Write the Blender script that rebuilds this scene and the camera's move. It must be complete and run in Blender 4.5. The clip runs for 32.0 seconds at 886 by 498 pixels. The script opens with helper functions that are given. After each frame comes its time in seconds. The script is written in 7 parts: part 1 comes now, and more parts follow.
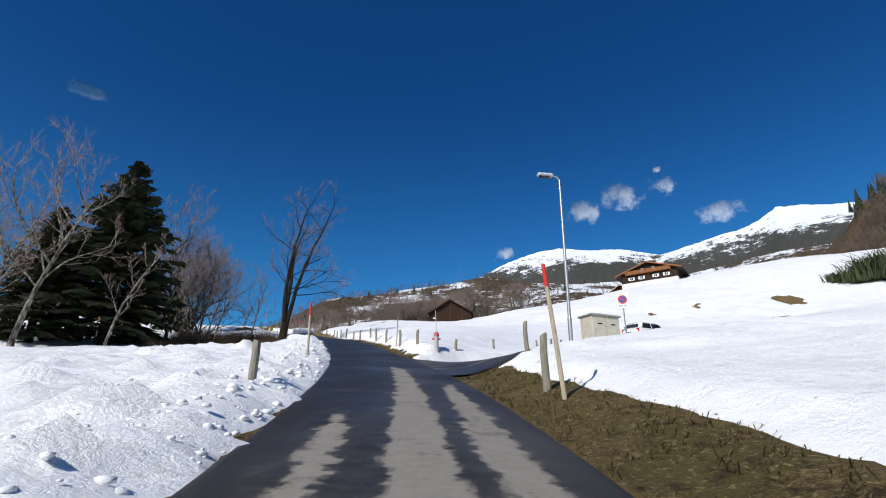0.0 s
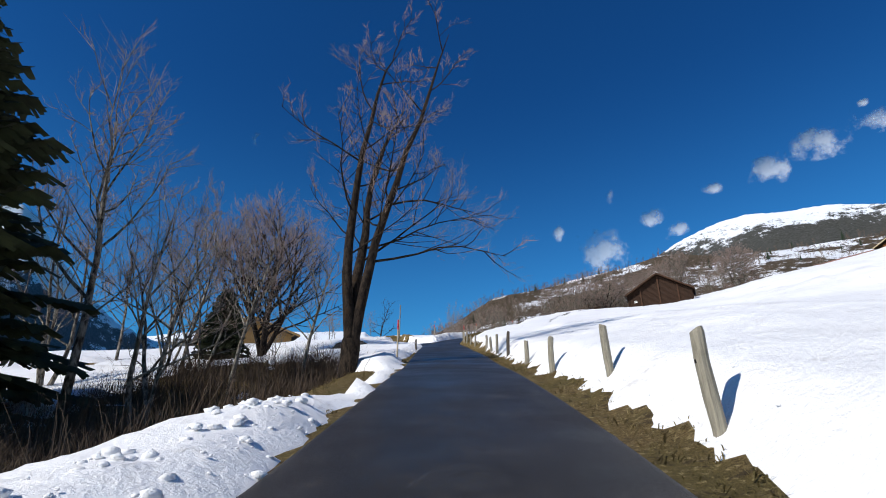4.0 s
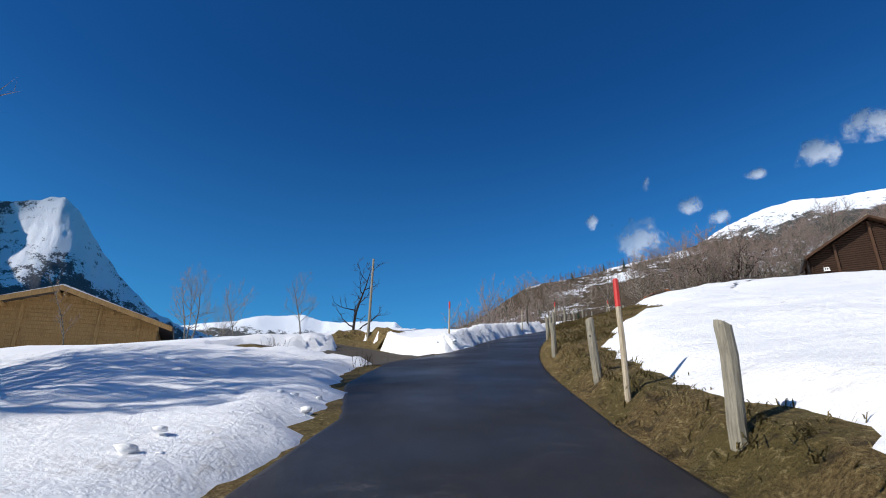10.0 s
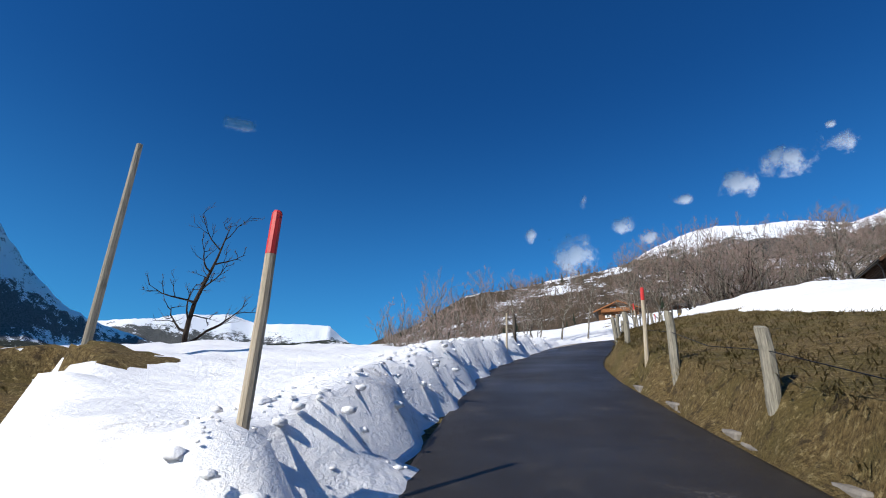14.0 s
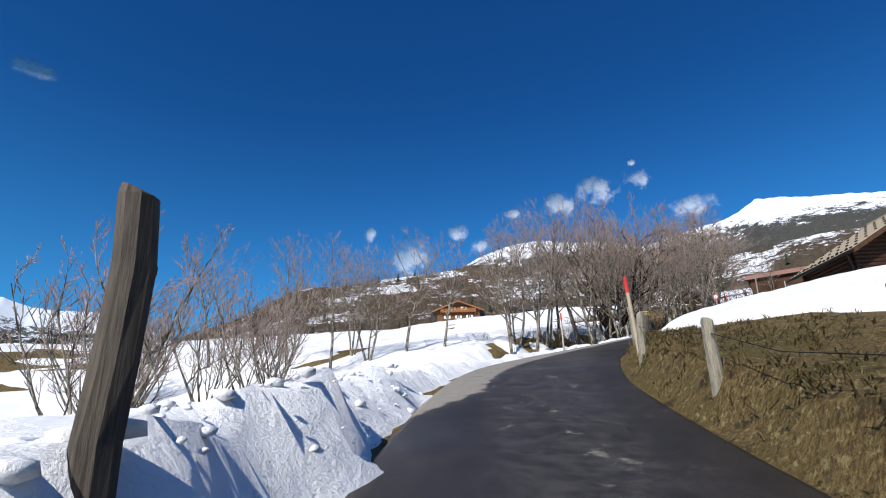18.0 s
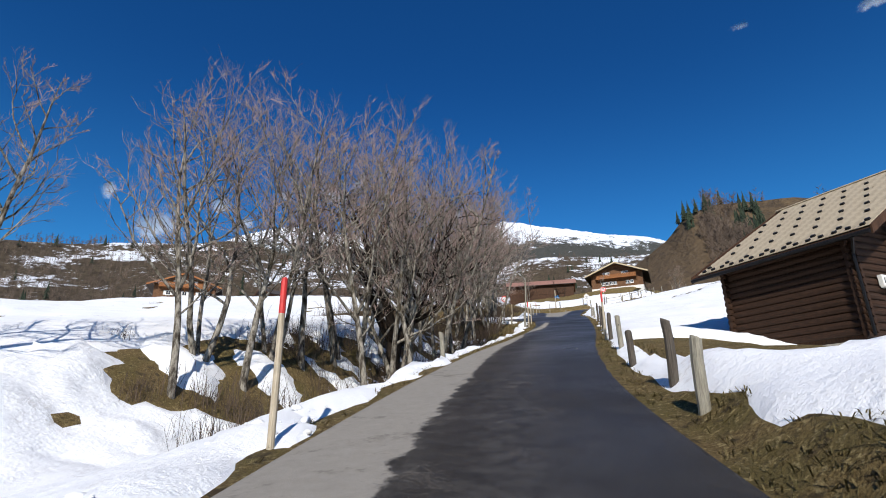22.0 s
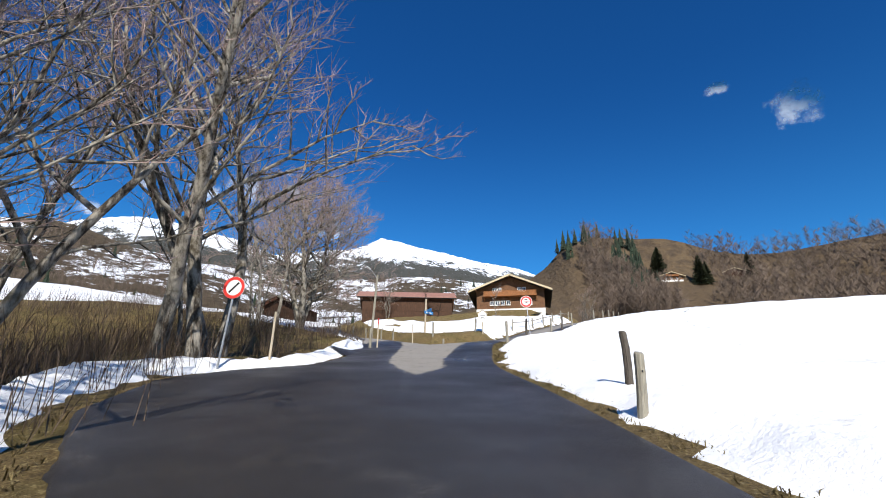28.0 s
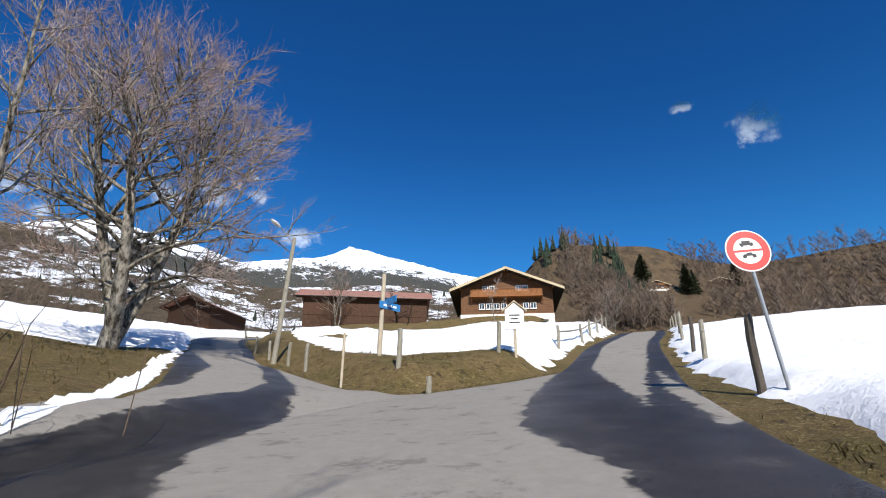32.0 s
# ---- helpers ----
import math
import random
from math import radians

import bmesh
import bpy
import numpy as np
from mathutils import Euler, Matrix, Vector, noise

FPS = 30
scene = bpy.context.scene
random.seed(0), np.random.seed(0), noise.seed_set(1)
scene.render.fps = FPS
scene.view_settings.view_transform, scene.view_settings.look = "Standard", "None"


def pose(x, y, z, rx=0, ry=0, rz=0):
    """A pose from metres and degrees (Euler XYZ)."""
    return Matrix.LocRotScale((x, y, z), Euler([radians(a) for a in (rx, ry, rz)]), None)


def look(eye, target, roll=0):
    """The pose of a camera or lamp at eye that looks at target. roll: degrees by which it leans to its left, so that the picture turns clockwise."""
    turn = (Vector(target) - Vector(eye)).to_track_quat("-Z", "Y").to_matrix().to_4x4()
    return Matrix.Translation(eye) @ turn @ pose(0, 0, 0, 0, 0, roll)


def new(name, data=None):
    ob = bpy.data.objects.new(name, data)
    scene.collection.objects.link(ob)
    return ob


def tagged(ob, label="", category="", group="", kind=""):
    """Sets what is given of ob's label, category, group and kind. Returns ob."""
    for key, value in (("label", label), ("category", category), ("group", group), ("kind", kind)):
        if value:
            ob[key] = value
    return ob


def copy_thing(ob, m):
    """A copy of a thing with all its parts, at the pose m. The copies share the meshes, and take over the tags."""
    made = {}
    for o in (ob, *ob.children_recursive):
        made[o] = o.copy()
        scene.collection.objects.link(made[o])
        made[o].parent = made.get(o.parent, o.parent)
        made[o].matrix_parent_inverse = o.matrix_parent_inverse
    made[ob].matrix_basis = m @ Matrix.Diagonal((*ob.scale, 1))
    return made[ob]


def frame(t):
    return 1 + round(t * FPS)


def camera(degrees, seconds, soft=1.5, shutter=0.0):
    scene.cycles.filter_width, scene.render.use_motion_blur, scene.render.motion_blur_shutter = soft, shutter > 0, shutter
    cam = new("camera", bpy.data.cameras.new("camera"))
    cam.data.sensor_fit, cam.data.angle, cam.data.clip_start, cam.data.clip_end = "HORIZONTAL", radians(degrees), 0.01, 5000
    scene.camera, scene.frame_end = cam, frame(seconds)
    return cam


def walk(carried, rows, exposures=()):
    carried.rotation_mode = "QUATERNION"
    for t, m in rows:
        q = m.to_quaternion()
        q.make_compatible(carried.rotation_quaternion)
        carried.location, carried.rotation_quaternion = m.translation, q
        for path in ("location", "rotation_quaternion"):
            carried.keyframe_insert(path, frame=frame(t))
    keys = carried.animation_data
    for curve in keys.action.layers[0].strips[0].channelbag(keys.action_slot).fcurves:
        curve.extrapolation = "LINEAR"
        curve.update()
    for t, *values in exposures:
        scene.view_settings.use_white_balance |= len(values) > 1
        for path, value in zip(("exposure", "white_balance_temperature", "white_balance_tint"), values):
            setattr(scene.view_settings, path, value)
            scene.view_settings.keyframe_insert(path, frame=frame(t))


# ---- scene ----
cam = camera(81.1, 32.0, 1.0)
# seconds, place, yaw, pitch, roll
PATH = [
    (0, 0.00, 0.00, 1.35, -0.00, 20.11, -0.00),
    (0.5, -0.24, 4.92, 2.39, 3.31, 19.93, -0.38),
    (1, -0.73, 9.69, 3.39, 6.66, 19.77, -0.25),
    (1.5, -1.36, 14.31, 4.28, 9.78, 19.50, -0.27),
    (2, -2.15, 18.84, 5.17, 12.23, 19.39, -0.54),
    (2.5, -3.10, 23.29, 6.05, 14.22, 19.34, -0.75),
    (4.5, -7.44, 40.30, 9.71, 19.32, 20.06, -1.55),
    (5, -8.66, 44.19, 10.54, 19.39, 19.83, -1.88),
    (5.5, -9.84, 47.90, 11.33, 19.52, 19.40, -1.77),
    (6, -10.98, 51.37, 12.00, 19.77, 18.99, -1.29),
    (6.5, -12.15, 54.79, 12.56, 20.01, 18.71, -1.13),
    (7, -13.35, 58.22, 13.27, 20.24, 18.71, -1.43),
    (7.5, -14.58, 61.67, 13.97, 20.82, 18.81, -1.48),
    (8, -15.81, 65.10, 14.66, 21.39, 18.85, -1.03),
    (8.5, -16.98, 68.45, 15.32, 21.78, 18.93, -0.53),
    (9, -18.15, 71.66, 15.98, 21.97, 19.13, -0.65),
    (9.5, -19.30, 74.74, 16.60, 22.15, 19.25, -0.66),
    (10, -20.44, 77.70, 17.21, 22.27, 18.97, -0.32),
    (10.5, -21.60, 80.62, 17.86, 22.35, 18.91, -0.15),
    (11, -22.62, 83.34, 18.45, 22.40, 18.94, 0.29),
    (11.5, -23.56, 85.85, 18.98, 22.40, 18.82, 0.89),
    (12, -24.39, 88.15, 19.46, 22.23, 18.91, 1.31),
    (12.5, -25.11, 90.25, 19.88, 21.69, 19.08, 1.54),
    (13, -25.78, 92.34, 20.28, 20.83, 19.36, 1.64),
    (13.5, -26.41, 94.52, 20.69, 18.24, 19.67, 1.21),
    (14, -27.06, 96.79, 21.22, 15.28, 19.75, 0.54),
    (14.5, -27.62, 99.09, 21.70, 12.53, 19.63, 0.04),
    (16.5, -28.98, 108.88, 23.71, 4.10, 19.42, -1.01),
    (17, -28.97, 111.47, 24.21, 1.56, 19.23, -0.86),
    (17.5, -28.89, 114.05, 24.66, -0.93, 19.27, -0.60),
    (18, -28.79, 116.60, 25.19, -3.51, 19.49, -0.98),
    (18.5, -28.56, 119.11, 25.74, -5.67, 19.63, -1.45),
    (19, -28.23, 121.60, 26.29, -7.79, 19.72, -1.48),
    (19.5, -27.80, 124.04, 26.81, -10.67, 19.70, -1.39),
    (20, -27.22, 126.40, 27.34, -14.39, 19.28, -1.26),
    (20.5, -26.49, 128.69, 27.79, -18.18, 18.73, -0.71),
    (21, -25.46, 131.09, 28.27, -22.29, 18.15, -0.15),
    (21.5, -24.04, 133.67, 28.76, -26.46, 17.78, -0.49),
    (22, -22.54, 136.33, 29.27, -30.13, 18.00, -0.97),
    (22.5, -20.85, 138.96, 29.81, -33.38, 18.50, -0.92),
    (23, -18.97, 141.55, 30.43, -36.03, 18.86, -0.51),
    (23.5, -16.89, 144.12, 31.09, -38.44, 19.15, -0.08),
    (24, -14.66, 146.69, 31.78, -40.37, 19.40, 0.19),
    (24.5, -12.28, 149.21, 32.45, -42.18, 19.45, 0.22),
    (25, -9.76, 151.76, 33.15, -43.85, 19.58, 0.14),
    (25.5, -7.15, 154.29, 33.85, -44.89, 19.68, 0.03),
    (26, -4.51, 156.79, 34.56, -45.50, 19.69, 0.10),
    (26.5, -1.91, 159.29, 35.23, -45.86, 19.71, 0.19),
    (28.5, 8.31, 169.89, 38.49, -43.41, 19.79, 0.63),
    (29, 10.88, 172.67, 39.27, -42.38, 19.33, 0.41),
    (29.5, 13.42, 175.47, 40.00, -41.36, 18.99, 0.02),
    (30, 15.86, 178.15, 40.71, -40.84, 19.08, -0.11),
    (30.5, 18.10, 180.56, 41.37, -41.18, 19.51, 0.18),
    (31, 20.16, 182.70, 41.96, -42.94, 20.10, 0.70),
    (31.5, 21.97, 184.49, 42.48, -45.76, 20.65, 0.73),
    (32, 23.46, 185.86, 42.95, -47.93, 21.15, 0.25),
]
walk(cam, [(t, Matrix.Translation((x, y, z)) @ pose(0, 0, 0, 0, 0, yaw) @ pose(0, 0, 0, 90 + pitch) @ pose(0, 0, 0, 0, 0, roll))
           for t, x, y, z, yaw, pitch, roll in PATH], exposures=[(0, -0.25), (5, -0.12), (9, -0.12), (12.5, 0.1), (14.5, 0.02), (17, 0.1), (19, 0.1), (20, -0.05), (22, 0.0), (24, 0.25), (26, 0.33), (30, 0.3), (32, 0.27)])
# ---- light ----
SUN_AZ, SUN_EL = 215.0, 36.0
world = bpy.data.worlds.new("world")
scene.world = world
world.use_nodes = True
_n = world.node_tree.nodes
_sky = _n.new("ShaderNodeTexSky")
_sky.sky_type, _sky.sun_disc = "NISHITA", False
_sky.sun_elevation, _sky.sun_rotation = radians(SUN_EL), radians(SUN_AZ)
_sky.altitude, _sky.air_density, _sky.dust_density, _sky.ozone_density = 1200, 1.3, 1.6, 3.0
_deep = _n.new("ShaderNodeMix")
_deep.data_type, _deep.blend_type = "RGBA", "MULTIPLY"
_deep.inputs[0].default_value, _deep.inputs[7].default_value = 1.0, (0.125, 0.71, 1.36, 1)
world.node_tree.links.new(_sky.outputs[0], _deep.inputs[6])
_up = _n.new("ShaderNodeSeparateXYZ")
world.node_tree.links.new(_n.new("ShaderNodeTexCoord").outputs["Generated"], _up.inputs[0])
_low = _n.new("ShaderNodeMapRange")
_low.interpolation_type = "SMOOTHSTEP"
world.node_tree.links.new(_up.outputs[2], _low.inputs[0])
_low.inputs[1].default_value, _low.inputs[2].default_value = 0.08, 0.62
_pale = _n.new("ShaderNodeMix")
_pale.data_type = "RGBA"
_pale.inputs[6].default_value, _pale.inputs[7].default_value = (2.6, 1.75, 1.42, 1), (0.92, 0.90, 0.95, 1)
world.node_tree.links.new(_low.outputs[0], _pale.inputs[0])
_haze = _n.new("ShaderNodeMix")
_haze.data_type, _haze.blend_type = "RGBA", "MULTIPLY"
_haze.inputs[0].default_value = 1.0
world.node_tree.links.new(_deep.outputs[2], _haze.inputs[6])
world.node_tree.links.new(_pale.outputs[2], _haze.inputs[7])
world.node_tree.links.new(_haze.outputs[2], _n["Background"].inputs[0])
_n["Background"].inputs[1].default_value = 0.068
_lamp = bpy.data.lights.new("sun", "SUN")
_lamp.energy, _lamp.angle, _lamp.color = 5.0, radians(0.53), (1.0, 0.95, 0.87)
_sun = new("sun", _lamp)
_sun.matrix_world = look((0, 0, 0), (-math.sin(radians(SUN_AZ)) * math.cos(radians(SUN_EL)), -math.cos(radians(SUN_AZ)) * math.cos(radians(SUN_EL)), -math.sin(radians(SUN_EL))))
ROAD = [
    (1.32, -29.03, -6.13), (0.94, -21.11, -4.46), (0.50, -12.03, -2.54), (0.07, -2.94, -0.62),
    (-0.40, 5.88, 1.24), (-1.52, 14.75, 3.02), (-3.30, 23.69, 4.79), (-5.46, 32.25, 6.63),
    (-7.80, 41.08, 8.54), (-10.55, 49.61, 10.33), (-13.47, 58.18, 11.92), (-16.51, 66.75, 13.64),
    (-19.47, 75.02, 15.31), (-22.53, 83.67, 17.15), (-25.17, 92.30, 18.89), (-26.95, 100.93, 20.70),
    (-28.19, 109.65, 22.51), (-27.88, 118.53, 24.28), (-26.21, 127.33, 26.22), (-22.96, 135.50, 27.76),
    (-17.67, 143.03, 29.48), (-11.61, 149.54, 31.24), (-5.03, 155.75, 33.00), (1.26, 161.84, 34.76),
    (7.60, 168.52, 36.82), (13.69, 175.22, 38.65), (19.79, 181.87, 40.43), (26.90, 187.50, 42.55),
    (33.10, 190.50, 43.90), (41.65, 193.80, 45.75), (50.50, 197.20, 48.20), (60.00, 200.00, 50.60),
    (78.30, 206.60, 54.60), (96.00, 214.00, 57.00),
]
# left branch past the junction, side road near the start, track to the left
BRANCH_LEFT = [(21.3, 185.6, 41.6), (25.2, 190.6, 42.9), (29.1, 196.8, 44.1), (32.0, 203.3, 45.5), (34.7, 210.2, 46.8), (38.2, 217.6, 48.6), (43.5, 229.0, 51.6), (56.0, 246.0, 55.8)]
SIDE_ROAD = [(-2.6, 18.3, 3.7), (-0.4, 20.3, 4.1), (2.3, 22.7, 4.6), (5.3, 26.8, 5.4), (8.9, 31.6, 6.5), (13.0, 37.0, 7.7), (17.5, 42.5, 8.8), (24.0, 50.0, 10.6)]
TRACK_LEFT = [(-25.8, 94.4, 19.3), (-29.0, 96.4, 19.7), (-33.5, 97.9, 20.1), (-40.0, 98.2, 20.4), (-48.0, 97.0, 20.5)]


def spline(points, step):
    """Points along a smooth line through the given ones, their unit headings and the way so far."""
    p = np.array(points, float)
    p = np.vstack([2 * p[0] - p[1], p, 2 * p[-1] - p[-2]])
    out = []
    for i in range(1, len(p) - 2):
        n = max(2, int(np.linalg.norm(p[i + 1] - p[i]) / step))
        u = np.arange(n)[:, None] / n
        a, b, c, d = p[i - 1], p[i], p[i + 1], p[i + 2]
        out.append(0.5 * (2 * b + (c - a) * u + (2 * a - 5 * b + 4 * c - d) * u**2 + (3 * b - a - 3 * c + d) * u**3))
    q = np.vstack(out + [p[-2:-1]])
    way = np.gradient(q, axis=0)
    way /= np.linalg.norm(way[:, :2], axis=1)[:, None]
    s = np.r_[0, np.cumsum(np.linalg.norm(np.diff(q[:, :2], axis=0), axis=1))]
    return q, way, s


def ramp(x, *pairs):
    """Straight lines through (x, y) pairs."""
    a = np.array(pairs, float)
    return np.interp(x, a[:, 0], a[:, 1])


def smooth(a, b, x):
    u = np.clip((np.asarray(x, float) - a) / (b - a), 0, 1)
    return u * u * (3 - 2 * u)


def waves(x, y, size, seed=0, octaves=3):
    """Cheap smooth noise about -1..1 on arrays: rotated sines with shifting phase."""
    rng = np.random.RandomState(seed)
    out, amp, total = np.zeros(np.shape(x)), 1.0, 0.0
    for o in range(octaves):
        for k in range(4):
            a, ph, f = rng.uniform(0, 6.28), rng.uniform(0, 6.28, 3), 6.28 / size * rng.uniform(0.7, 1.4)
            u, v = x * np.cos(a) + y * np.sin(a), y * np.cos(a) - x * np.sin(a)
            out = out + amp * np.sin(f * u + ph[0] + 1.3 * np.sin(f * 0.6 * v + ph[1])) / 2
        total, amp, size = total + amp, amp * 0.5, size * 0.45
    return out / total / 1.2


MAIN, MAIN_WAY, MAIN_S = spline(ROAD, 1.0)
MAIN_S = MAIN_S - MAIN_S[np.argmin(np.hypot(MAIN[:, 0], MAIN[:, 1]))]
LEFT, LEFT_WAY, LEFT_S = spline(BRANCH_LEFT, 1.0)
SIDE, SIDE_WAY, SIDE_S = spline(SIDE_ROAD, 1.0)
TRACK, TRACK_WAY, TRACK_S = spline(TRACK_LEFT, 1.0)


def beside(x, y, line, way, s):
    """Way along a road, offset to its right, and the road's height, for arrays of places."""
    x, y = np.asarray(x, float), np.asarray(y, float)
    k = np.empty(x.shape, int)
    flat, fx, fy = k.reshape(-1), x.reshape(-1), y.reshape(-1)
    for i in range(0, len(fx), 20000):
        flat[i:i + 20000] = ((fx[i:i + 20000, None] - line[:, 0]) ** 2 + (fy[i:i + 20000, None] - line[:, 1]) ** 2).argmin(1)
    dx, dy = x - line[k, 0], y - line[k, 1]
    along = dx * way[k, 0] + dy * way[k, 1]
    inside = (k > 0) & (k < len(line) - 1)
    return s[k] + np.where(inside, along, along), dx * way[k, 1] - dy * way[k, 0], line[k, 2] + way[k, 2] * along, np.where(inside, 0, np.abs(along))


def rise_right(s):
    return ramp(s, (-30, 0.06), (0, 0.07), (14, 0.07), (30, 0.13), (60, 0.15), (75, 0.14), (85, 0.08), (95, 0.03), (115, 0.03), (130, 0.06), (145, 0.06), (165, 0.02), (190, -0.02), (215, 0.0), (300, 0.02))


def rise_left(s):
    return ramp(s, (-30, 0.02), (40, 0.04), (60, 0.03), (92, 0.03), (104, 0.08), (116, 0.10), (126, 0.16), (138, 0.22), (150, 0.10), (200, 0.05), (300, -0.05))


SAMPLES = np.vstack([np.c_[MAIN, MAIN_WAY, rise_right(MAIN_S), rise_left(MAIN_S)][::3],
                     np.c_[LEFT, LEFT_WAY, np.full(len(LEFT), -0.02), np.full(len(LEFT), -0.04)][6::3],
                     np.c_[SIDE, SIDE_WAY, np.full(len(SIDE), 0.03), np.full(len(SIDE), 0.0)][6::3]])
# known ground far off the road: place, height, reach
ANCHORS = [(-7.6, 141.5, 30.15, 5), (-4.0, 149, 31.1, 5), (5, 141, 31.4, 8), (81, 227, 59.3, 16), (58, 213, 51.6, 11), (68, 215, 53.6, 11), (-60, 102, 21.8, 22), (-16, 252, 52.5, 30), (61, 153, 44.9, 26), (16, 41, 7.9, 8),
           (-30, 46, 8.8, 12), (-46, 118, 23.6, 14), (-48, 142, 24.5, 12), (-95, 170, 33, 45), (-60, 215, 41, 35), (36, 222, 49.0, 8), (5, 118, 25.5, 15), (-90, 60, 15, 35), (-38, 76, 14.6, 6)]


def planes(x, y):
    x, y = np.asarray(x, float), np.asarray(y, float)
    out = np.empty(x.shape)
    o, fx, fy = out.reshape(-1), x.reshape(-1), y.reshape(-1)
    for i in range(0, len(fx), 20000):
        dx, dy = fx[i:i + 20000, None] - SAMPLES[:, 0], fy[i:i + 20000, None] - SAMPLES[:, 1]
        along = dx * SAMPLES[:, 3] + dy * SAMPLES[:, 4]
        side = dx * SAMPLES[:, 4] - dy * SAMPLES[:, 3]
        side = 90 * np.tanh(side / 90)
        z = SAMPLES[:, 2] + SAMPLES[:, 5] * 60 * np.tanh(along / 60) + np.where(side > 0, SAMPLES[:, 6] * side, SAMPLES[:, 7] * side)
        w = 1 / (dx * dx + dy * dy + 0.6) ** 2.5
        o[i:i + 20000] = (w * z).sum(1) / w.sum(1)
    return out


_ax, _ay, _az, _ar = np.array(ANCHORS, float).T
_near = np.exp(-((_ax[:, None] - _ax) ** 2 + (_ay[:, None] - _ay) ** 2) / (2 * _ar**2))
_lift = np.linalg.solve(_near, _az - planes(_ax, _ay))


def ground_height(x, y):
    """Bare ground: the roads' own slope, the hillside across it, the gully by the stream, banks."""
    x, y = np.asarray(x, float), np.asarray(y, float)
    z = planes(x, y)
    s, d, zr, past = beside(x, y, MAIN, MAIN_WAY, MAIN_S)
    sl, dl, zl, pl = beside(x, y, LEFT, LEFT_WAY, LEFT_S)
    ss, ds, zs, ps = beside(x, y, SIDE, SIDE_WAY, SIDE_S)
    zl, zs = at_fork(x, y, zl), at_mouth(x, y, zs)
    gap = np.minimum(np.minimum(np.hypot(d, past), np.hypot(dl, pl)), np.hypot(ds, ps))
    free = smooth(3, 12, gap)
    for ax, ay, c, r in zip(_ax, _ay, _lift, _ar):
        z = z + free * c * np.exp(-((x - ax) ** 2 + (y - ay) ** 2) / (2 * r * r))
    # gully of the stream on the left
    deep = ramp(s, (30, 0), (46, 1.4), (58, 2.4), (66, 1.2), (74, 0), (122, 0), (132, 1.0), (142, 1.8), (150, 2.2), (160, 2.8), (182, 2.8), (192, 2.2), (204, 1.2), (212, 0))
    mid = ramp(s, (30, -9), (50, -8.8), (60, -9.6), (75, -10), (124, -12), (140, -11), (150, -9), (160, -8), (188, -10), (198, -14), (212, -16))
    z = z - deep * np.exp(-((d - mid) / 3.6) ** 2) * smooth(-0.4, -3.0, d + road_left(s))
    # grassy bank on the right
    edge = d - road_half(s)
    z = z + ramp(s, (66, 0), (76, 0.22), (88, 0.18), (92, 0.3), (96, 0.52), (101, 0.66), (107, 0.62), (124, 0.58), (132, 0.46), (140, 0.42), (147, 0.22), (154, 0)) * smooth(0.02, 0.5, edge)
    z = z + ramp(s, (90, 0), (100, 0.18), (126, 0.18), (140, 0.1), (146, 0)) * smooth(0.5, 3.0, edge)
    # grass island in the fork
    z = z + 0.95 * smooth(0.05, 2.6, np.minimum(-d - road_left(s), dl - branch_right(sl))) * ((s > 212) & (d < 0) & (dl > 0))
    z = z + 0.12 * waves(x, y, 7, 3) * smooth(3, 8, gap) + 0.5 * waves(x, y, 45, 4) * smooth(12, 45, gap)
    far = np.hypot(x + 5, y - 120)
    z = z + 2.5 * waves(x, y, 120, 5) * smooth(120, 260, far)
    # level under the roads
    steep = ramp(s, (68, 1.5), (76, 0.7), (94, 0.42), (140, 0.42), (154, 1.5))
    for dd, zz, lo, hi, over, reach in ((d, zr, road_left(s), road_half(s), past, np.where(d > 0, steep, 1.5)), (dl, zl, 1.9, branch_right(sl), pl, 1.5), (ds, zs, side_left(ss), side_half(ss), ps + 9 * (d < 0), 1.5)):
        away = np.where(dd < 0, -dd - lo, dd - hi)
        keep = (1 - smooth(0, 1, (away - 0.16 * reach) / (0.84 * reach))) * (over < 0.5)
        z = z * (1 - keep) + (zz - 0.05) * keep
    for dd, zz, lo, hi, over in ((d, zr, road_left(s), road_half(s), past), (dl, zl, 1.9, branch_right(sl), pl)):
        z = np.where((np.where(dd < 0, -dd - lo, dd - hi) < 0.1) & (over < 0.5), np.minimum(z, zz - 0.05), z)
    return z


def at_fork(x, y, z, under=0.03):
    """Brings the branching lane down to the main one where they meet."""
    s, d, zr, past = beside(x, y, MAIN, MAIN_WAY, MAIN_S)
    w = smooth(1.6, -0.3, -d - road_left(s)) * (s < 232)
    return z * (1 - w) + (zr - under) * w


def at_mouth(x, y, z, under=0.03):
    """Brings the side road to the lane's height at its mouth."""
    s, d, zr, past = beside(x, y, MAIN, MAIN_WAY, MAIN_S)
    w = smooth(3.5, 0.2, d - road_half(s))
    return z * (1 - w) + (zr - under) * w


def side_left(s):
    return ramp(s, (0, 1.4), (2.5, 2.6), (5, 4.4), (9, 4.0), (13, 3.0), (40, 2.8))


def side_half(s):
    return ramp(s, (0, 4.0), (3, 4.5), (8, 4.0), (13, 3.0), (40, 2.8))


def road_half(s):
    """From the middle to the right edge."""
    return ramp(s, (-30, 1.85), (55, 1.8), (64, 2.1), (82, 2.1), (87, 1.75), (92, 1.75), (104, 1.75), (110, 1.9), (117, 1.75), (123, 1.8), (130, 1.65), (135, 1.9), (142, 2.0), (150, 2.05), (180, 2.0), (192, 2.3), (208, 2.3), (214, 2.0), (222, 1.8), (300, 1.8))


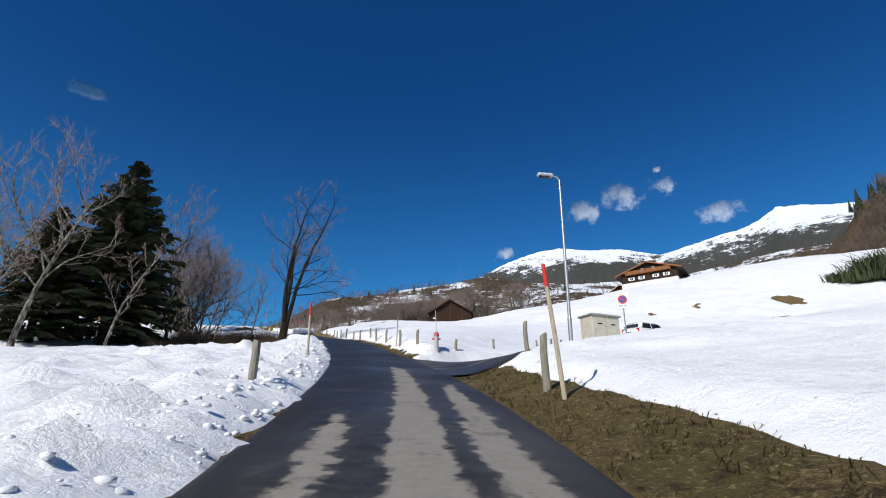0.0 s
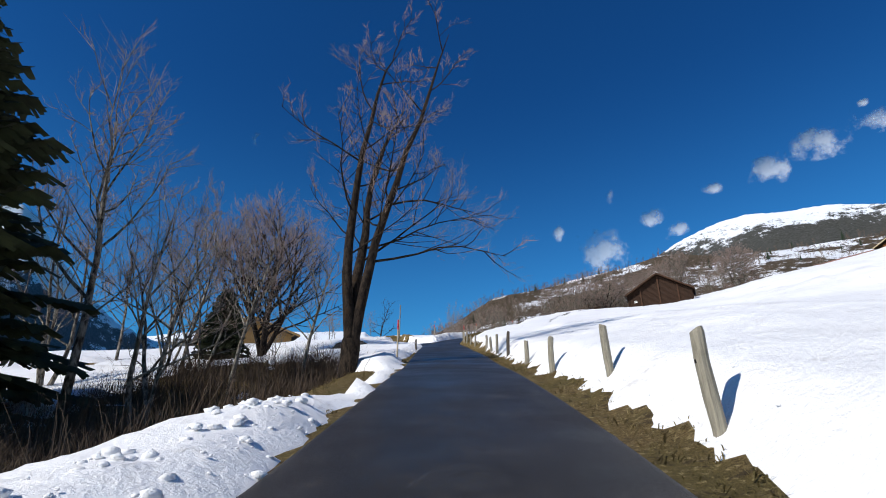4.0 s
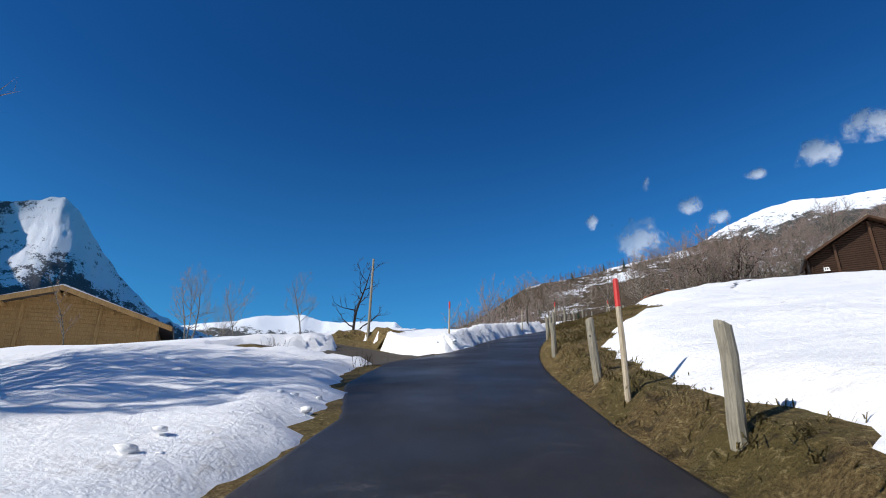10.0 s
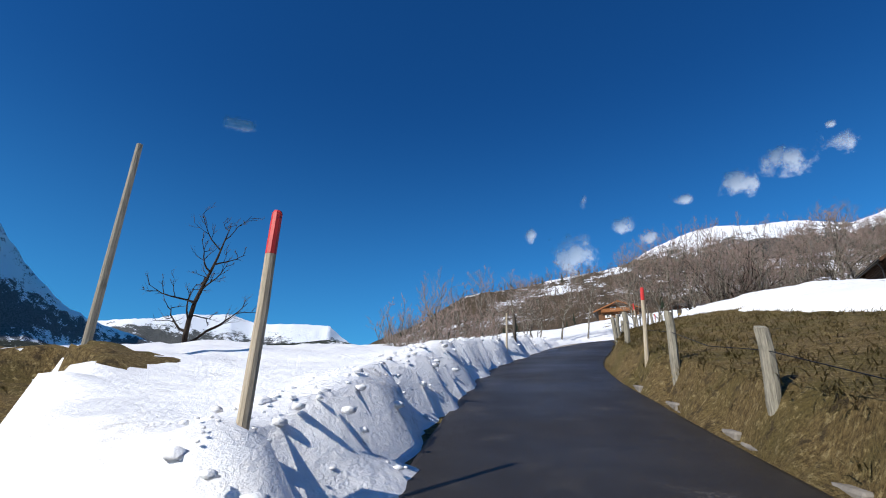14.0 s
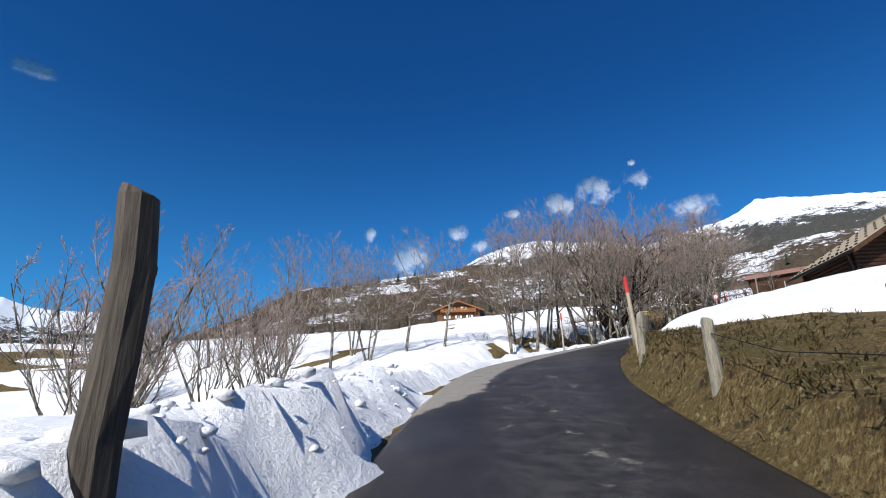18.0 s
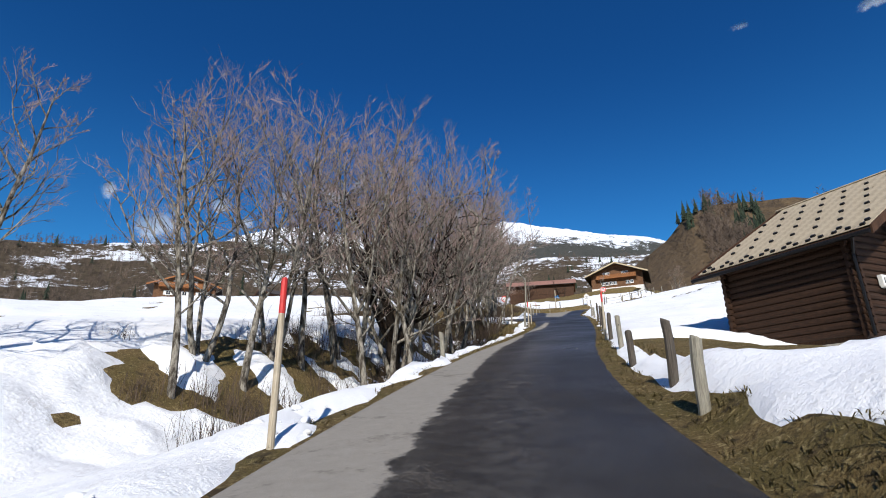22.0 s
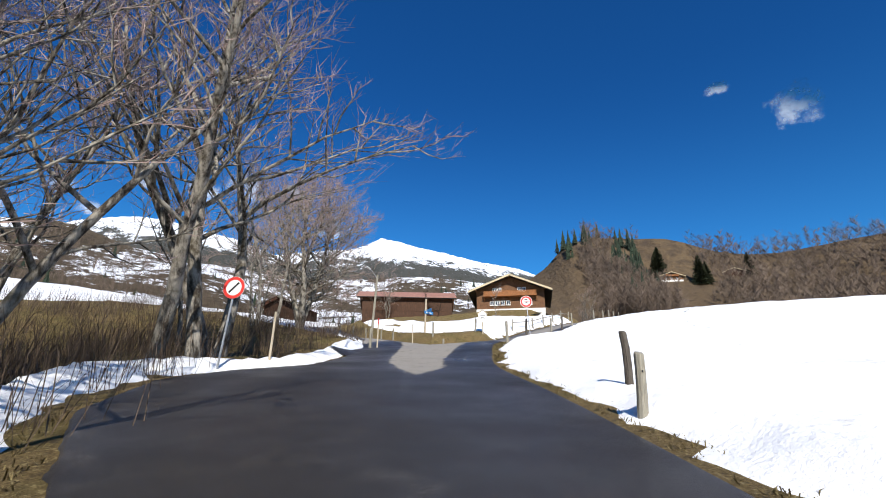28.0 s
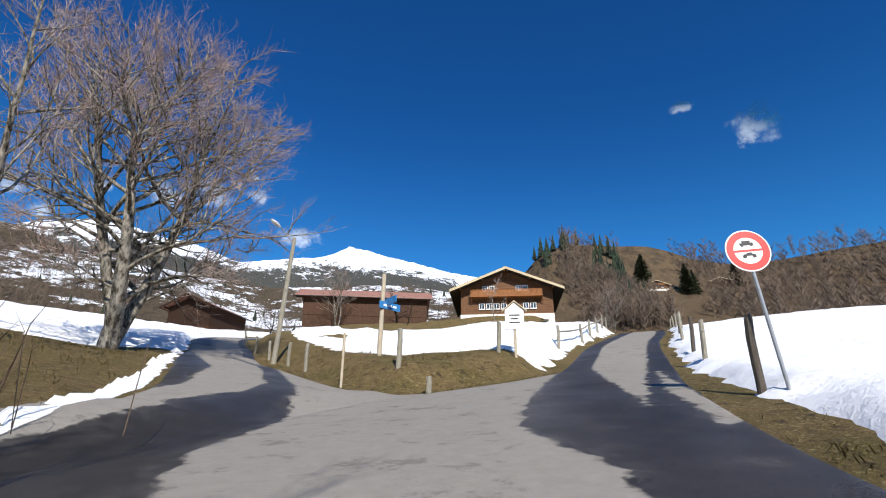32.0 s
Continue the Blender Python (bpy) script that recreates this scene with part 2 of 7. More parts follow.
def road_left(s):
    """From the middle to the left edge, wider in the lay-by and the fork."""
    return ramp(s, (-30, 1.85), (55, 1.8), (64, 2.0), (77, 2.05), (88, 1.85), (92, 2.9), (98, 3.4), (101, 2.2), (105, 1.7), (111, 1.45), (119, 1.7), (130, 1.8), (136, 2.0), (142, 2.3), (150, 2.1), (180, 2.0), (186, 2.4), (191, 5.4), (195, 6.4), (198, 5.7), (201, 4.2), (206, 4.2), (210, 4.6), (214, 5.6), (218, 5.4), (221, 4.5), (224, 3.0), (227, 1.9), (300, 1.8))


def branch_right(s):
    return ramp(s, (0, 1.9), (10, 1.9), (13, 3.4), (16, 2.4), (20, 1.9), (99, 1.9))


def snow_depth(x, y):
    """Depth of the lying snow; below nought there is none."""
    x, y = np.asarray(x, float), np.asarray(y, float)
    s, d, zr, past = beside(x, y, MAIN, MAIN_WAY, MAIN_S)
    sl, dl, zl, pl = beside(x, y, LEFT, LEFT_WAY, LEFT_S)
    ss, ds, zs, ps = beside(x, y, SIDE, SIDE_WAY, SIDE_S)
    st, dt, zt, pt = beside(x, y, TRACK, TRACK_WAY, TRACK_S)
    wob = waves(x, y, 2.4, 11) * 0.35 + waves(x, y, 0.8, 12) * 0.12
    right = ramp(s, (-30, 3.6), (6, 3.7), (10, 3.6), (15, 3.3), (17.5, 3.4), (22, 2.9), (26, 2.45), (35, 2.4), (52, 2.4), (60, 2.5), (64, 2.7), (74, 2.72), (84, 2.75), (90, 2.9), (94, 3.2), (97, 3.9), (100, 4.8), (104, 6.6), (109, 8.6), (116, 8.2), (124, 6.6), (129, 5.0), (133, 3.9), (139, 3.2), (141, 3.0), (148, 2.75), (152, 2.5), (157, 2.5), (162, 2.45), (170, 2.3), (180, 2.6), (196, 2.6), (210, 2.7), (219, 2.8), (225, 2.3), (300, 2.3))
    left = ramp(s, (-30, 1.9), (12, 1.72), (22, 1.7), (30, 1.85), (57, 1.8), (64, 2.4), (68, 2.25), (77, 2.05), (86, 2.0), (90, 2.3), (92, 3.1), (97.5, 4.4), (101.0, 4.0), (102.0, 2.2), (103.2, 1.75), (105.5, 1.6), (111, 1.35), (120, 1.5), (128, 1.75), (137, 2.0), (144, 2.2), (148, 2.4), (158, 2.4), (166, 2.9), (176, 2.6), (186, 3.0), (191, 5.9), (195, 6.8), (198, 6.0), (201, 4.4), (206, 4.6), (211, 4.8), (217, 5.0), (226, 2.6), (300, 2.6))
    off = -d - left
    wob = wob * (1 - 0.8 * smooth(196, 200, s) * smooth(224, 219, s) * (d < 0)) * (1 - 0.75 * smooth(147, 150, s) * smooth(172, 164, s) * (d > 0))
    m = np.where(d > 0, d - right, off + 0.15 * smooth(196, 200, s) * smooth(224, 219, s)) + wob
    # brown patches: banks of the stream, the earth round the big tree, the clearings
    bare = np.zeros(x.shape)
    rim = ramp(s, (45, 0.3), (54, 0.5), (59.3, 2.0), (64, 3.2), (68, 4.2), (72, 6.0))
    bare = np.maximum(bare, smooth(45, 49, s) * smooth(74, 70, s) * smooth(-0.2, 0.3, off - rim) * smooth(15, 12, off) * (1.2 - smooth(2, 4, off - rim) * (0.25 - 0.6 * waves(x, y, 4, 21))))
    bare = np.maximum(bare, smooth(150, 156, s) * smooth(192, 187, s) * smooth(0.35, 0.8, off - 0.5 * waves(x, y, 5, 29)) * smooth(3.4, 2.6, off) * 1.1)
    bare = np.maximum(bare, smooth(148, 156, s) * smooth(192, 187, s) * smooth(2.0, 3.0, off) * smooth(13, 8, off) * (0.62 + 0.75 * waves(x, y, 3.4, 22)))
    bare = np.maximum(bare, smooth(187, 191, s) * smooth(0.8, 1.4, off + 0.3 * wob) * smooth(24, 18, off) * (dl < -2.4) * 1.2)
    bare = np.maximum(bare, smooth(0.15, 0.6, waves(x, y, 26, 23) + 0.35 * waves(x, y, 6, 24)) * smooth(12, 22, off) * (d < 0) * 0.9)
    bare = np.maximum(bare, 0.8 * smooth(0.4, 0.75, waves(x, y, 17, 25)) * smooth(40, 60, d) * (s < 130))
    bare = np.maximum(bare, smooth(98, 100, s) * smooth(104, 102, s) * smooth(4.0, 4.8, off) * smooth(7.2, 6.2, off) * 1.1)
    bare = np.maximum(bare, smooth(3.0, 2.0, np.abs(dt)) * (pt < 1) * smooth(12.5, 8.5, st) * (0.68 + 0.7 * waves(x, y, 2.4, 27) + 0.45 * waves(x, y, 0.8, 28)))
    # brown shoulder between the track and the ploughed heap
    cut, way_up = (x + 31) * 0.714 + (y - 99.2) * 0.70 + 0.25 * waves(x, y, 1.6, 30), (x + 31) * -0.70 + (y - 99.2) * 0.714
    bare = np.maximum(bare, smooth(0.25, -0.15, cut) * smooth(-3.4, -2.4, cut) * smooth(-3.5, -2.0, way_up) * smooth(8.5, 7.0, way_up) * 1.2)
    m = np.minimum(m, 1.6 * (0.55 - bare))
    m = np.minimum(m, np.where((dl > 0) & (pl < 0.5), dl - branch_right(sl), np.hypot(dl, pl) - 1.95) + wob)
    m = np.minimum(m, np.hypot(np.maximum(np.where(ds < 0, -ds - side_left(ss), ds - side_half(ss)), 0), ps) - 0.25 + 0.6 * wob + 9 * (d < 0))
    # the fork's island: bare in front, a band of snow behind the fence, grass again
    out = np.hypot(x - 31, y - 193)
    island = (s > 209) & (d < 0) & (dl > 0)
    m = np.where(island, np.minimum(m, (smooth(9, 12, out + 1.5 * waves(x, y, 8, 31)) * smooth(44, 38, out) - 0.4) * 1.3), m)
    m = np.where(island, np.minimum(m, np.minimum(dl - 5.5, -d - 2.6) + wob), m)
    # the strip of grass under the hut's eaves
    m = np.minimum(m, np.where(d > 0, 2.0 * np.maximum(np.maximum(np.abs(s - 154.6) - 5.6, ramp(s, (148, 4.6), (152.5, 3.15)) - d), d - 11), 9.0) + wob)
    t = 0.30 * np.sqrt(np.clip(m, 0, 1)) * smooth(0, 0.75, m) + 0.05 * smooth(0, 0.2, m) + np.minimum(m, 0) * 0.8
    # ploughed banks beside the road
    pile = ramp(s, (-30, 0.25), (0, 0.3), (30, 0.15), (46, 0.0), (58, 0.0), (61, 0.2), (66, 0.1), (72, 0.0), (100.8, 0.0), (102.6, 0.45), (112, 0.72), (124, 0.7), (130, 0.25), (136, 0), (300, 0))
    pile_cut = smooth(0.9, 1.2, m + 0.18 * waves(x, y, 2.2, 15)) * smooth(34, 26, s) * (0.58 + 0.1 * waves(x, y, 3.0, 16))
    t = t + pile_cut * (d < 0) * smooth(16, 5, -d)
    t = t + pile * smooth(34, 40, s) * smooth(0.12, 0.6, m + 0.14 * waves(x, y, 1.5, 17)) * (0.55 + 0.45 * smooth(3.5, 1.2, m)) * (d < 0) * smooth(14, 6, -d)
    lump = (0.025 + (0.04 + 0.05 * smooth(44, 34, s)) * (d < 0) * smooth(4, 0.8, m)) * smooth(0.1, 0.5, m)
    return t + lump * (waves(x, y, 1.1, 13) + 0.5 * waves(x, y, 0.8, 18)) + 0.05 * waves(x, y, 4.5, 14) * smooth(0.2, 0.8, m)


def surface(x, y):
    """Top of ground or snow at one place."""
    g = ground_height(np.array([x]), np.array([y]))[0]
    return float(g + max(0.0, snow_depth(np.array([x]), np.array([y]))[0]))


# ---- materials ----
class Nodes:
    """A small builder for node materials."""

    def __init__(self, name):
        self.mat = bpy.data.materials.new(name)
        self.mat.use_nodes = True
        self.tree = self.mat.node_tree
        self.bsdf = self.tree.nodes["Principled BSDF"]
        self.place = None

    def node(self, kind, **values):
        n = self.tree.nodes.new(kind)
        for k, v in values.items():
            if k in n.inputs:
                self.put(n.inputs[k], v)
        return n

    def put(self, socket, v):
        if isinstance(v, bpy.types.NodeSocket):
            self.tree.links.new(v, socket)
        elif isinstance(v, tuple) and len(v) == 3 and socket.type == "RGBA":
            socket.default_value = (*v, 1)
        else:
            socket.default_value = v

    def where(self, world=True):
        if self.place is None:
            self.place = self.node("ShaderNodeNewGeometry").outputs["Position"] if world else self.node("ShaderNodeTexCoord").outputs["Object"]
        return self.place

    def noise(self, scale, detail=4.0, rough=0.55, stretch=None, at=None):
        at = at or self.where()
        if stretch:
            m = self.node("ShaderNodeMapping", Vector=at, Scale=stretch)
            at = m.outputs[0]
        return self.node("ShaderNodeTexNoise", Vector=at, Scale=scale, Detail=detail, Roughness=rough).outputs["Fac"]

    def math(self, op, a, b=0.0, c=0.0):
        n = self.tree.nodes.new("ShaderNodeMath")
        n.operation = op
        for i, v in enumerate((a, b, c)):
            self.put(n.inputs[i], v)
        return n.outputs[0]

    def step(self, v, lo, hi):
        n = self.node("ShaderNodeMapRange")
        n.interpolation_type = "SMOOTHSTEP"
        for i, val in enumerate((v, lo, hi)):
            self.put(n.inputs[i], val)
        return n.outputs[0]

    def mix(self, fac, a, b):
        n = self.tree.nodes.new("ShaderNodeMix")
        n.data_type = "RGBA"
        self.put(n.inputs[0], fac)
        self.put(n.inputs[6], a)
        self.put(n.inputs[7], b)
        return n.outputs[2]

    def attr(self, name):
        n = self.tree.nodes.new("ShaderNodeAttribute")
        n.attribute_name = name
        return n.outputs["Fac"]

    def random(self):
        return self.tree.nodes.new("ShaderNodeObjectInfo").outputs["Random"]

    def bump(self, height, strength=0.5, distance=0.02, normal=None):
        n = self.node("ShaderNodeBump", Strength=strength, Distance=distance, Height=height)
        if normal:
            self.put(n.inputs["Normal"], normal)
        return n.outputs[0]

    def finish(self, colour, rough=0.8, normal=None, metal=0.0, specular=0.5):
        b = self.bsdf.inputs
        self.put(b["Base Color"], colour)
        self.put(b["Roughness"], rough)
        b["Metallic"].default_value = metal
        b["Specular IOR Level"].default_value = specular
        if normal:
            self.put(b["Normal"], normal)
        return self.mat


def snow_material():
    n = Nodes("snow")
    fine, mid, big = n.noise(11, 7, 0.7), n.noise(2.6, 5, 0.6), n.noise(0.35, 3)
    dirt = n.step(n.math("MULTIPLY", n.noise(5.5, 6, 0.7), n.noise(0.5, 3)), 0.30, 0.46)
    c = n.mix(n.step(big, 0.35, 0.7), (0.93, 0.935, 0.95), (0.87, 0.875, 0.89))
    c = n.mix(n.math("MULTIPLY", dirt, 0.5), c, (0.42, 0.38, 0.33))
    h = n.math("ADD", n.math("MULTIPLY", mid, 1.6), n.math("MULTIPLY", fine, 1.1))
    return n.finish(c, 0.55, n.bump(h, 0.6, 0.06), specular=0.35)


def grass_material(name="winter_grass", lo=(0.098, 0.064, 0.027), hi=(0.30, 0.215, 0.092), earth=(0.055, 0.040, 0.023)):
    n = Nodes(name)
    blades, tuft, mid, big = n.noise(30, 6, 0.75, (1, 1, 0.3)), n.noise(3.4, 6, 0.7), n.noise(11, 5, 0.7), n.noise(0.6, 5, 0.6)
    c = n.mix(n.step(blades, 0.34, 0.68), lo, hi)
    c = n.mix(n.math("MULTIPLY", n.step(big, 0.42, 0.62), 0.7), c, (0.13, 0.105, 0.036))
    c = n.mix(n.math("MULTIPLY", n.step(mid, 0.53, 0.66), 0.75), c, (0.44, 0.345, 0.165))
    c = n.mix(n.step(tuft, 0.53, 0.66), c, n.mix(mid, earth, (0.10, 0.072, 0.036)))
    return n.finish(c, 0.9, n.bump(n.math("ADD", n.math("ADD", blades, mid), n.math("MULTIPLY", tuft, 2.0)), 1.0, 0.07), specular=0.15)


def asphalt_material():
    n = Nodes("asphalt")
    dry = n.attr("dry")
    grain, patch, big = n.noise(90, 3, 0.8), n.noise(2.2, 6, 0.68), n.noise(0.33, 3)
    edge = n.step(n.math("ADD", dry, n.math("MULTIPLY", n.math("SUBTRACT", patch, 0.5), 0.75)), 0.44, 0.56)
    wet = n.mix(patch, (0.016, 0.0145, 0.013), (0.042, 0.037, 0.033))
    pale = n.mix(n.math("ADD", n.math("MULTIPLY", grain, 0.5), n.math("MULTIPLY", n.noise(6.0, 6, 0.75), 0.5)), (0.125, 0.113, 0.097), (0.40, 0.368, 0.325))
    grit = n.step(n.math("MULTIPLY", n.noise(22, 4, 0.8), n.noise(1.1, 3)), 0.34, 0.44)
    wet = n.mix(n.math("MULTIPLY", dry, n.step(n.noise(3.4, 6, 0.72), 0.35, 0.7)), wet, (0.12, 0.112, 0.102))
    c = n.mix(edge, wet, pale)
    c = n.mix(n.math("MULTIPLY", n.step(n.noise(1.3, 6, 0.8), 0.54, 0.66), 0.45), c, (0.055, 0.047, 0.038))
    c = n.mix(n.math("MULTIPLY", grit, 0.55), c, (0.16, 0.14, 0.12))
    rough = n.math("ADD", n.math("MULTIPLY", edge, 0.4), n.math("ADD", 0.40, n.math("MULTIPLY", n.math("SUBTRACT", big, 0.5), 0.6)))
    return n.finish(c, rough, n.bump(n.math("ADD", grain, n.math("MULTIPLY", patch, 0.6)), 0.6, 0.010), specular=0.15)


def gravel_material():
    n = Nodes("gravel_earth")
    v = n.node("ShaderNodeTexVoronoi", Vector=n.where(), Scale=14.0).outputs["Distance"]
    c = n.mix(n.noise(20, 5, 0.8), (0.035, 0.028, 0.022), (0.16, 0.14, 0.12))
    return n.finish(n.mix(n.noise(0.9, 3), c, (0.05, 0.04, 0.03)), 0.85, n.bump(v, 0.9, 0.03), specular=0.2)


def wood_material(name, dark, light, scale=1.0, along=(9, 9, 0.5), rough=0.75):
    n = Nodes(name)
    n.where(world=False)
    grain, knots, big = n.noise(3.0 * scale, 6, 0.7, along), n.noise(2.0 * scale, 4), n.noise(0.6, 3)
    c = n.mix(n.step(grain, 0.3, 0.7), dark, light)
    c = n.mix(n.math("MULTIPLY", n.step(knots, 0.5, 0.75), 0.5), c, tuple(0.55 * v for v in dark))
    c = n.mix(n.math("MULTIPLY", n.random(), 0.35), c, tuple(0.7 * v for v in light))
    return n.finish(c, rough, n.bump(n.math("ADD", grain, n.math("MULTIPLY", big, 0.3)), 0.6, 0.012), specular=0.25)


def plain_material(name, colour, rough=0.5, metal=0.0, spread=0.12, scale=6.0, bump=0.15):
    n = Nodes(name)
    n.where(world=False)
    a, b = n.noise(scale, 5, 0.65), n.noise(scale * 9, 3)
    v = n.step(a, 0.3, 0.7)
    c = n.mix(v, tuple(x * (1 - spread) for x in colour), tuple(min(1, x * (1 + spread)) for x in colour))
    return n.finish(c, n.math("ADD", rough - 0.06, n.math("MULTIPLY", b, 0.12)), n.bump(b, bump, 0.004), metal)


def mountain_material(name, rock, wood, snow_from, snow_span, patch=0.0, snow_colour=(0.85, 0.87, 0.92)):
    """Snow above a height, on gentle slopes, over rock and woods."""
    n = Nodes(name)
    geo = n.node("ShaderNodeNewGeometry")
    n.place = geo.outputs["Position"]
    xyz = n.node("ShaderNodeSeparateXYZ", Vector=n.place)
    slope = n.node("ShaderNodeSeparateXYZ", Vector=geo.outputs["Normal"]).outputs[2]
    big, mid, fine = n.noise(0.004, 6, 0.6), n.noise(0.02, 6, 0.7), n.noise(0.11, 5, 0.75)
    high = n.math("DIVIDE", n.math("SUBTRACT", xyz.outputs[2], snow_from), snow_span)
    m = n.math("ADD", high, n.math("ADD", n.math("MULTIPLY", n.math("SUBTRACT", big, 0.5), 2.6), n.math("MULTIPLY", n.math("SUBTRACT", mid, 0.5), 3.8)))
    m = n.math("ADD", m, n.math("MULTIPLY", n.math("SUBTRACT", fine, 0.5), 2.4))
    m = n.math("ADD", m, n.math("MULTIPLY", n.math("SUBTRACT", slope, 0.76), 3.4))
    if patch:
        m = n.math("ADD", m, n.math("MULTIPLY", n.math("SUBTRACT", n.noise(0.03, 4, 0.6, (0.4, 0.4, 2.2)), 0.5), patch))
    snow = n.step(m, -0.08, 0.25)
    c = n.mix(n.step(fine, 0.35, 0.65), wood, rock)
    c = n.mix(n.step(big, 0.45, 0.6), c, n.mix(mid, rock, wood))
    return n.finish(n.mix(snow, c, snow_colour), 0.85, n.bump(n.math("ADD", fine, mid), 0.9, 6.0), specular=0.1)


SNOW, GRASS, ASPHALT, GRAVEL = snow_material(), grass_material(), asphalt_material(), gravel_material()
DARK_WOOD = wood_material("dark_larch", (0.022, 0.012, 0.007), (0.105, 0.050, 0.026))
LOG_WOOD = wood_material("weathered_logs", (0.012, 0.007, 0.004), (0.058, 0.027, 0.014))
POST_WOOD = wood_material("grey_post", (0.15, 0.135, 0.105), (0.36, 0.33, 0.26), 2.0)
BRIGHT_WOOD = wood_material("honey_boards", (0.25, 0.14, 0.05), (0.46, 0.29, 0.12))


# ---- building blocks ----
def part(name, bm, material, parent=None, label="", smooth_faces=False):
    me = bpy.data.meshes.new(name)
    bm.to_mesh(me)
    bm.free()
    me.materials.append(material)
    if smooth_faces:
        me.polygons.foreach_set("use_smooth", [True] * len(me.polygons))
    ob = new(name, me)
    if parent:
        ob.parent = parent
    return tagged(ob, label)


def thing(name, m, label, category, group="", kind=""):
    ob = new(name)
    ob.matrix_world = m
    return tagged(ob, label, category, group, kind)


def box(bm, x0, y0, z0, x1, y1, z1, bevel=0.0):
    """A box with softened edges."""
    r = bmesh.ops.create_cube(bm, size=1, matrix=Matrix.Translation(((x0 + x1) / 2, (y0 + y1) / 2, (z0 + z1) / 2)) @ Matrix.Diagonal((x1 - x0, y1 - y0, z1 - z0, 1)))
    if bevel:
        edges = list({e for v in r["verts"] for e in v.link_edges})
        bmesh.ops.bevel(bm, geom=edges, offset=bevel, segments=1, affect="EDGES")
    return bm


def boxed(*args, bevel=0.0):
    return box(bmesh.new(), *args, bevel=bevel)


def tube(bm, points, radii, sides=6, cap=True):
    """A round limb through points."""
    rings = []
    pts = [Vector(p) for p in points]
    for i, p in enumerate(pts):
        way = (pts[min(i + 1, len(pts) - 1)] - pts[max(i - 1, 0)]).normalized()
        a = way.orthogonal().normalized() if i == 0 else (rings_a - way * rings_a.dot(way)).normalized()
        rings_a = a
        b = way.cross(a)
        rings.append([bm.verts.new(p + radii[i] * (math.cos(6.2832 * k / sides) * a + math.sin(6.2832 * k / sides) * b)) for k in range(sides)])
    for lo, hi in zip(rings, rings[1:]):
        for k in range(sides):
            bm.faces.new((lo[k], lo[(k + 1) % sides], hi[(k + 1) % sides], hi[k]))
    if cap and sides > 2:
        bm.faces.new(rings[0][::-1])
        bm.faces.new(rings[-1])
    return bm


def sheet(name, verts, faces, material, label, category, kind="structure", soft=True, values=None):
    me = bpy.data.meshes.new(name)
    me.from_pydata(verts, [], faces)
    me.materials.append(material)
    if soft:
        me.polygons.foreach_set("use_smooth", [True] * len(me.polygons))
    for key, v in (values or {}).items():
        me.attributes.new(key, "FLOAT", "POINT").data.foreach_set("value", np.asarray(v, np.float32))
    return tagged(new(name, me), label, category, kind=kind)


# ---- ground, snow and roads ----
def grids():
    """Squares of ground: fine along the road, wider further off. Gives places, corner numbers and how much finer ground lies over them."""
    made = []
    for size, x0, x1, y0, y1, near, far in ((0.32, -60, 75, -34, 250, -1, 13.0), (1.5, -150, 170, -70, 330, 10.6, 999), (14, -700, 700, -500, 1000, 140, 9999)):
        gx, gy = np.arange(x0, x1 + size, size), np.arange(y0, y1 + size, size)
        X, Y = np.meshgrid(gx, gy)
        s, d, z, past = beside(X, Y, MAIN[::2], MAIN_WAY[::2], MAIN_S[::2])
        s2, d2, z2, p2 = beside(X, Y, LEFT[::2], LEFT_WAY[::2], LEFT_S[::2])
        gap = np.minimum(np.hypot(d, past), np.hypot(d2, p2) + 3)
        if size > 10:
            gap = np.where((X > -146) & (X < 166) & (Y > -66) & (Y < 326), 0, 9000)
        on = (gap > near) & (gap < far)
        quad = on[:-1, :-1] & on[1:, :-1] & on[:-1, 1:] & on[1:, 1:]
        used = np.zeros(on.shape, bool)
        for a, b in ((0, 0), (0, 1), (1, 0), (1, 1)):
            used[a:a + quad.shape[0], b:b + quad.shape[1]] |= quad
        num = np.cumsum(used.reshape(-1)).reshape(used.shape) - 1
        faces = np.stack([num[:-1, :-1][quad], num[:-1, 1:][quad], num[1:, 1:][quad], num[1:, :-1][quad]], -1)
        made.append((X[used], Y[used], faces, (gap[used] < 12.6) * (0.45 if 1 < size < 10 else 0.0)))
    return made


_verts, _faces, _sverts, _sfaces, _count, _scount = [], [], [], [], 0, 0
for _x, _y, _f, _sink in grids():
    _g = ground_height(_x, _y) - _sink
    _h = snow_depth(_x, _y)
    _verts.append(np.c_[_x, _y, _g])
    _faces.append(_f + _count)
    _count += len(_x)
    _keep = (_h[_f] > 0.004).any(1)
    _sf = _f[_keep]
    _ids, _inv = np.unique(_sf, return_inverse=True)
    _sverts.append(np.c_[_x, _y, _g + np.maximum(_h, -0.25)][_ids])
    _sfaces.append(_inv.reshape(-1, 4) + _scount)
    _scount += len(_ids)
GROUND = sheet("ground", np.vstack(_verts).tolist(), np.vstack(_faces).tolist(), GRASS, "sloping alpine meadow of flattened brown winter grass", "ground")
SNOW_COVER = sheet("snow", np.vstack(_sverts).tolist(), np.vstack(_sfaces).tolist(), SNOW, "old white snow lying over the meadows and in ploughed banks", "snow")


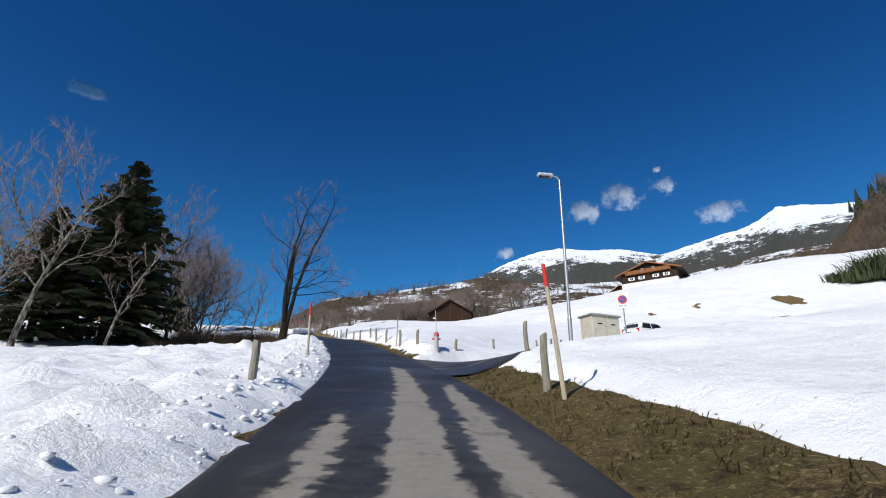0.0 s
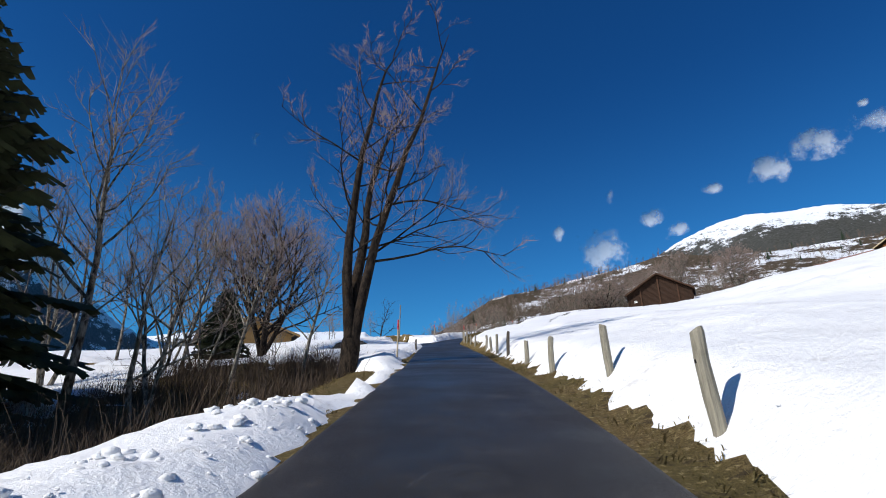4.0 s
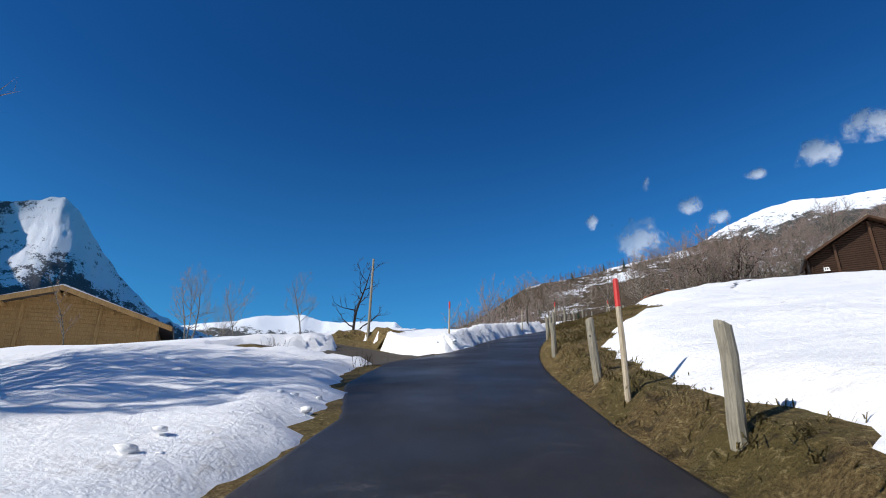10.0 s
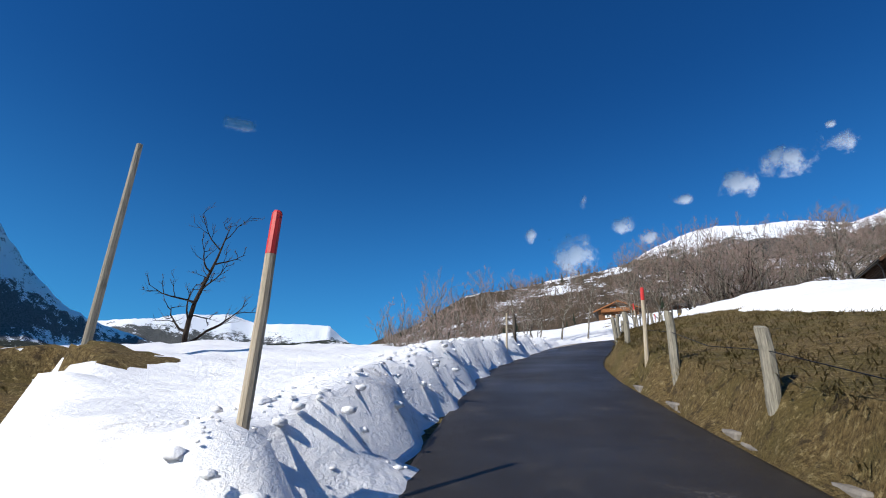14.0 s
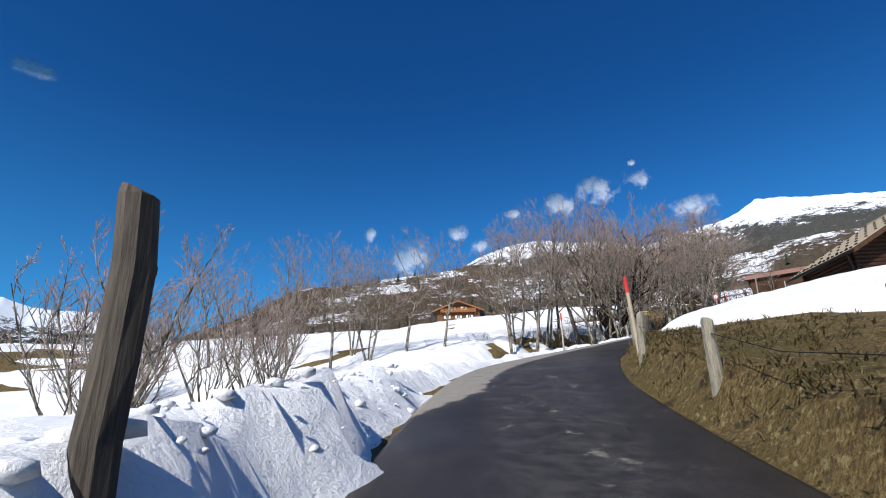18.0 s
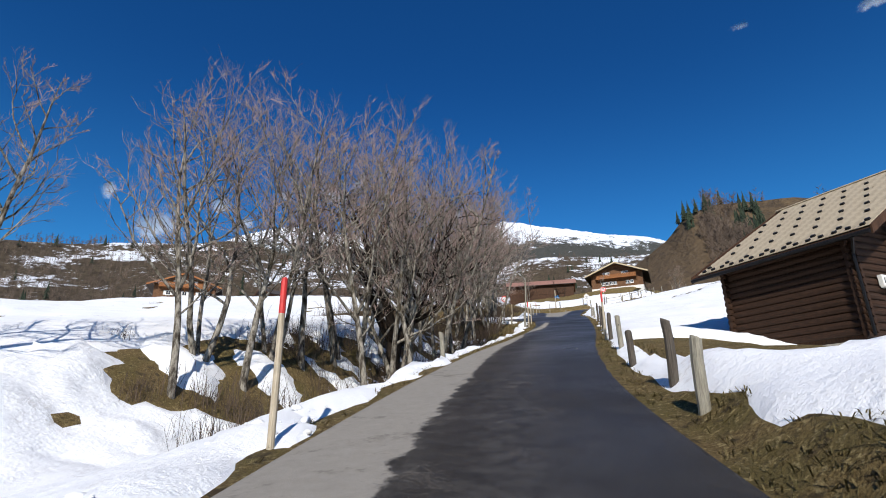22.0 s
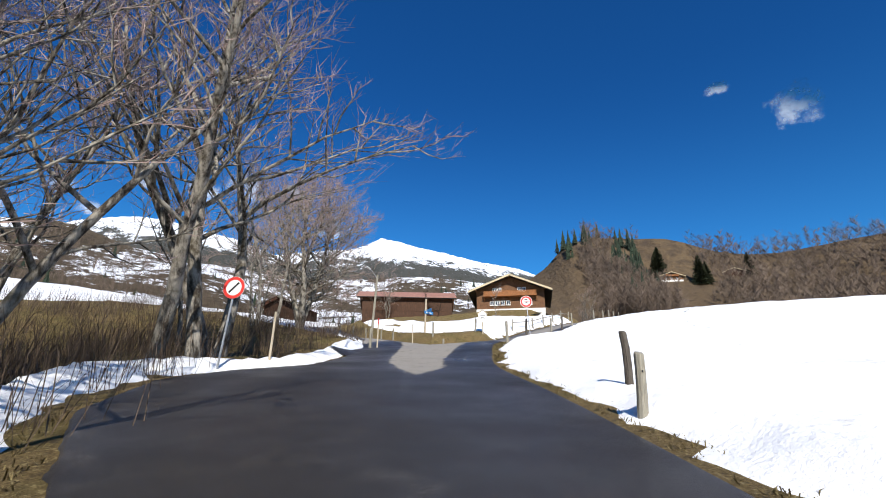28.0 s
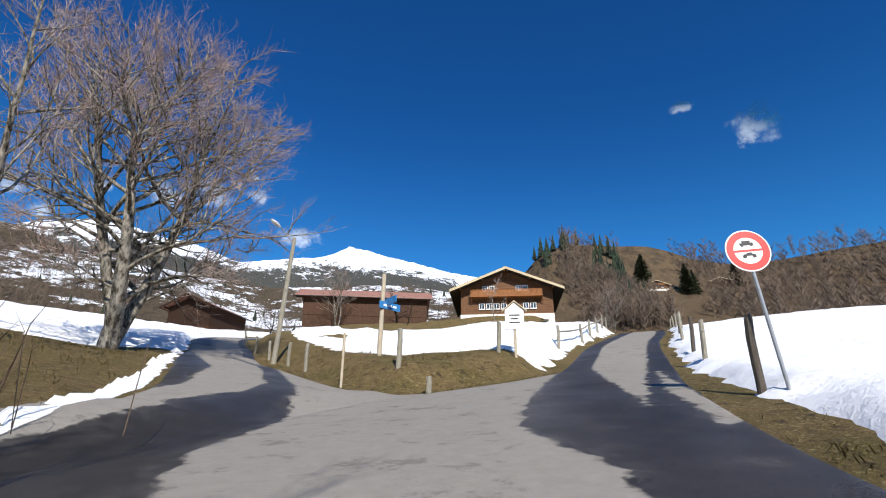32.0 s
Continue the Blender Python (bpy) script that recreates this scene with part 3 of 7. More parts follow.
def strip(name, line, way, s, left, right, lift, label, category, dry, step=0.3, kind="structure", material=ASPHALT, fit=None):
    """A road's surface with a slight crown and crumbling edges."""
    n = max(6, int(max(left.max(), right.max()) * 2 / step))
    u = np.linspace(0, 1, n + 1)
    off = -left[:, None] + (left + right)[:, None] * u
    x = line[:, 0:1] + off * way[:, 1:2]
    y = line[:, 1:2] - off * way[:, 0:1]
    rim = (u < 1e-6) | (u > 1 - 1e-6)
    ragged = 0.10 * waves(x, y, 0.9, 41) * rim
    x, y = x + ragged * way[:, 1:2], y - ragged * way[:, 0:1]
    z = line[:, 2:3] + lift + 0.03 * (1 - (2 * u - 1) ** 2) - 0.10 * rim
    if fit:
        z = fit(x, y, z)
    idx = np.arange(x.size).reshape(x.shape)
    f = np.stack([idx[:-1, :-1], idx[:-1, 1:], idx[1:, 1:], idx[1:, :-1]], -1).reshape(-1, 4)
    return sheet(name, np.c_[x.ravel(), y.ravel(), z.ravel()].tolist(), f.tolist(), material, label, category, kind, values={"dry": dry(s[:, None] + 0 * off, off, x, y).ravel()})


def patch(s, d, *corners):
    """Height of a field that is one half on an outline, more inside it."""
    best, inside = np.full(s.shape, 9.0), np.zeros(s.shape, bool)
    for (s0, d0), (s1, d1) in zip(corners, corners[1:] + corners[:1]):
        es, ed = s1 - s0, d1 - d0
        u = np.clip(((s - s0) * es + (d - d0) * ed) / (es * es + ed * ed), 0, 1)
        best = np.minimum(best, np.hypot(s - s0 - u * es, d - d0 - u * ed))
        if abs(ed) > 1e-9:
            inside ^= ((d0 > d) != (d1 > d)) & (s < s0 + es * (d - d0) / ed)
    return np.clip(0.5 + np.where(inside, best, -best) * 1.1, 0, 1)


def dry_asphalt(s, d, x, y):
    """Where the asphalt has dried to pale grey, by way along the lane and offset from it."""
    fields = [
        patch(s, d, (-40, -0.25), (6.8, -0.2), (12.9, 0.08), (17.6, 0.25), (16.5, 0.62), (8.7, 0.47), (-40, 0.42)),
        patch(s, d, (-40, 0.7), (6.7, 0.77), (11.7, 1.05), (12.3, 1.32), (6.9, 1.25), (-40, 1.3)),
        patch(s, d, (-40, -1.15), (6.6, -1.05), (8.2, -0.93), (6.8, -0.72), (-40, -0.7)),
        patch(s, d, (122.5, 0.0), (126.9, -0.39), (134, -0.37), (141, -0.3), (141, 0.5), (134.3, 0.85), (127, 0.7), (122.5, 0.35)).clip(0, 0.38),
        patch(s, d, (126, -2.3), (129.5, -0.95), (139, -0.85), (152, -0.86), (160, -1.3), (168, -1.6), (173, -2.3)),
        patch(s, d, (172, -1.95), (175.8, -1.2), (182.2, -1.05), (182.5, -1.4), (178, -1.62), (174, -2.05)),
        patch(s, d, (197, -0.6), (202, -1.6), (208.1, -2.3), (212.2, -3.1), (214.2, -4.3), (216.4, -5.0), (217.8, -5.7), (220, -7.2), (226.2, -13.3), (233, -22), (231, -18), (223.6, -9.2), (221.5, -5.0), (227.2, -1.94), (218.7, -1.24), (215.7, -0.81), (213.6, 0.21), (208.7, 0.37), (200, 0.3)),
        patch(s, d, (210, -6.2), (213.8, -6.2), (216.4, -6.9), (218.2, -7.15), (220.1, -8.2), (226.8, -14.65), (235, -24.5), (235, -27), (222.5, -12.7), (218.4, -9.04), (216.1, -8.2), (214.1, -7.3), (210, -6.8)),
        patch(s, d, (217.8, 0.81), (221.3, 0.32), (228.3, -0.89), (240, -1.0), (280, -0.8), (280, 0.9), (238, 1.2), (224.5, 0.9), (219.6, 0.9)),
        patch(s, d, (216, 1.6), (220.7, 1.25), (226, 1.25), (220.8, 1.65), (216.3, 1.95)),
        0.38 * np.exp(-((d - 0.1) / 0.6) ** 2) * ramp(s, (-30, 0.3), (17, 0.6), (26, 0.7), (44, 0.3), (60, 0.0), (105, 0.0), (114, 0.9), (135, 0.9), (146, 1.0), (160, 0.9), (172, 0.2), (300, 0.1)),
        ramp(s, (228, 0), (236, 0.35), (300, 0.4)) + 0 * d]
    return np.maximum.reduce(fields)


def by_lane(s, d, x, y):
    s1, d1, z1, p1 = beside(x, y, MAIN, MAIN_WAY, MAIN_S)
    return np.maximum(dry_asphalt(s1, d1, x, y), smooth(224, 240, s1) * smooth(0.7, 0.3, np.abs(d - 0.4) - 0.5) * 0.8)


_line, _way, _s = spline(ROAD, 0.25)
_s = _s - _s[np.argmin(np.hypot(_line[:, 0], _line[:, 1]))]
_half = road_half(_s)
_lefts = road_left(_s)
strip("road", _line, _way, _s, _lefts, _half, 0.0, "narrow asphalt lane, wet and dark with pale dry streaks", "road", dry_asphalt, step=0.2)
strip("branch_road", LEFT, LEFT_WAY, LEFT_S, np.full(len(LEFT), 1.9), branch_right(LEFT_S), 0.012, "asphalt lane branching off, half dry and pale grey", "road",
      by_lane, fit=at_fork)
strip("side_road", SIDE, SIDE_WAY, SIDE_S, side_left(SIDE_S), side_half(SIDE_S), 0.008, "side road of worn patchy asphalt joining the lane", "road",
      lambda s, d, x, y: 0.36 + 0.34 * waves(x + 2 * d, y, 3.4, 61), fit=at_mouth)
strip("gravel_track", TRACK, TRACK_WAY, TRACK_S, np.full(len(TRACK), 3.0), np.full(len(TRACK), 2.8), -0.02, "muddy gravel track leaving the lane with half-melted snow", "track", lambda s, d, x, y: 0 * d, material=GRAVEL, fit=lambda x, y, z: ground_height(x, y) + 0.03)


def apron():
    """Asphalt between the two lanes of the fork."""
    gx, gy = np.arange(19, 38, 0.3), np.arange(182, 206, 0.3)
    X, Y = np.meshgrid(gx, gy)
    s, d, zr, p = beside(X, Y, MAIN, MAIN_WAY, MAIN_S)
    sl, dl, zl, pl = beside(X, Y, LEFT, LEFT_WAY, LEFT_S)
    out_main = np.where(d < 0, -d - road_left(s), d - road_half(s))
    out_left = np.where(dl < 0, -dl - 1.9, dl - branch_right(sl))
    on = (out_main < 2.2) & (out_left < 2.2) & (pl < 3) & (np.minimum(out_main, out_left) < 1.2) & (d < 2)
    z = at_fork(X, Y, zl - 0.01, 0.02)
    quad = on[:-1, :-1] & on[1:, :-1] & on[:-1, 1:] & on[1:, 1:]
    idx = np.arange(X.size).reshape(X.shape)
    f = np.stack([idx[:-1, :-1][quad], idx[:-1, 1:][quad], idx[1:, 1:][quad], idx[1:, :-1][quad]], -1)
    ids, inv = np.unique(f, return_inverse=True)
    x, y = X.ravel()[ids], Y.ravel()[ids]
    return sheet("road_apron", np.c_[x, y, z.ravel()[ids]].tolist(), inv.reshape(-1, 4).tolist(), ASPHALT, "pale dry asphalt where the two lanes part", "road", values={"dry": dry_asphalt(s.ravel()[ids], d.ravel()[ids], x, y)})


apron()


# ---- mountains and far hills ----
CENTRE = Vector((-5.0, 110.0, 25.0))


def massif(name, crest, base, near, far, material, label, rough=1.0, columns=260, rows=46, seed=0, curve=1.0, category="mountain"):
    """A mountainside seen from CENTRE: crest heights in degrees by compass bearing, rising from near to far."""
    a = np.linspace(crest[0][0], crest[-1][0], columns)
    top, low = ramp(a, *crest), ramp(a, *base)
    verts = []
    for j in range(rows + 1):
        u = j / rows
        dist = near + (far - near) * u
        for i in range(columns):
            az = radians(a[i])
            r = dist * (1 + 0.05 * noise.noise((a[i] * 0.12, seed, u * 2)))
            x, y = CENTRE.x + r * math.sin(az), CENTRE.y + r * math.cos(az)
            el = low[i] + (top[i] - low[i]) * u**curve
            n = noise.fractal((x * 0.004 * 900 / far, y * 0.004 * 900 / far, seed), 0.9, 2.1, 6)
            el += rough * (0.55 * n * (0.25 + u) * (1 - 0.55 * u) + 0.10 * noise.fractal((a[i] * 1.4, seed + 3, u * 9), 0.8, 2.2, 3))
            verts.append((x, y, CENTRE.z + dist * math.tan(radians(el))))
    idx = np.arange((rows + 1) * columns).reshape(rows + 1, columns)
    f = np.stack([idx[:-1, :-1], idx[:-1, 1:], idx[1:, 1:], idx[1:, :-1]], -1).reshape(-1, 4)
    return sheet(name, verts, f.tolist(), material, label, category, soft=True)


massif("snow_range", [(-2, 12), (3, 16), (5, 17.3), (7.5, 18.6), (9.5, 19.4), (11.5, 20.0), (14, 20.2), (17.4, 19.6), (21, 19.2), (24.9, 18.1), (28, 18.6), (33.3, 19.3), (35.0, 20.0), (36.5, 21.0), (38.5, 20.8), (41.2, 20.0), (44, 19.3), (49, 18.2), (52, 17.8), (58, 16), (64, 14)],
       [(-2, 6), (60, 6)], 1300, 2900, mountain_material("alp_snow", (0.10, 0.095, 0.09), (0.035, 0.038, 0.028), 925, 130), "snow-covered ridge above dark rock and forest", seed=2, rough=0.9)
massif("rock_face", [(-110, 20), (-90, 23), (-80, 22), (-72, 19.5), (-66, 18.6), (-63.5, 19.4), (-61.6, 20.1), (-60, 18.9), (-58.6, 17.0), (-57, 15.2), (-55.6, 13.4), (-54, 11.9), (-52.5, 10.6), (-50, 9.6), (-46, 8.5), (-40, 6)],
       [(-110, 3), (-40, 3)], 3150, 3700, mountain_material("north_wall", (0.17, 0.17, 0.18), (0.085, 0.09, 0.10), 330, 420), "huge snow-streaked rock wall with a steep ridge", seed=5, rough=1.5, columns=420, rows=60)
massif("far_range", [(-66, 7), (-55, 8.5), (-50, 9.5), (-45, 10.1), (-42.5, 11.0), (-40, 11.3), (-38, 11.6), (-36, 10.9), (-34, 10.7), (-31, 10.9), (-28, 11.0), (-26.8, 10.0), (-25.5, 9.0), (-20, 7), (-10, 6)],
       [(-66, 2), (-10, 2)], 3000, 4300, mountain_material("far_snow", (0.13, 0.13, 0.13), (0.06, 0.065, 0.06), 690, 90), "far chain of snowy peaks over the valley", seed=8, rough=0.6)
massif("valley_woods", [(-100, 8.5), (-75, 8.2), (-64, 7.6), (-58, 7.0), (-52, 6.9), (-47, 7.2), (-40, 7.9), (-34, 8.6), (-28, 9.4), (-24, 8.6), (-18, 7)],
       [(-100, 0), (-18, 0)], 900, 2300, mountain_material("dark_woods", (0.045, 0.05, 0.04), (0.018, 0.024, 0.018), 520, 220, 1.0), "dark conifer slope across the valley with clearings", seed=11, rough=0.5, category="hillside")
massif("wooded_hill", [(-30, 6), (-26, 8.4), (-24.4, 9.3), (-21, 10.9), (-18.9, 11.9), (-16.6, 13.2), (-14.4, 14.3), (-11, 14.8), (-7, 15.6), (-4.8, 16.1), (1.6, 16.8), (5.4, 17.5), (8, 17.4), (12, 16.6), (20, 16.0), (28, 15.6), (36, 16.4), (44, 16.6), (50, 16.0), (60, 15)],
       [(-30, 5), (60, 8)], 330, 800, mountain_material("brown_woods", (0.11, 0.085, 0.055), (0.06, 0.045, 0.032), 330, 220, 2.2), "brown leafless wooded hillside with patches of snow", seed=14, rough=0.4, category="hillside")
massif("meadow_hill", [(40, 12), (47, 15.5), (50.5, 17.4), (52.3, 19.2), (55, 20.0), (58, 20.1), (62, 19.4), (66, 18.1), (70, 17.8), (75, 17.4), (80, 17.7), (85, 17.8), (91, 16.6), (100, 16), (120, 15), (140, 14), (160, 12), (180, 10)],
       [(40, 8), (80, 7), (180, 4)], 190, 420, mountain_material("brown_meadow", (0.15, 0.105, 0.06), (0.085, 0.062, 0.042), 300, 110, 1.2), "brown grassy hillside above the farm", seed=17, rough=0.35, category="hillside")
massif("hill_behind", [(120, 10), (150, 14), (180, 16), (210, 15), (240, 12), (262, 18), (270, 22)], [(120, 2), (270, 2)], 400, 1500, mountain_material("woods_behind", (0.10, 0.08, 0.06), (0.03, 0.035, 0.025), 420, 200, 1.0), "wooded slopes across the valley", seed=20, columns=120, rows=20, category="hillside")


# ---- buildings ----
PLASTER = plain_material("white_plaster", (0.72, 0.70, 0.66), 0.85, bump=0.4)
ROOF_TILE = plain_material("beige_tile", (0.40, 0.33, 0.23), 0.8, spread=0.22, scale=3.0, bump=0.5)
ROOF_RED = plain_material("reddish_roof", (0.30, 0.15, 0.11), 0.8, spread=0.2, scale=1.5, bump=0.4)
ROOF_DARK = plain_material("dark_shingle", (0.055, 0.045, 0.038), 0.85, spread=0.3, scale=2.0, bump=0.5)
ROOF_EDGE = wood_material("pale_bargeboard", (0.45, 0.36, 0.22), (0.66, 0.55, 0.36))
BALCONY_WOOD = wood_material("orange_balcony", (0.20, 0.075, 0.025), (0.38, 0.16, 0.06))
IRON = plain_material("black_iron", (0.02, 0.02, 0.022), 0.5, 0.7)
ROOF_SNOW = SNOW


def glass_material():
    n = Nodes("window_glass")
    return n.finish(n.mix(n.noise(0.8, 2), (0.02, 0.025, 0.03), (0.05, 0.06, 0.07)), 0.06, specular=0.8)


GLASS = glass_material()
WHITE_PAINT = plain_material("white_paint", (0.78, 0.77, 0.74), 0.55, spread=0.06)


def prism(points, y0, y1):
    """A wall: an outline in x and z, pushed from y0 to y1."""
    bm = bmesh.new()
    a = [bm.verts.new((x, y0, z)) for x, z in points]
    b = [bm.verts.new((x, y1, z)) for x, z in points]
    bm.faces.new(a)
    bm.faces.new(b[::-1])
    for i in range(len(a)):
        j = (i + 1) % len(a)
        bm.faces.new((a[j], a[i], b[i], b[j]))
    bmesh.ops.recalc_face_normals(bm, faces=bm.faces)
    return bm


def roof_slab(x0, z0, x1, z1, y0, y1, thick):
    return prism([(x0, z0), (x1, z1), (x1, z1 + thick), (x0, z0 + thick)], y0, y1)


def window(house, x, z, w, h, shutters=False, y=0.0):
    """A casement window in the front wall: frame, two panes, sill."""
    bm = bmesh.new()
    for a in ((-w / 2, -h / 2, -w / 2 + 0.09, h / 2), (w / 2 - 0.09, -h / 2, w / 2, h / 2), (-w / 2 + 0.09, h / 2 - 0.09, w / 2 - 0.09, h / 2), (-w / 2 + 0.09, -h / 2, w / 2 - 0.09, -h / 2 + 0.09), (-0.04, -h / 2 + 0.09, 0.04, h / 2 - 0.09)):
        box(bm, x + a[0], y - 0.09, z + a[1], x + a[2], y + 0.05, z + a[3], 0.01)
    frame_ob = part("window", bm, WHITE_PAINT, house, "white window frame")
    for k in (-1, 1):
        part("pane", boxed(x + (0.04 if k > 0 else -w / 2 + 0.09), y - 0.05, z - h / 2 + 0.09, x + (w / 2 - 0.09 if k > 0 else -0.04), y - 0.02, z + h / 2 - 0.09), GLASS, frame_ob)
    part("sill", boxed(x - w / 2 - 0.06, y - 0.16, z - h / 2 - 0.07, x + w / 2 + 0.06, y - 0.01, z - h / 2 - 0.003, bevel=0.01), WHITE_PAINT, frame_ob)
    if shutters:
        for k in (-1, 1):
            part("shutter", boxed(x + k * (w / 2 + 0.22) - 0.2, y - 0.07, z - h / 2, x + k * (w / 2 + 0.22) + 0.2, y - 0.03, z + h / 2, bevel=0.01), WHITE_PAINT, frame_ob)


def chalet(name, m, wide, deep, eave, ridge, over, label, category, wall=DARK_WOOD, roof=ROOF_DARK, edge=None, base=0.0, windows=(), balcony=None, chimney=None, boards=0.0, snow=0.0, shift=0.0, posts=(), front=1.2):
    """A gabled timber house; the gable looks to -y, the ridge runs along y."""
    house = thing(name, m, label, category)
    w, top = wide / 2, ridge
    rise = (ridge - eave) / (w + over)
    wall_top = eave + rise * over - 0.02
    gable = [(-w, base), (w, base), (w, wall_top), (shift, top - 0.03 - rise * abs(shift)), (-w, wall_top)]
    part("front_wall", prism(gable, 0, 0.25), wall, house)
    part("back_wall", prism(gable, deep - 0.25, deep), wall, house)
    for k in (-1, 1):
        part("side_wall", boxed(min(k * w, k * (w - 0.25)), 0.253, base, max(k * w, k * (w - 0.25)), deep - 0.253, wall_top), wall, house)
        part("roof_slope", roof_slab(k * (w + over), eave, 0, top, -front, deep + over, 0.17), roof, house)
        part("bargeboard", roof_slab(k * (w + over + 0.03), eave - 0.16, 0, top - 0.16, -front - 0.07, -front - 0.004, 0.36), edge or wall, house, "pale verge board" if edge else "")
        part("gutter", tube(bmesh.new(), [(k * (w + over + 0.06), -front, eave + 0.02), (k * (w + over + 0.06), deep + over, eave + 0.02)], [0.07, 0.07], 6), IRON, house)
        if snow:
            part("roof_snow", roof_slab(k * (w + over - 0.3), eave + 0.19, k * 0.02, top + 0.19 - 0.3 * 0, -front + 0.2, deep + over - 0.2, snow), ROOF_SNOW, house, "snow lying on the roof")
        for j in (0.0, 0.5, 1.0):
            x = k * w * (1 - j * 0.97)
            z = top - rise * abs(x) - 0.25
            part("purlin", boxed(x - 0.09, -front + 0.1, z - 0.1, x + 0.09, -0.003, z + 0.1, bevel=0.02), wall, house)
    if base > 0:
        part("plinth", boxed(-w - 0.06, -0.06, -2.5, w + 0.06, deep + 0.06, base), PLASTER, house, "white plastered stone base")
    else:
        part("plinth", boxed(-w + 0.05, 0.05, -2.5, w - 0.05, deep - 0.05, base + 0.02), DARK_WOOD, house)
    if boards:
        bm, z = bmesh.new(), base + boards
        while z < top - 0.4:
            x = w if z < wall_top else (top - z) / rise - 0.1
            box(bm, -x, -0.035, z, x, -0.003, z + boards * 0.86)
            z += boards
        part("cladding", bm, wall, house)
    for x, half in posts:
        part("wall_post", boxed(x - half, -0.14, base, x + half, -0.038, min(top - rise * abs(x) - 0.2, ridge), bevel=0.02), wall, house)
    for x, z, a, b, sh in windows:
        window(house, x, z, a, b, sh, -0.04 if boards else 0.0)
    if balcony:
        x0, x1, z = balcony
        bal = part("balcony", boxed(x0, -1.1, z, x1, -0.042, z + 0.12, bevel=0.01), BALCONY_WOOD, house, "orange-brown wooden balcony")
        part("rail", boxed(x0, -1.12, z + 0.95, x1, -1.02, z + 1.03, bevel=0.01), BALCONY_WOOD, bal)
        bm = bmesh.new()
        n = int((x1 - x0) / 0.16)
        for i in range(n):
            box(bm, x0 + i * 0.16, -1.085, z + 0.123, x0 + i * 0.16 + 0.13, -1.055, z + 0.947)
        part("balusters", bm, BALCONY_WOOD, bal)
        for x in (x0 + 0.1, (x0 + x1) / 2, x1 - 0.1):
            part("bracket", tube(bmesh.new(), [(x, -1.0, z - 0.002), (x, -0.1, z - 0.8)], [0.06, 0.06], 5), BALCONY_WOOD, bal)
    if chimney:
        cx, cy, h = chimney
        z = top - rise * abs(cx)
        ch = part("chimney", boxed(cx - 0.35, cy - 0.35, z - 0.3, cx + 0.35, cy + 0.35, z + h, bevel=0.03), PLASTER, house, "white chimney")
        part("cap", boxed(cx - 0.45, cy - 0.45, z + h + 0.12, cx + 0.45, cy + 0.45, z + h + 0.2, bevel=0.02), IRON, ch)
        for a, b in ((-0.3, -0.3), (0.3, -0.3), (-0.3, 0.3), (0.3, 0.3)):
            part("cap_leg", boxed(cx + a - 0.04, cy + b - 0.04, z + h + 0.002, cx + a + 0.04, cy + b + 0.04, z + h + 0.118), IRON, ch)
    return house


def heading(x, y, z, az):
    """Stands at a place with +y along a compass bearing."""
    return pose(x, y, z, 0, 0, -az)


# the log hut beside the lane
HUT_AZ, HUT_W, HUT_L = 7.0, 11.5, 4.5
_hx = Vector((math.cos(radians(HUT_AZ)), -math.sin(radians(HUT_AZ)), 0))
_hut_at = Vector((-3.65, 143.4, 0)) + _hx * HUT_W / 2
HUT_Z = 31.25
hut = thing("log_hut", heading(_hut_at.x, _hut_at.y, HUT_Z, HUT_AZ), "old dark log hut with a beige tiled roof", "hut")
_eave, _ridge, _over = 3.1, 6.87, 0.55
_rise = (_ridge - _eave) / (HUT_W / 2 + _over)
_log = bmesh.new()
tube(_log, [(-0.5, 0, 0), (0.5, 0, 0)], [0.5, 0.5], 8)
_log_mesh = bpy.data.meshes.new("log")
_log.to_mesh(_log_mesh)
_log.free()
_log_mesh.materials.append(LOG_WOOD)


def log(parent, x0, y0, x1, y1, z, thick):
    ob = new("log", _log_mesh)
    ob.parent = parent
    n = math.hypot(x1 - x0, y1 - y0)
    ob.matrix_local = Matrix.Translation(((x0 + x1) / 2, (y0 + y1) / 2, z)) @ pose(0, 0, 0, 0, 0, math.degrees(math.atan2(y1 - y0, x1 - x0))) @ Matrix.Diagonal((n, thick * 0.62, thick * 1.02, 1))


_w, _z = HUT_W / 2, 0.0
part("plinth", boxed(-_w + 0.1, 0.1, -2.5, _w - 0.1, HUT_L - 0.1, 0.05), plain_material("field_stone", (0.30, 0.27, 0.23), 0.9, spread=0.35, scale=4, bump=0.8), hut, "rough field stone footing")
part("inner_wall", prism([(-_w + 0.12, 0.06), (_w - 0.12, 0.06), (_w - 0.12, _eave + _rise * _over - 0.1), (0, _ridge - 0.15), (-_w + 0.12, _eave + _rise * _over - 0.1)], 0.12, HUT_L - 0.12), DARK_WOOD, hut)
while _z < _ridge - 0.5:
    _t = 0.24
    _zc = _z + _t / 2 + 0.08
    _half = _w + 0.18 if _zc < _eave + _rise * _over - 0.1 else (_ridge - 0.12 - _zc) / _rise
    log(hut, -_half, 0.05, _half, 0.05, _zc, _t)
    log(hut, -_half, HUT_L - 0.05, _half, HUT_L - 0.05, _zc, _t)
    if _zc < _eave + 0.25:
        for _k in (-1, 1):
            log(hut, _k * (_w - 0.05), -0.18, _k * (_w - 0.05), HUT_L + 0.18, _zc + 0.12, _t)
    _z += _t
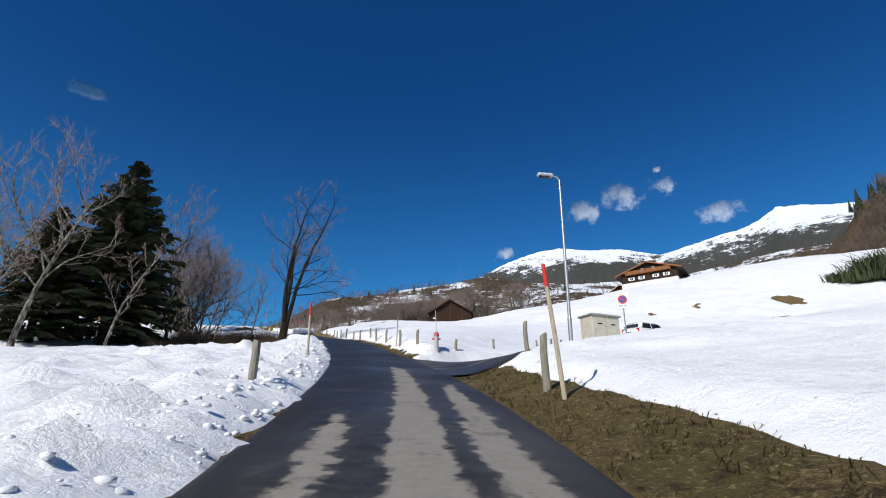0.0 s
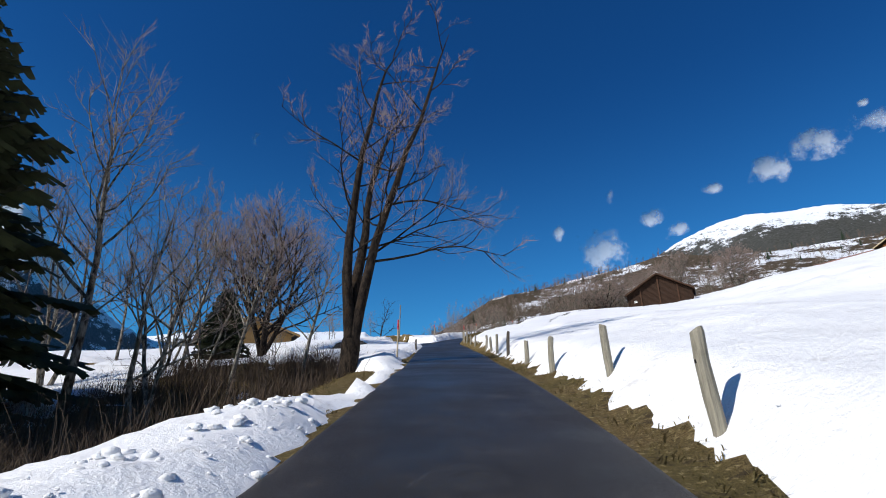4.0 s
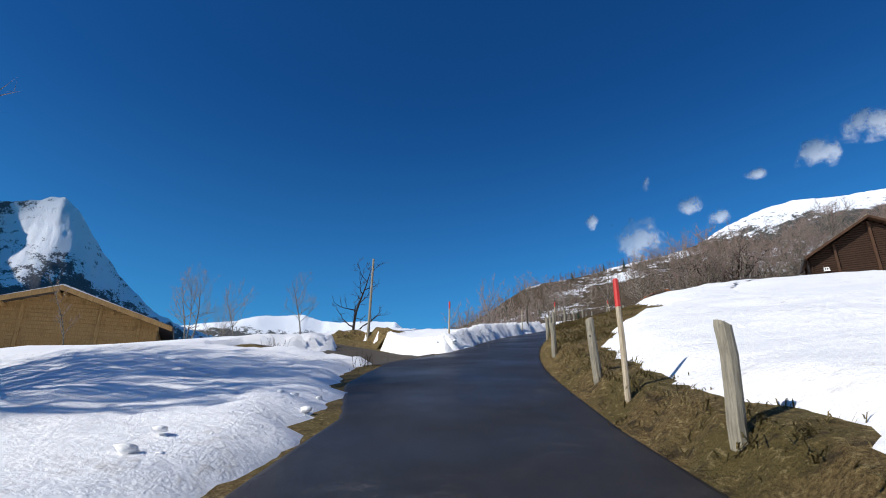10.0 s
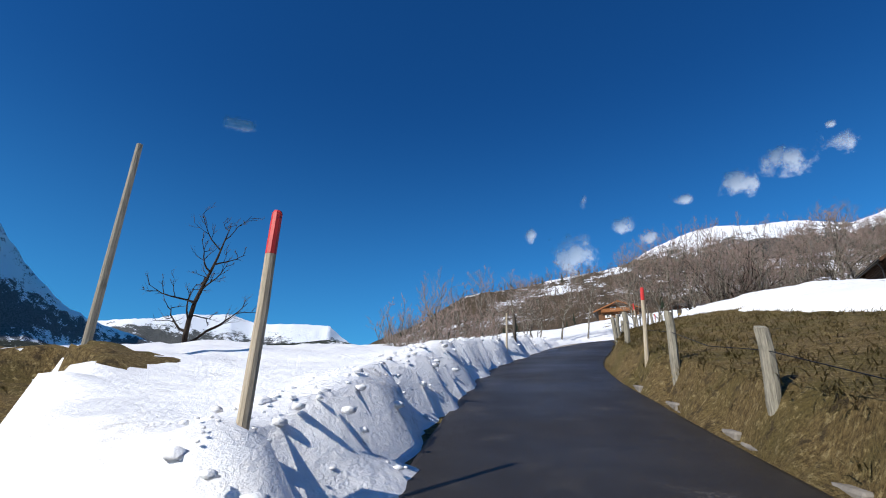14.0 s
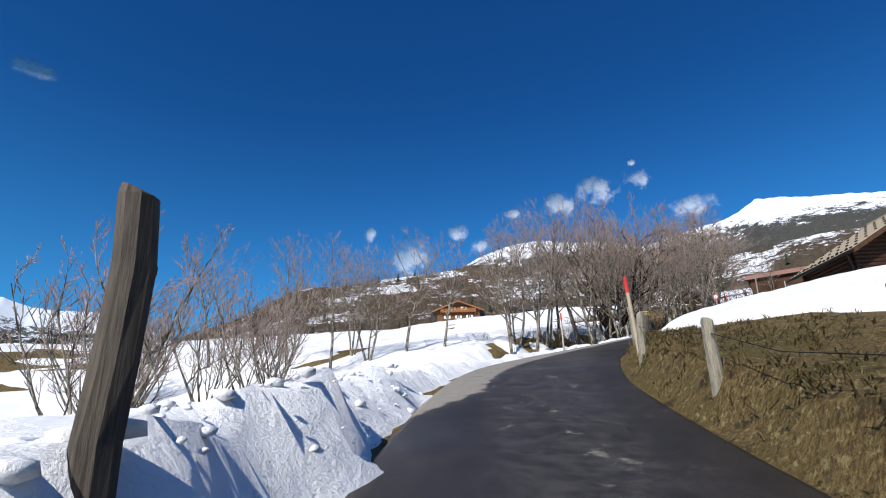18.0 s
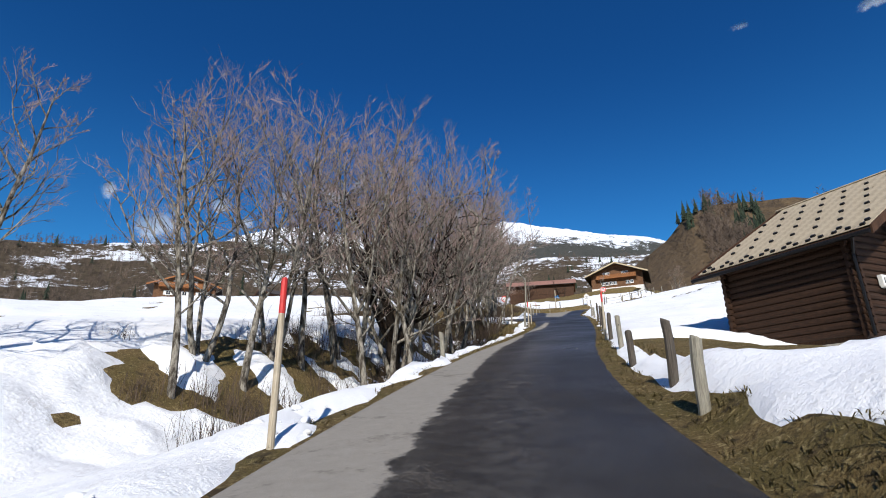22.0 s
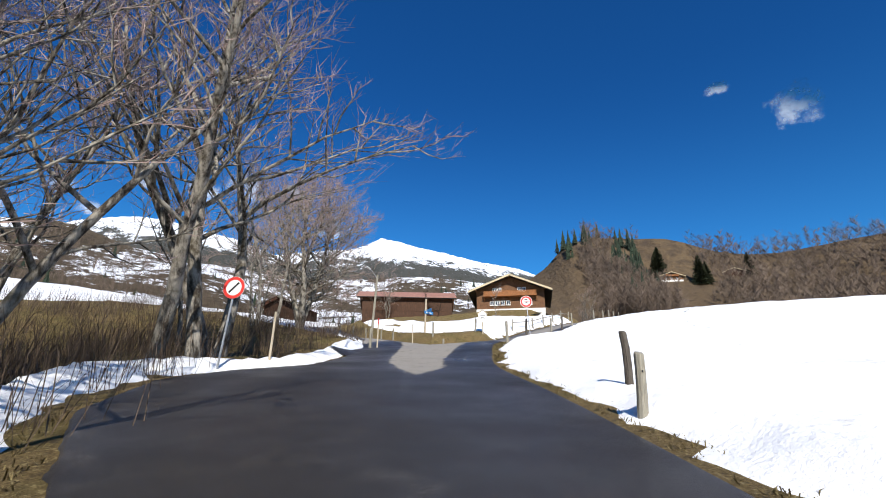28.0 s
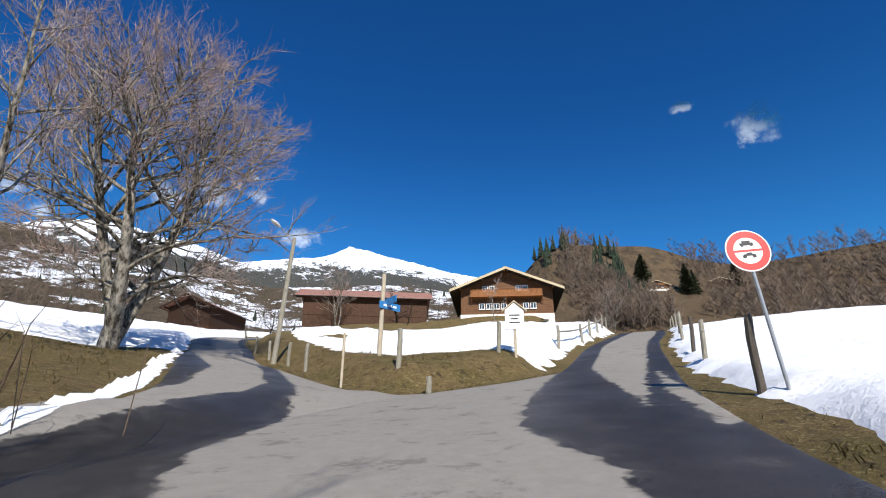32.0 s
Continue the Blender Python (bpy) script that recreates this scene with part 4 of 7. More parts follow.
for _k in (-1, 1):
    part("roof_slope", roof_slab(_k * (_w + _over), _eave, 0, _ridge, -1.0, HUT_L + 1.0, 0.10), DARK_WOOD, hut)
    part("verge_board", roof_slab(_k * (_w + _over + 0.02), _eave - 0.12, 0, _ridge - 0.12, -1.06, -1.004, 0.28), DARK_WOOD, hut)
    part("verge_board", roof_slab(_k * (_w + _over + 0.02), _eave - 0.12, 0, _ridge - 0.12, HUT_L + 1.004, HUT_L + 1.06, 0.28), DARK_WOOD, hut)
    part("gutter", tube(bmesh.new(), [(_k * (_w + _over + 0.07), -1.0, _eave - 0.02), (_k * (_w + _over + 0.07), HUT_L + 1.0, _eave - 0.02)], [0.07, 0.07], 6), IRON, hut)
for _x in (-3.4, 0.0, 3.4):
    part("wall_post", boxed(_x - 0.13, -0.26, 0.1, _x + 0.13, -0.102, _ridge - _rise * abs(_x) - 0.35, bevel=0.02), DARK_WOOD, hut)
part("rain_pipe", tube(bmesh.new(), [(-_w - _over - 0.07, -0.5, _eave - 0.08), (-_w - 0.3, -0.25, _eave - 0.5), (-_w - 0.28, -0.25, 0.1)], [0.045] * 3, 6), IRON, hut)
part("plank_pile", boxed(1.0, -0.9, 0.02, 4.6, -0.32, 0.34, bevel=0.03), BRIGHT_WOOD, hut, "stack of bright planks along the wall")
for _j in range(4):
    part("plank", boxed(2.6 + 0.1 * _j, -0.62 - 0.05 * _j, 0.345 + 0.05 * _j, 5.4 + 0.12 * _j, -0.34 - 0.04 * _j, 0.39 + 0.05 * _j, bevel=0.005), BRIGHT_WOOD, hut)
window(hut, -4.5, 1.9, 0.5, 0.36, False, -0.1)
# tiles on the slope that the lane passes
_tile = bmesh.new()
box(_tile, 0, 0, 0, 0.40, 0.46, 0.035, 0.012)
_tile_mesh = bpy.data.meshes.new("roof_tile")
_tile.to_mesh(_tile_mesh)
_tile.free()
_tile_mesh.materials.append(ROOF_TILE)
_ang = math.atan2(_ridge - _eave, _w + _over)
_run = math.hypot(_ridge - _eave, _w + _over)
_rest, _hooks = bmesh.new(), bmesh.new()
_slopes = {k: Matrix.Translation((k * (_w + _over), 0, _eave + 0.125)) @ Matrix.Rotation(-k * (math.pi - _ang) if k > 0 else -_ang, 4, "Y") for k in (-1,)}
_made = 0
for _i in range(int(_run / 0.38)):
    for _j in range(int((HUT_L + 2.0) / 0.41)):
        _mm = _slopes[-1] @ Matrix.Translation((_i * 0.38, -1.0 + _j * 0.41, 0.012)) @ Matrix.Rotation(-0.05, 4, "Y")
        _ob = None
        if _made < 300:
            _ob = new("roof_tile", _tile_mesh)
            _ob.parent = hut
            _ob.matrix_local = _mm
            _made += 1
        else:
            bmesh.ops.create_cube(_rest, size=1, matrix=_mm @ Matrix.Translation((0.2, 0.23, 0.0175)) @ Matrix.Diagonal((0.40, 0.40, 0.035, 1)))
        if (_i % 3 == 1 and _j % 2 == (_i // 3) % 2) or _i == 0:
            bmesh.ops.create_cube(_hooks, size=1, matrix=_mm @ Matrix.Translation((0.12, 0.2, 0.07)) @ Matrix.Diagonal((0.11, 0.13, 0.07, 1)))
tagged(part("roof_tiles", _rest, ROOF_TILE, hut), kind="stuff")
tagged(part("snow_hooks", _hooks, IRON, hut, "black iron snow hooks"), kind="stuff")
part("far_tiles", roof_slab(_w + _over, _eave + 0.105, 0.02, _ridge + 0.105, -1.0, HUT_L + 1.0, 0.05), ROOF_TILE, hut)
part("ridge_cap", boxed(-0.18, -1.05, _ridge + 0.1, 0.18, HUT_L + 1.05, _ridge + 0.2, bevel=0.05), ROOF_TILE, hut)

FARM_WOOD = wood_material("farm_boards", (0.075, 0.038, 0.020), (0.25, 0.125, 0.060))
# the farmhouse above the fork, its barn wing, and houses further off
_fw = [(-3.4, 2.0, 0.8, 0.85, False), (-2.4, 2.0, 0.8, 0.85, False), (-1.4, 2.0, 0.8, 0.85, False), (-0.4, 2.0, 0.8, 0.85, False), (2.6, 2.0, 0.8, 0.85, False), (3.6, 2.0, 0.8, 0.85, False),
       (-2.9, 4.55, 0.75, 0.75, False), (-2.0, 4.55, 0.75, 0.75, False), (1.7, 4.55, 0.75, 0.75, False), (2.6, 4.55, 0.75, 0.75, False)]
chalet("farmhouse", heading(80.6, 225.6, 59.3, 54), 12.6, 12.0, 3.9, 7.0, 1.4, "brown timber farmhouse with pale roof edges and white windows", "farmhouse", FARM_WOOD, ROOF_DARK, ROOF_EDGE, 0.9, _fw, (-4.9, 4.9, 3.1), (1.5, 6.0, 1.2), 0.24, front=1.7)
chalet("barn_wing", heading(64.8, 249.5, 60.0, 132), 9.0, 17.0, 2.4, 4.7, 0.8, "long dark barn with a reddish roof beside the farmhouse", "barn", DARK_WOOD, ROOF_RED, None, 0.0, (), None, None, 0.3)
chalet("chalet", heading(-16.5, 254.0, 52.6, 8), 11.5, 10.0, 3.2, 6.0, 1.3, "brown wooden chalet on the far snowfield", "chalet", FARM_WOOD, ROOF_DARK, BALCONY_WOOD, 0.8, [(-3, 1.9, 0.9, 0.9, True), (0, 1.9, 0.9, 0.9, True), (3, 1.9, 0.9, 0.9, True), (-1.5, 4.2, 0.8, 0.8, True), (1.5, 4.2, 0.8, 0.8, True)], (-4.8, 4.8, 3.0), None, 0.3)
chalet("hay_barn", heading(1.0, 262.0, 54.6, 75), 8.0, 16.0, 2.4, 4.4, 0.8, "low dark hay barn with a grey roof", "barn", DARK_WOOD, ROOF_DARK, None, 0.0, (), None, None, 0.4)
chalet("hill_chalet", heading(61.0, 147.0, 44.6, 35), 16.0, 12.0, 3.0, 6.2, 1.6, "broad brown chalet with a balcony on the snowy hill", "chalet", LOG_WOOD, ROOF_DARK, BALCONY_WOOD, 0.7, [(-5, 1.9, 1.0, 0.9, True), (-2, 1.9, 1.0, 0.9, True), (2, 1.9, 1.0, 0.9, True), (5, 1.9, 1.0, 0.9, True), (-1.6, 4.3, 0.8, 0.8, False), (1.6, 4.3, 0.8, 0.8, False)], (-6.5, 6.5, 3.1), None, 0.3)
chalet("plank_barn", heading(-59.5, 101.0, 21.6, 312), 12.5, 14.0, 2.6, 5.0, 1.0, "barn of honey-brown boards with snow on its roof", "barn", BRIGHT_WOOD, ROOF_DARK, None, 0.0, (), None, None, 0.28, 0.16, posts=((-2.2, 0.12), (2.4, 0.12), (5.0, 0.1)))


# ---- trees ----
def bark_material(name, dark, light, moss):
    n = Nodes(name)
    n.where(world=False)
    a, b, c3 = n.noise(6, 6, 0.7, (1, 1, 0.35)), n.noise(1.7, 5, 0.65), n.noise(22, 4, 0.7, (1, 1, 0.3))
    c = n.mix(n.step(a, 0.38, 0.62), dark, light)
    c = n.mix(n.math("MULTIPLY", n.step(b, 0.52, 0.68), 0.8), c, moss)
    return n.finish(c, 0.9, n.bump(n.math("ADD", a, n.math("MULTIPLY", c3, 0.7)), 0.8, 0.03), specular=0.15)


BARK = bark_material("grey_bark", (0.045, 0.036, 0.027), (0.33, 0.30, 0.25), (0.06, 0.047, 0.024))
BARK_DARK = bark_material("mossy_and_backlit_bark", (0.008, 0.006, 0.005), (0.042, 0.031, 0.023), (0.030, 0.017, 0.007))
TWIG = plain_material("red_brown_twig", (0.30, 0.215, 0.185), 0.85, spread=0.35, scale=2.0)
TWIG_DARK = plain_material("dark_twig", (0.055, 0.04, 0.032), 0.85, spread=0.35, scale=2.0)
NEEDLE = plain_material("spruce_needle", (0.032, 0.040, 0.014), 0.8, spread=0.45, scale=1.5)
BRUSH = plain_material("dry_brush", (0.075, 0.05, 0.032), 0.9, spread=0.4, scale=3.0)


class Wood:
    """Collects round limbs as plain lists, quickly."""

    def __init__(self):
        self.v, self.f = [], []

    def limb(self, pts, radii, sides):
        base = len(self.v)
        n = len(pts)
        a = None
        for i in range(n):
            w = (pts[min(i + 1, n - 1)] - pts[max(i - 1, 0)]).normalized()
            a = w.orthogonal().normalized() if a is None else (a - w * a.dot(w)).normalized()
            b = w.cross(a)
            for k in range(sides):
                c, s = math.cos(6.2832 * k / sides) * radii[i], math.sin(6.2832 * k / sides) * radii[i]
                self.v.append(pts[i] + a * c + b * s)
        for i in range(n - 1):
            for k in range(sides):
                p, q = base + i * sides + k, base + i * sides + (k + 1) % sides
                self.f.append((p, q, q + sides, p + sides))

    def blade(self, pts, width, side):
        """A thin twig: one narrow tapering strip."""
        base, n = len(self.v), len(pts)
        for i in range(n - 1):
            w = side * width * (1 - 0.35 * i)
            self.v += [pts[i] - w, pts[i] + w]
        self.v.append(pts[-1])
        for i in range(n - 2):
            self.f.append((base + 2 * i, base + 2 * i + 1, base + 2 * i + 3, base + 2 * i + 2))
        self.f.append((base + 2 * n - 4, base + 2 * n - 3, base + 2 * n - 2))

    def mesh(self, name, material, parent):
        me = bpy.data.meshes.new(name)
        me.from_pydata(self.v, [], self.f)
        me.materials.append(material)
        me.polygons.foreach_set("use_smooth", [True] * len(me.polygons))
        ob = new(name, me)
        ob.parent = parent
        return ob


def bough(rng, start, way, length, bend, steps, wob):
    """A bending line of points."""
    pts, w = [start.copy()], way.normalized()
    for i in range(steps):
        w = (w + bend / steps + Vector((rng.gauss(0, wob), rng.gauss(0, wob), rng.gauss(0, wob)))).normalized()
        pts.append(pts[-1] + w * length / steps)
    return pts


def bare_tree(seed, height, spread, radius, stems=1, first=0.3, limbs=13, lean=0.0, upward=0.55, bark=BARK, twig=TWIG, label="tall leafless tree with grey bark", fine=1.0, bole=0.0, open_out=0.22, dome=None, stout=1.0, sweep=(0.0, 0.0), reach=()):
    """A leafless tree: trunk, limbs and a haze of twigs at their ends. bole: height up to which the stems are one trunk; dome: width and foot
    of a rounded crown that the limbs fill; sweep: side to which the stems bend; reach: long drooping limbs (share of the stem, bearing, length)."""
    rng = random.Random(seed)
    tree = thing("tree", Matrix(), label, "tree")
    trunk, boughs, twigs = Wood(), Wood(), Wood()
    swept = Vector((*sweep, 0))

    def room(p, way):
        """How far a limb may grow before it leaves the crown."""
        half = Vector((dome[0], dome[0], (height - dome[1]) / 2))
        q = p - Vector((0, 0, (height + dome[1]) / 2)) - swept * height * 0.3
        q, w = Vector([q[i] / half[i] for i in range(3)]), way.normalized()
        w = Vector([w[i] / half[i] for i in range(3)])
        a, b, c = w.dot(w), q.dot(w), q.dot(q) - 1
        return max(0.7, (-b + math.sqrt(max(0.0, b * b - a * c))) / a)

    if bole:
        line = bough(rng, Vector((0, 0, -0.5)), Vector((0.02, 0, 1)), bole + 0.7, Vector((0.05, 0.03, 0.2)), 6, 0.03)
        trunk.limb(line, [radius * (1.45, 1.12, 1.0, 0.96, 0.97, 1.0, 0.9)[i] for i in range(7)], 12)
    for k in range(stems):
        az = 6.2832 * k / stems + rng.uniform(-0.5, 0.5)
        out = Vector((math.cos(az), math.sin(az), 0)) * (0.0 if stems == 1 else rng.uniform(0.75, 1.3) * open_out) + Vector((lean, 0, 0))
        h = (height - bole) * ((0.9 if dome else 1) if k == 0 else rng.uniform(0.72, 0.97))
        r0 = radius * (1 if stems == 1 else rng.uniform(0.55, 0.8))
        if dome and stems > 1:
            h = min(h, 0.93 * room(Vector((0, 0, max(bole, dome[1]))), Vector((0, 0, 1)) + out) + max(bole, dome[1]) - bole)
        base = line[-1] - Vector((0, 0, 0.5)) + out * r0 if bole else Vector((0, 0, -0.5)) + out * r0 * 3
        stem = bough(rng, base, Vector((0, 0, 1)) + out * 1.2, h, Vector((0, 0, 0.25)) - out * 0.3 + swept, 10, 0.07)
        rad = [r0 * (1.35 if i == 0 and not bole else 1.0) * (1 - i / 10) ** 0.85 + 0.012 for i in range(11)]
        trunk.limb(stem, rad, 8)
        count = int(limbs / (1 if stems == 1 else 1.5))
        low = first if not bole else max(0.12, first - 0.12)
        drooping = [(q, a, ln) for stem_no, q, a, ln in reach if stem_no == k]
        for j in range(count + len(drooping)):
            u = low + (1 - low) * (j + rng.random() * 0.7) / count
            i = min(9, int(u * 10))
            p = stem[i].lerp(stem[i + 1], u * 10 - i)
            a = 2.4 * j + rng.uniform(-0.6, 0.6)
            side = Vector((math.cos(a), math.sin(a), 0))
            ln = spread * (1.1 - 0.62 * (u - low) / (1 - low)) * rng.uniform(0.65, 1.15)
            way = side * (1 - upward * 0.6) + Vector((0, 0, upward * rng.uniform(0.5, 1.5)))
            sag = upward * 0.9
            if dome:
                ln = min(room(p, way + Vector((0, 0, 0.4 * upward))) * rng.uniform(0.8, 1.0), 1.5 * spread)
            if j >= count:
                u, a, ln = drooping[j - count]
                i = min(9, int(u * 10))
                p = stem[i].lerp(stem[i + 1], u * 10 - i)
                way, sag = Vector((math.sin(radians(a)), math.cos(radians(a)), 0.25)), -0.75
            line2 = bough(rng, p, way, ln, Vector((0, 0, sag)), 6, 0.15)
            lr = min(rad[i] * 0.6, (0.012 + 0.016 * ln) * stout)
            boughs.limb(line2, [lr * (1 - q / 6.6) + 0.006 for q in range(7)], 5)
            nb = max(5, int(8 * fine))
            for q in range(nb):
                v = 0.25 + 0.75 * (q + rng.random()) / nb
                c = min(5, int(v * 6))
                bp = line2[c].lerp(line2[c + 1], v * 6 - c)
                d = (line2[c + 1] - line2[c]).normalized()
                o = d.orthogonal()
                o.rotate(Matrix.Rotation(rng.uniform(0, 6.28), 3, d))
                bl = ln * 0.48 * rng.uniform(0.6, 1.1) * (1.15 - 0.5 * v)
                bline = bough(rng, bp, d * 0.85 + o * 0.75 + Vector((0, 0, 0.3 * upward)), bl, Vector((0, 0, 0.6 * upward)), 3, 0.17)
                boughs.limb(bline, [0.42 * lr * (1 - e / 3.6) + 0.004 for e in range(4)], 3)
                nt = max(3, int(6 * fine * (0.45 + 0.75 * v)))
                for e in range(nt):
                    g = 0.3 + 0.7 * (e + rng.random()) / nt
                    c2 = min(2, int(g * 3))
                    tp = bline[c2].lerp(bline[c2 + 1], g * 3 - c2)
                    dd = (bline[c2 + 1] - bline[c2]).normalized()
                    o = dd.orthogonal()
                    o.rotate(Matrix.Rotation(rng.uniform(0, 6.28), 3, dd))
                    tl = bl * 0.5 * rng.uniform(0.5, 1.1)
                    tline = bough(rng, tp, dd * 0.9 + o * 0.6 + Vector((0, 0, 0.4 * upward)), tl, Vector((0, 0, 0.3)), 2, 0.2)
                    twigs.blade(tline, 0.0095, o)
                    for s2 in range(5):
                        o2 = dd.orthogonal()
                        o2.rotate(Matrix.Rotation(rng.uniform(0, 6.28), 3, dd))
                        sp = tline[0].lerp(tline[2], 0.15 + 0.17 * s2)
                        tw = (dd + o2 * 0.8 + Vector((0, 0, 0.35))).normalized()
                        twigs.blade([sp, sp + tw * tl * rng.uniform(0.4, 0.8)], 0.0065, o2.cross(tw))
    trunk.mesh("trunk", bark, tree)
    boughs.mesh("branch_crown", bark, tree)
    twigs.mesh("twig_crown", twig, tree)
    return tree


def spruce(seed, height, width, label="dark green spruce with drooping boughs"):
    rng = random.Random(seed)
    tree = thing("spruce", Matrix(), label, "tree")
    trunk, fans = Wood(), Wood()
    trunk.limb([Vector((0, 0, -0.5)), Vector((0, 0, height * 0.5)), Vector((0, 0, height))], [0.022 * height, 0.012 * height, 0.02], 7)
    z = 0.06 * height
    while z < height * 0.985:
        u = z / height
        r = width * (1 - u) ** 0.8 * (0.65 + 0.35 * min(1, u * 7))
        for k in range(9 if u < 0.75 else 6):
            a = rng.uniform(0, 6.2832)
            side = Vector((math.cos(a), math.sin(a), 0))
            ln = r * rng.uniform(0.6, 1.15) + 0.15
            line = bough(rng, Vector((0, 0, z)), side + Vector((0, 0, 0.10 + 0.5 * u)), ln, Vector((0, 0, -0.55 + 0.5 * u)), 4, 0.06)
            fans.limb(line, [0.03, 0.025, 0.02, 0.012, 0.004], 3)
            cross = side.cross(Vector((0, 0, 1)))
            n = max(5, int(ln * 5.5))
            for i in range(n):
                v = 0.15 + 0.85 * (i + rng.random()) / n
                c = min(3, int(v * 4))
                p = line[c].lerp(line[c + 1], v * 4 - c)
                for s in (-1, 1):
                    tl = (0.22 + 0.30 * ln * 0.35) * rng.uniform(0.6, 1.2)
                    tip = p + (cross * s * 0.8 + side * 0.55 + Vector((0, 0, -0.35 + rng.uniform(-0.25, 0.2)))) * tl
                    b = len(fans.v)
                    wd = side * 0.10 * rng.uniform(0.7, 1.5)
                    fans.v += [p - wd, p + wd + Vector((0, 0, 0.05)), tip + wd * 0.6, tip - wd * 0.5 - Vector((0, 0, 0.08))]
                    fans.f.append((b, b + 1, b + 2, b + 3))
        z += (0.20 + 0.16 * (1 - u)) * height / 16
    trunk.mesh("trunk", BARK_DARK, tree)
    fans.mesh("needle_crown", NEEDLE, tree)
    return tree


def planted(tree, x, y, turn=0.0, size=1.0, sink=0.25, copy=True, z=None, label="", stretch=1.0, tilt=0.0, toward=0.0):
    """Stands a tree on the ground, leaning some degrees towards a compass bearing."""
    m = pose(x, y, (surface(x, y) if z is None else z) - sink, 0, 0, -toward) @ pose(0, 0, 0, -tilt, 0, toward + turn)
    ob = copy_thing(tree, m) if copy else tree
    if not copy:
        ob.matrix_world = m
    ob.scale = (size, size, size * stretch)
    return tagged(ob, label) if label else ob


_tall = [bare_tree(101 + i, 14, 4.4, 0.15, 1, 0.30, 17, 0.02, 0.66, fine=0.95, dome=(3.1, 2.6), stout=0.62) for i in range(3)]
_multi = [bare_tree(201 + i, 13, 4.2, 0.17, 3, 0.26, 13, 0.0, 0.62, fine=0.9, dome=(3.6, 2.2), stout=0.62) for i in range(2)]
_thin = [bare_tree(301 + i, 9, 2.0, 0.085, 1, 0.25, 11, 0.06, 0.7, label="slender young tree without leaves", fine=0.8) for i in range(2)]
_bushy = [bare_tree(401 + i, 6.6, 2.6, 0.055, 7, 0.18, 10, 0.0, 0.85, label="many-stemmed bush without leaves", fine=0.75, open_out=0.42, stout=0.6) for i in range(2)]
# first round tree: its backlit shade is put into the colour by the dark bark
_round = [bare_tree(501 + i, 14.5, 5.2, (0.34, 0.40)[i], (5, 3)[i], 0.24, (22, 34)[i], 0.0, (0.62, 0.42)[i], (BARK_DARK, BARK)[i], label="broad round-crowned tree without leaves", fine=(1.2, 1.5)[i], bole=(1.6, 0.9)[i], open_out=(0.42, 0.32)[i], dome=((5.4, 2.4), (6.2, 3.6))[i], stout=0.8) for i in range(2)]
_roadside = bare_tree(601, 19.0, 5.2, 0.43, 3, 0.36, 17, 0.0, 0.5, BARK_DARK, TWIG, "old roadside tree with twin dark mossy trunks", bole=1.6, open_out=0.13, stout=0.55, sweep=(0.46, 0.05), reach=((0, 0.24, 65, 6.5), (1, 0.34, 80, 6.0), (0, 0.42, 40, 5.5)))
_crooked = bare_tree(701, 7.2, 2.6, 0.13, 1, 0.22, 12, 0.0, 0.35, BARK_DARK, TWIG_DARK, "small crooked dark fruit tree", fine=0.7)
_old = bare_tree(801, 13.5, 5.6, 0.44, 4, 0.2, 15, 0.1, 0.35, BARK_DARK, TWIG, "old gnarled tree with spreading mossy limbs", bole=2.4, open_out=0.5)
_spruce = spruce(901, 18.5, 5.4)
_spruce_small = spruce(902, 6.5, 2.2, "small dark green bushy spruce")

# by the start, on the left
planted(_spruce, -30.3, 46.0, 20, 1.32, copy=False, stretch=0.76)
planted(_spruce, -34.5, 43.0, 140, 0.9, stretch=0.76)
planted(_roadside, -17.6, 56.4, 0, 1.0, copy=False)
planted(_tall[0], -27.6, 51.5, 60, 1.25, copy=False)
planted(_tall[1], -25.0, 30.0, 200, 1.15, copy=False)
planted(_tall[2], -30.5, 33.0, 320, 1.05, copy=False)
planted(_multi[0], -24.6, 52.6, 10, 0.9, copy=False)
planted(_thin[0], -22.0, 33.5, 90, 1.1, copy=False)
planted(_multi[1], -33.5, 36.5, 75, 0.95, copy=False)
for _x, _y, _a, _s, _o in ((-36, 30, 40, 1.0, _tall[0]), (-40, 38, 130, 1.0, _tall[1]), (-38, 48, 220, 1.0, _tall[2]), (-28.5, 27, 10, 0.9, _multi[0]), (-22.6, 60.5, 200, 0.75, _tall[1]), (-26.5, 59.5, 250, 0.85, _tall[2]), (-31, 60.5, 290, 0.8, _tall[0]), (-29.4, 60.3, 30, 0.8, _multi[1]), (-33.0, 61.5, 30, 0.7, _multi[1]), (-35, 63, 110, 0.8, _tall[1]), (-34, 55, 170, 0.9, _multi[0])):
    planted(_o, _x, _y, _a, _s)
# gully past the big tree, meadow with the plank barn
planted(_round[0], -38.2, 76.8, 30, 1.15, copy=False)
planted(_spruce_small, -38.3, 71.8, 0, 1.15, copy=False)
planted(_crooked, -45.6, 117.8, 40, 1.15, copy=False)
for _x, _y, _a, _s, _o in ((-44, 72, 10, 0.8, _thin[0]), (-46.5, 78, 90, 0.7, _thin[0]), (-48, 84, 200, 0.45, _multi[1]), (-50, 96, 300, 0.5, _thin[0]), (-44, 98.5, 150, 0.35, _multi[0]), (-40, 103, 20, 0.3, _tall[1]), (-47, 105, 110, 0.35, _tall[2]), (-55, 111, 230, 0.35, _multi[1]), (-43, 66, 60, 0.8, _tall[0]), (-39, 80, 210, 0.4, _multi[0])):
    planted(_o, _x, _y, _a, _s)
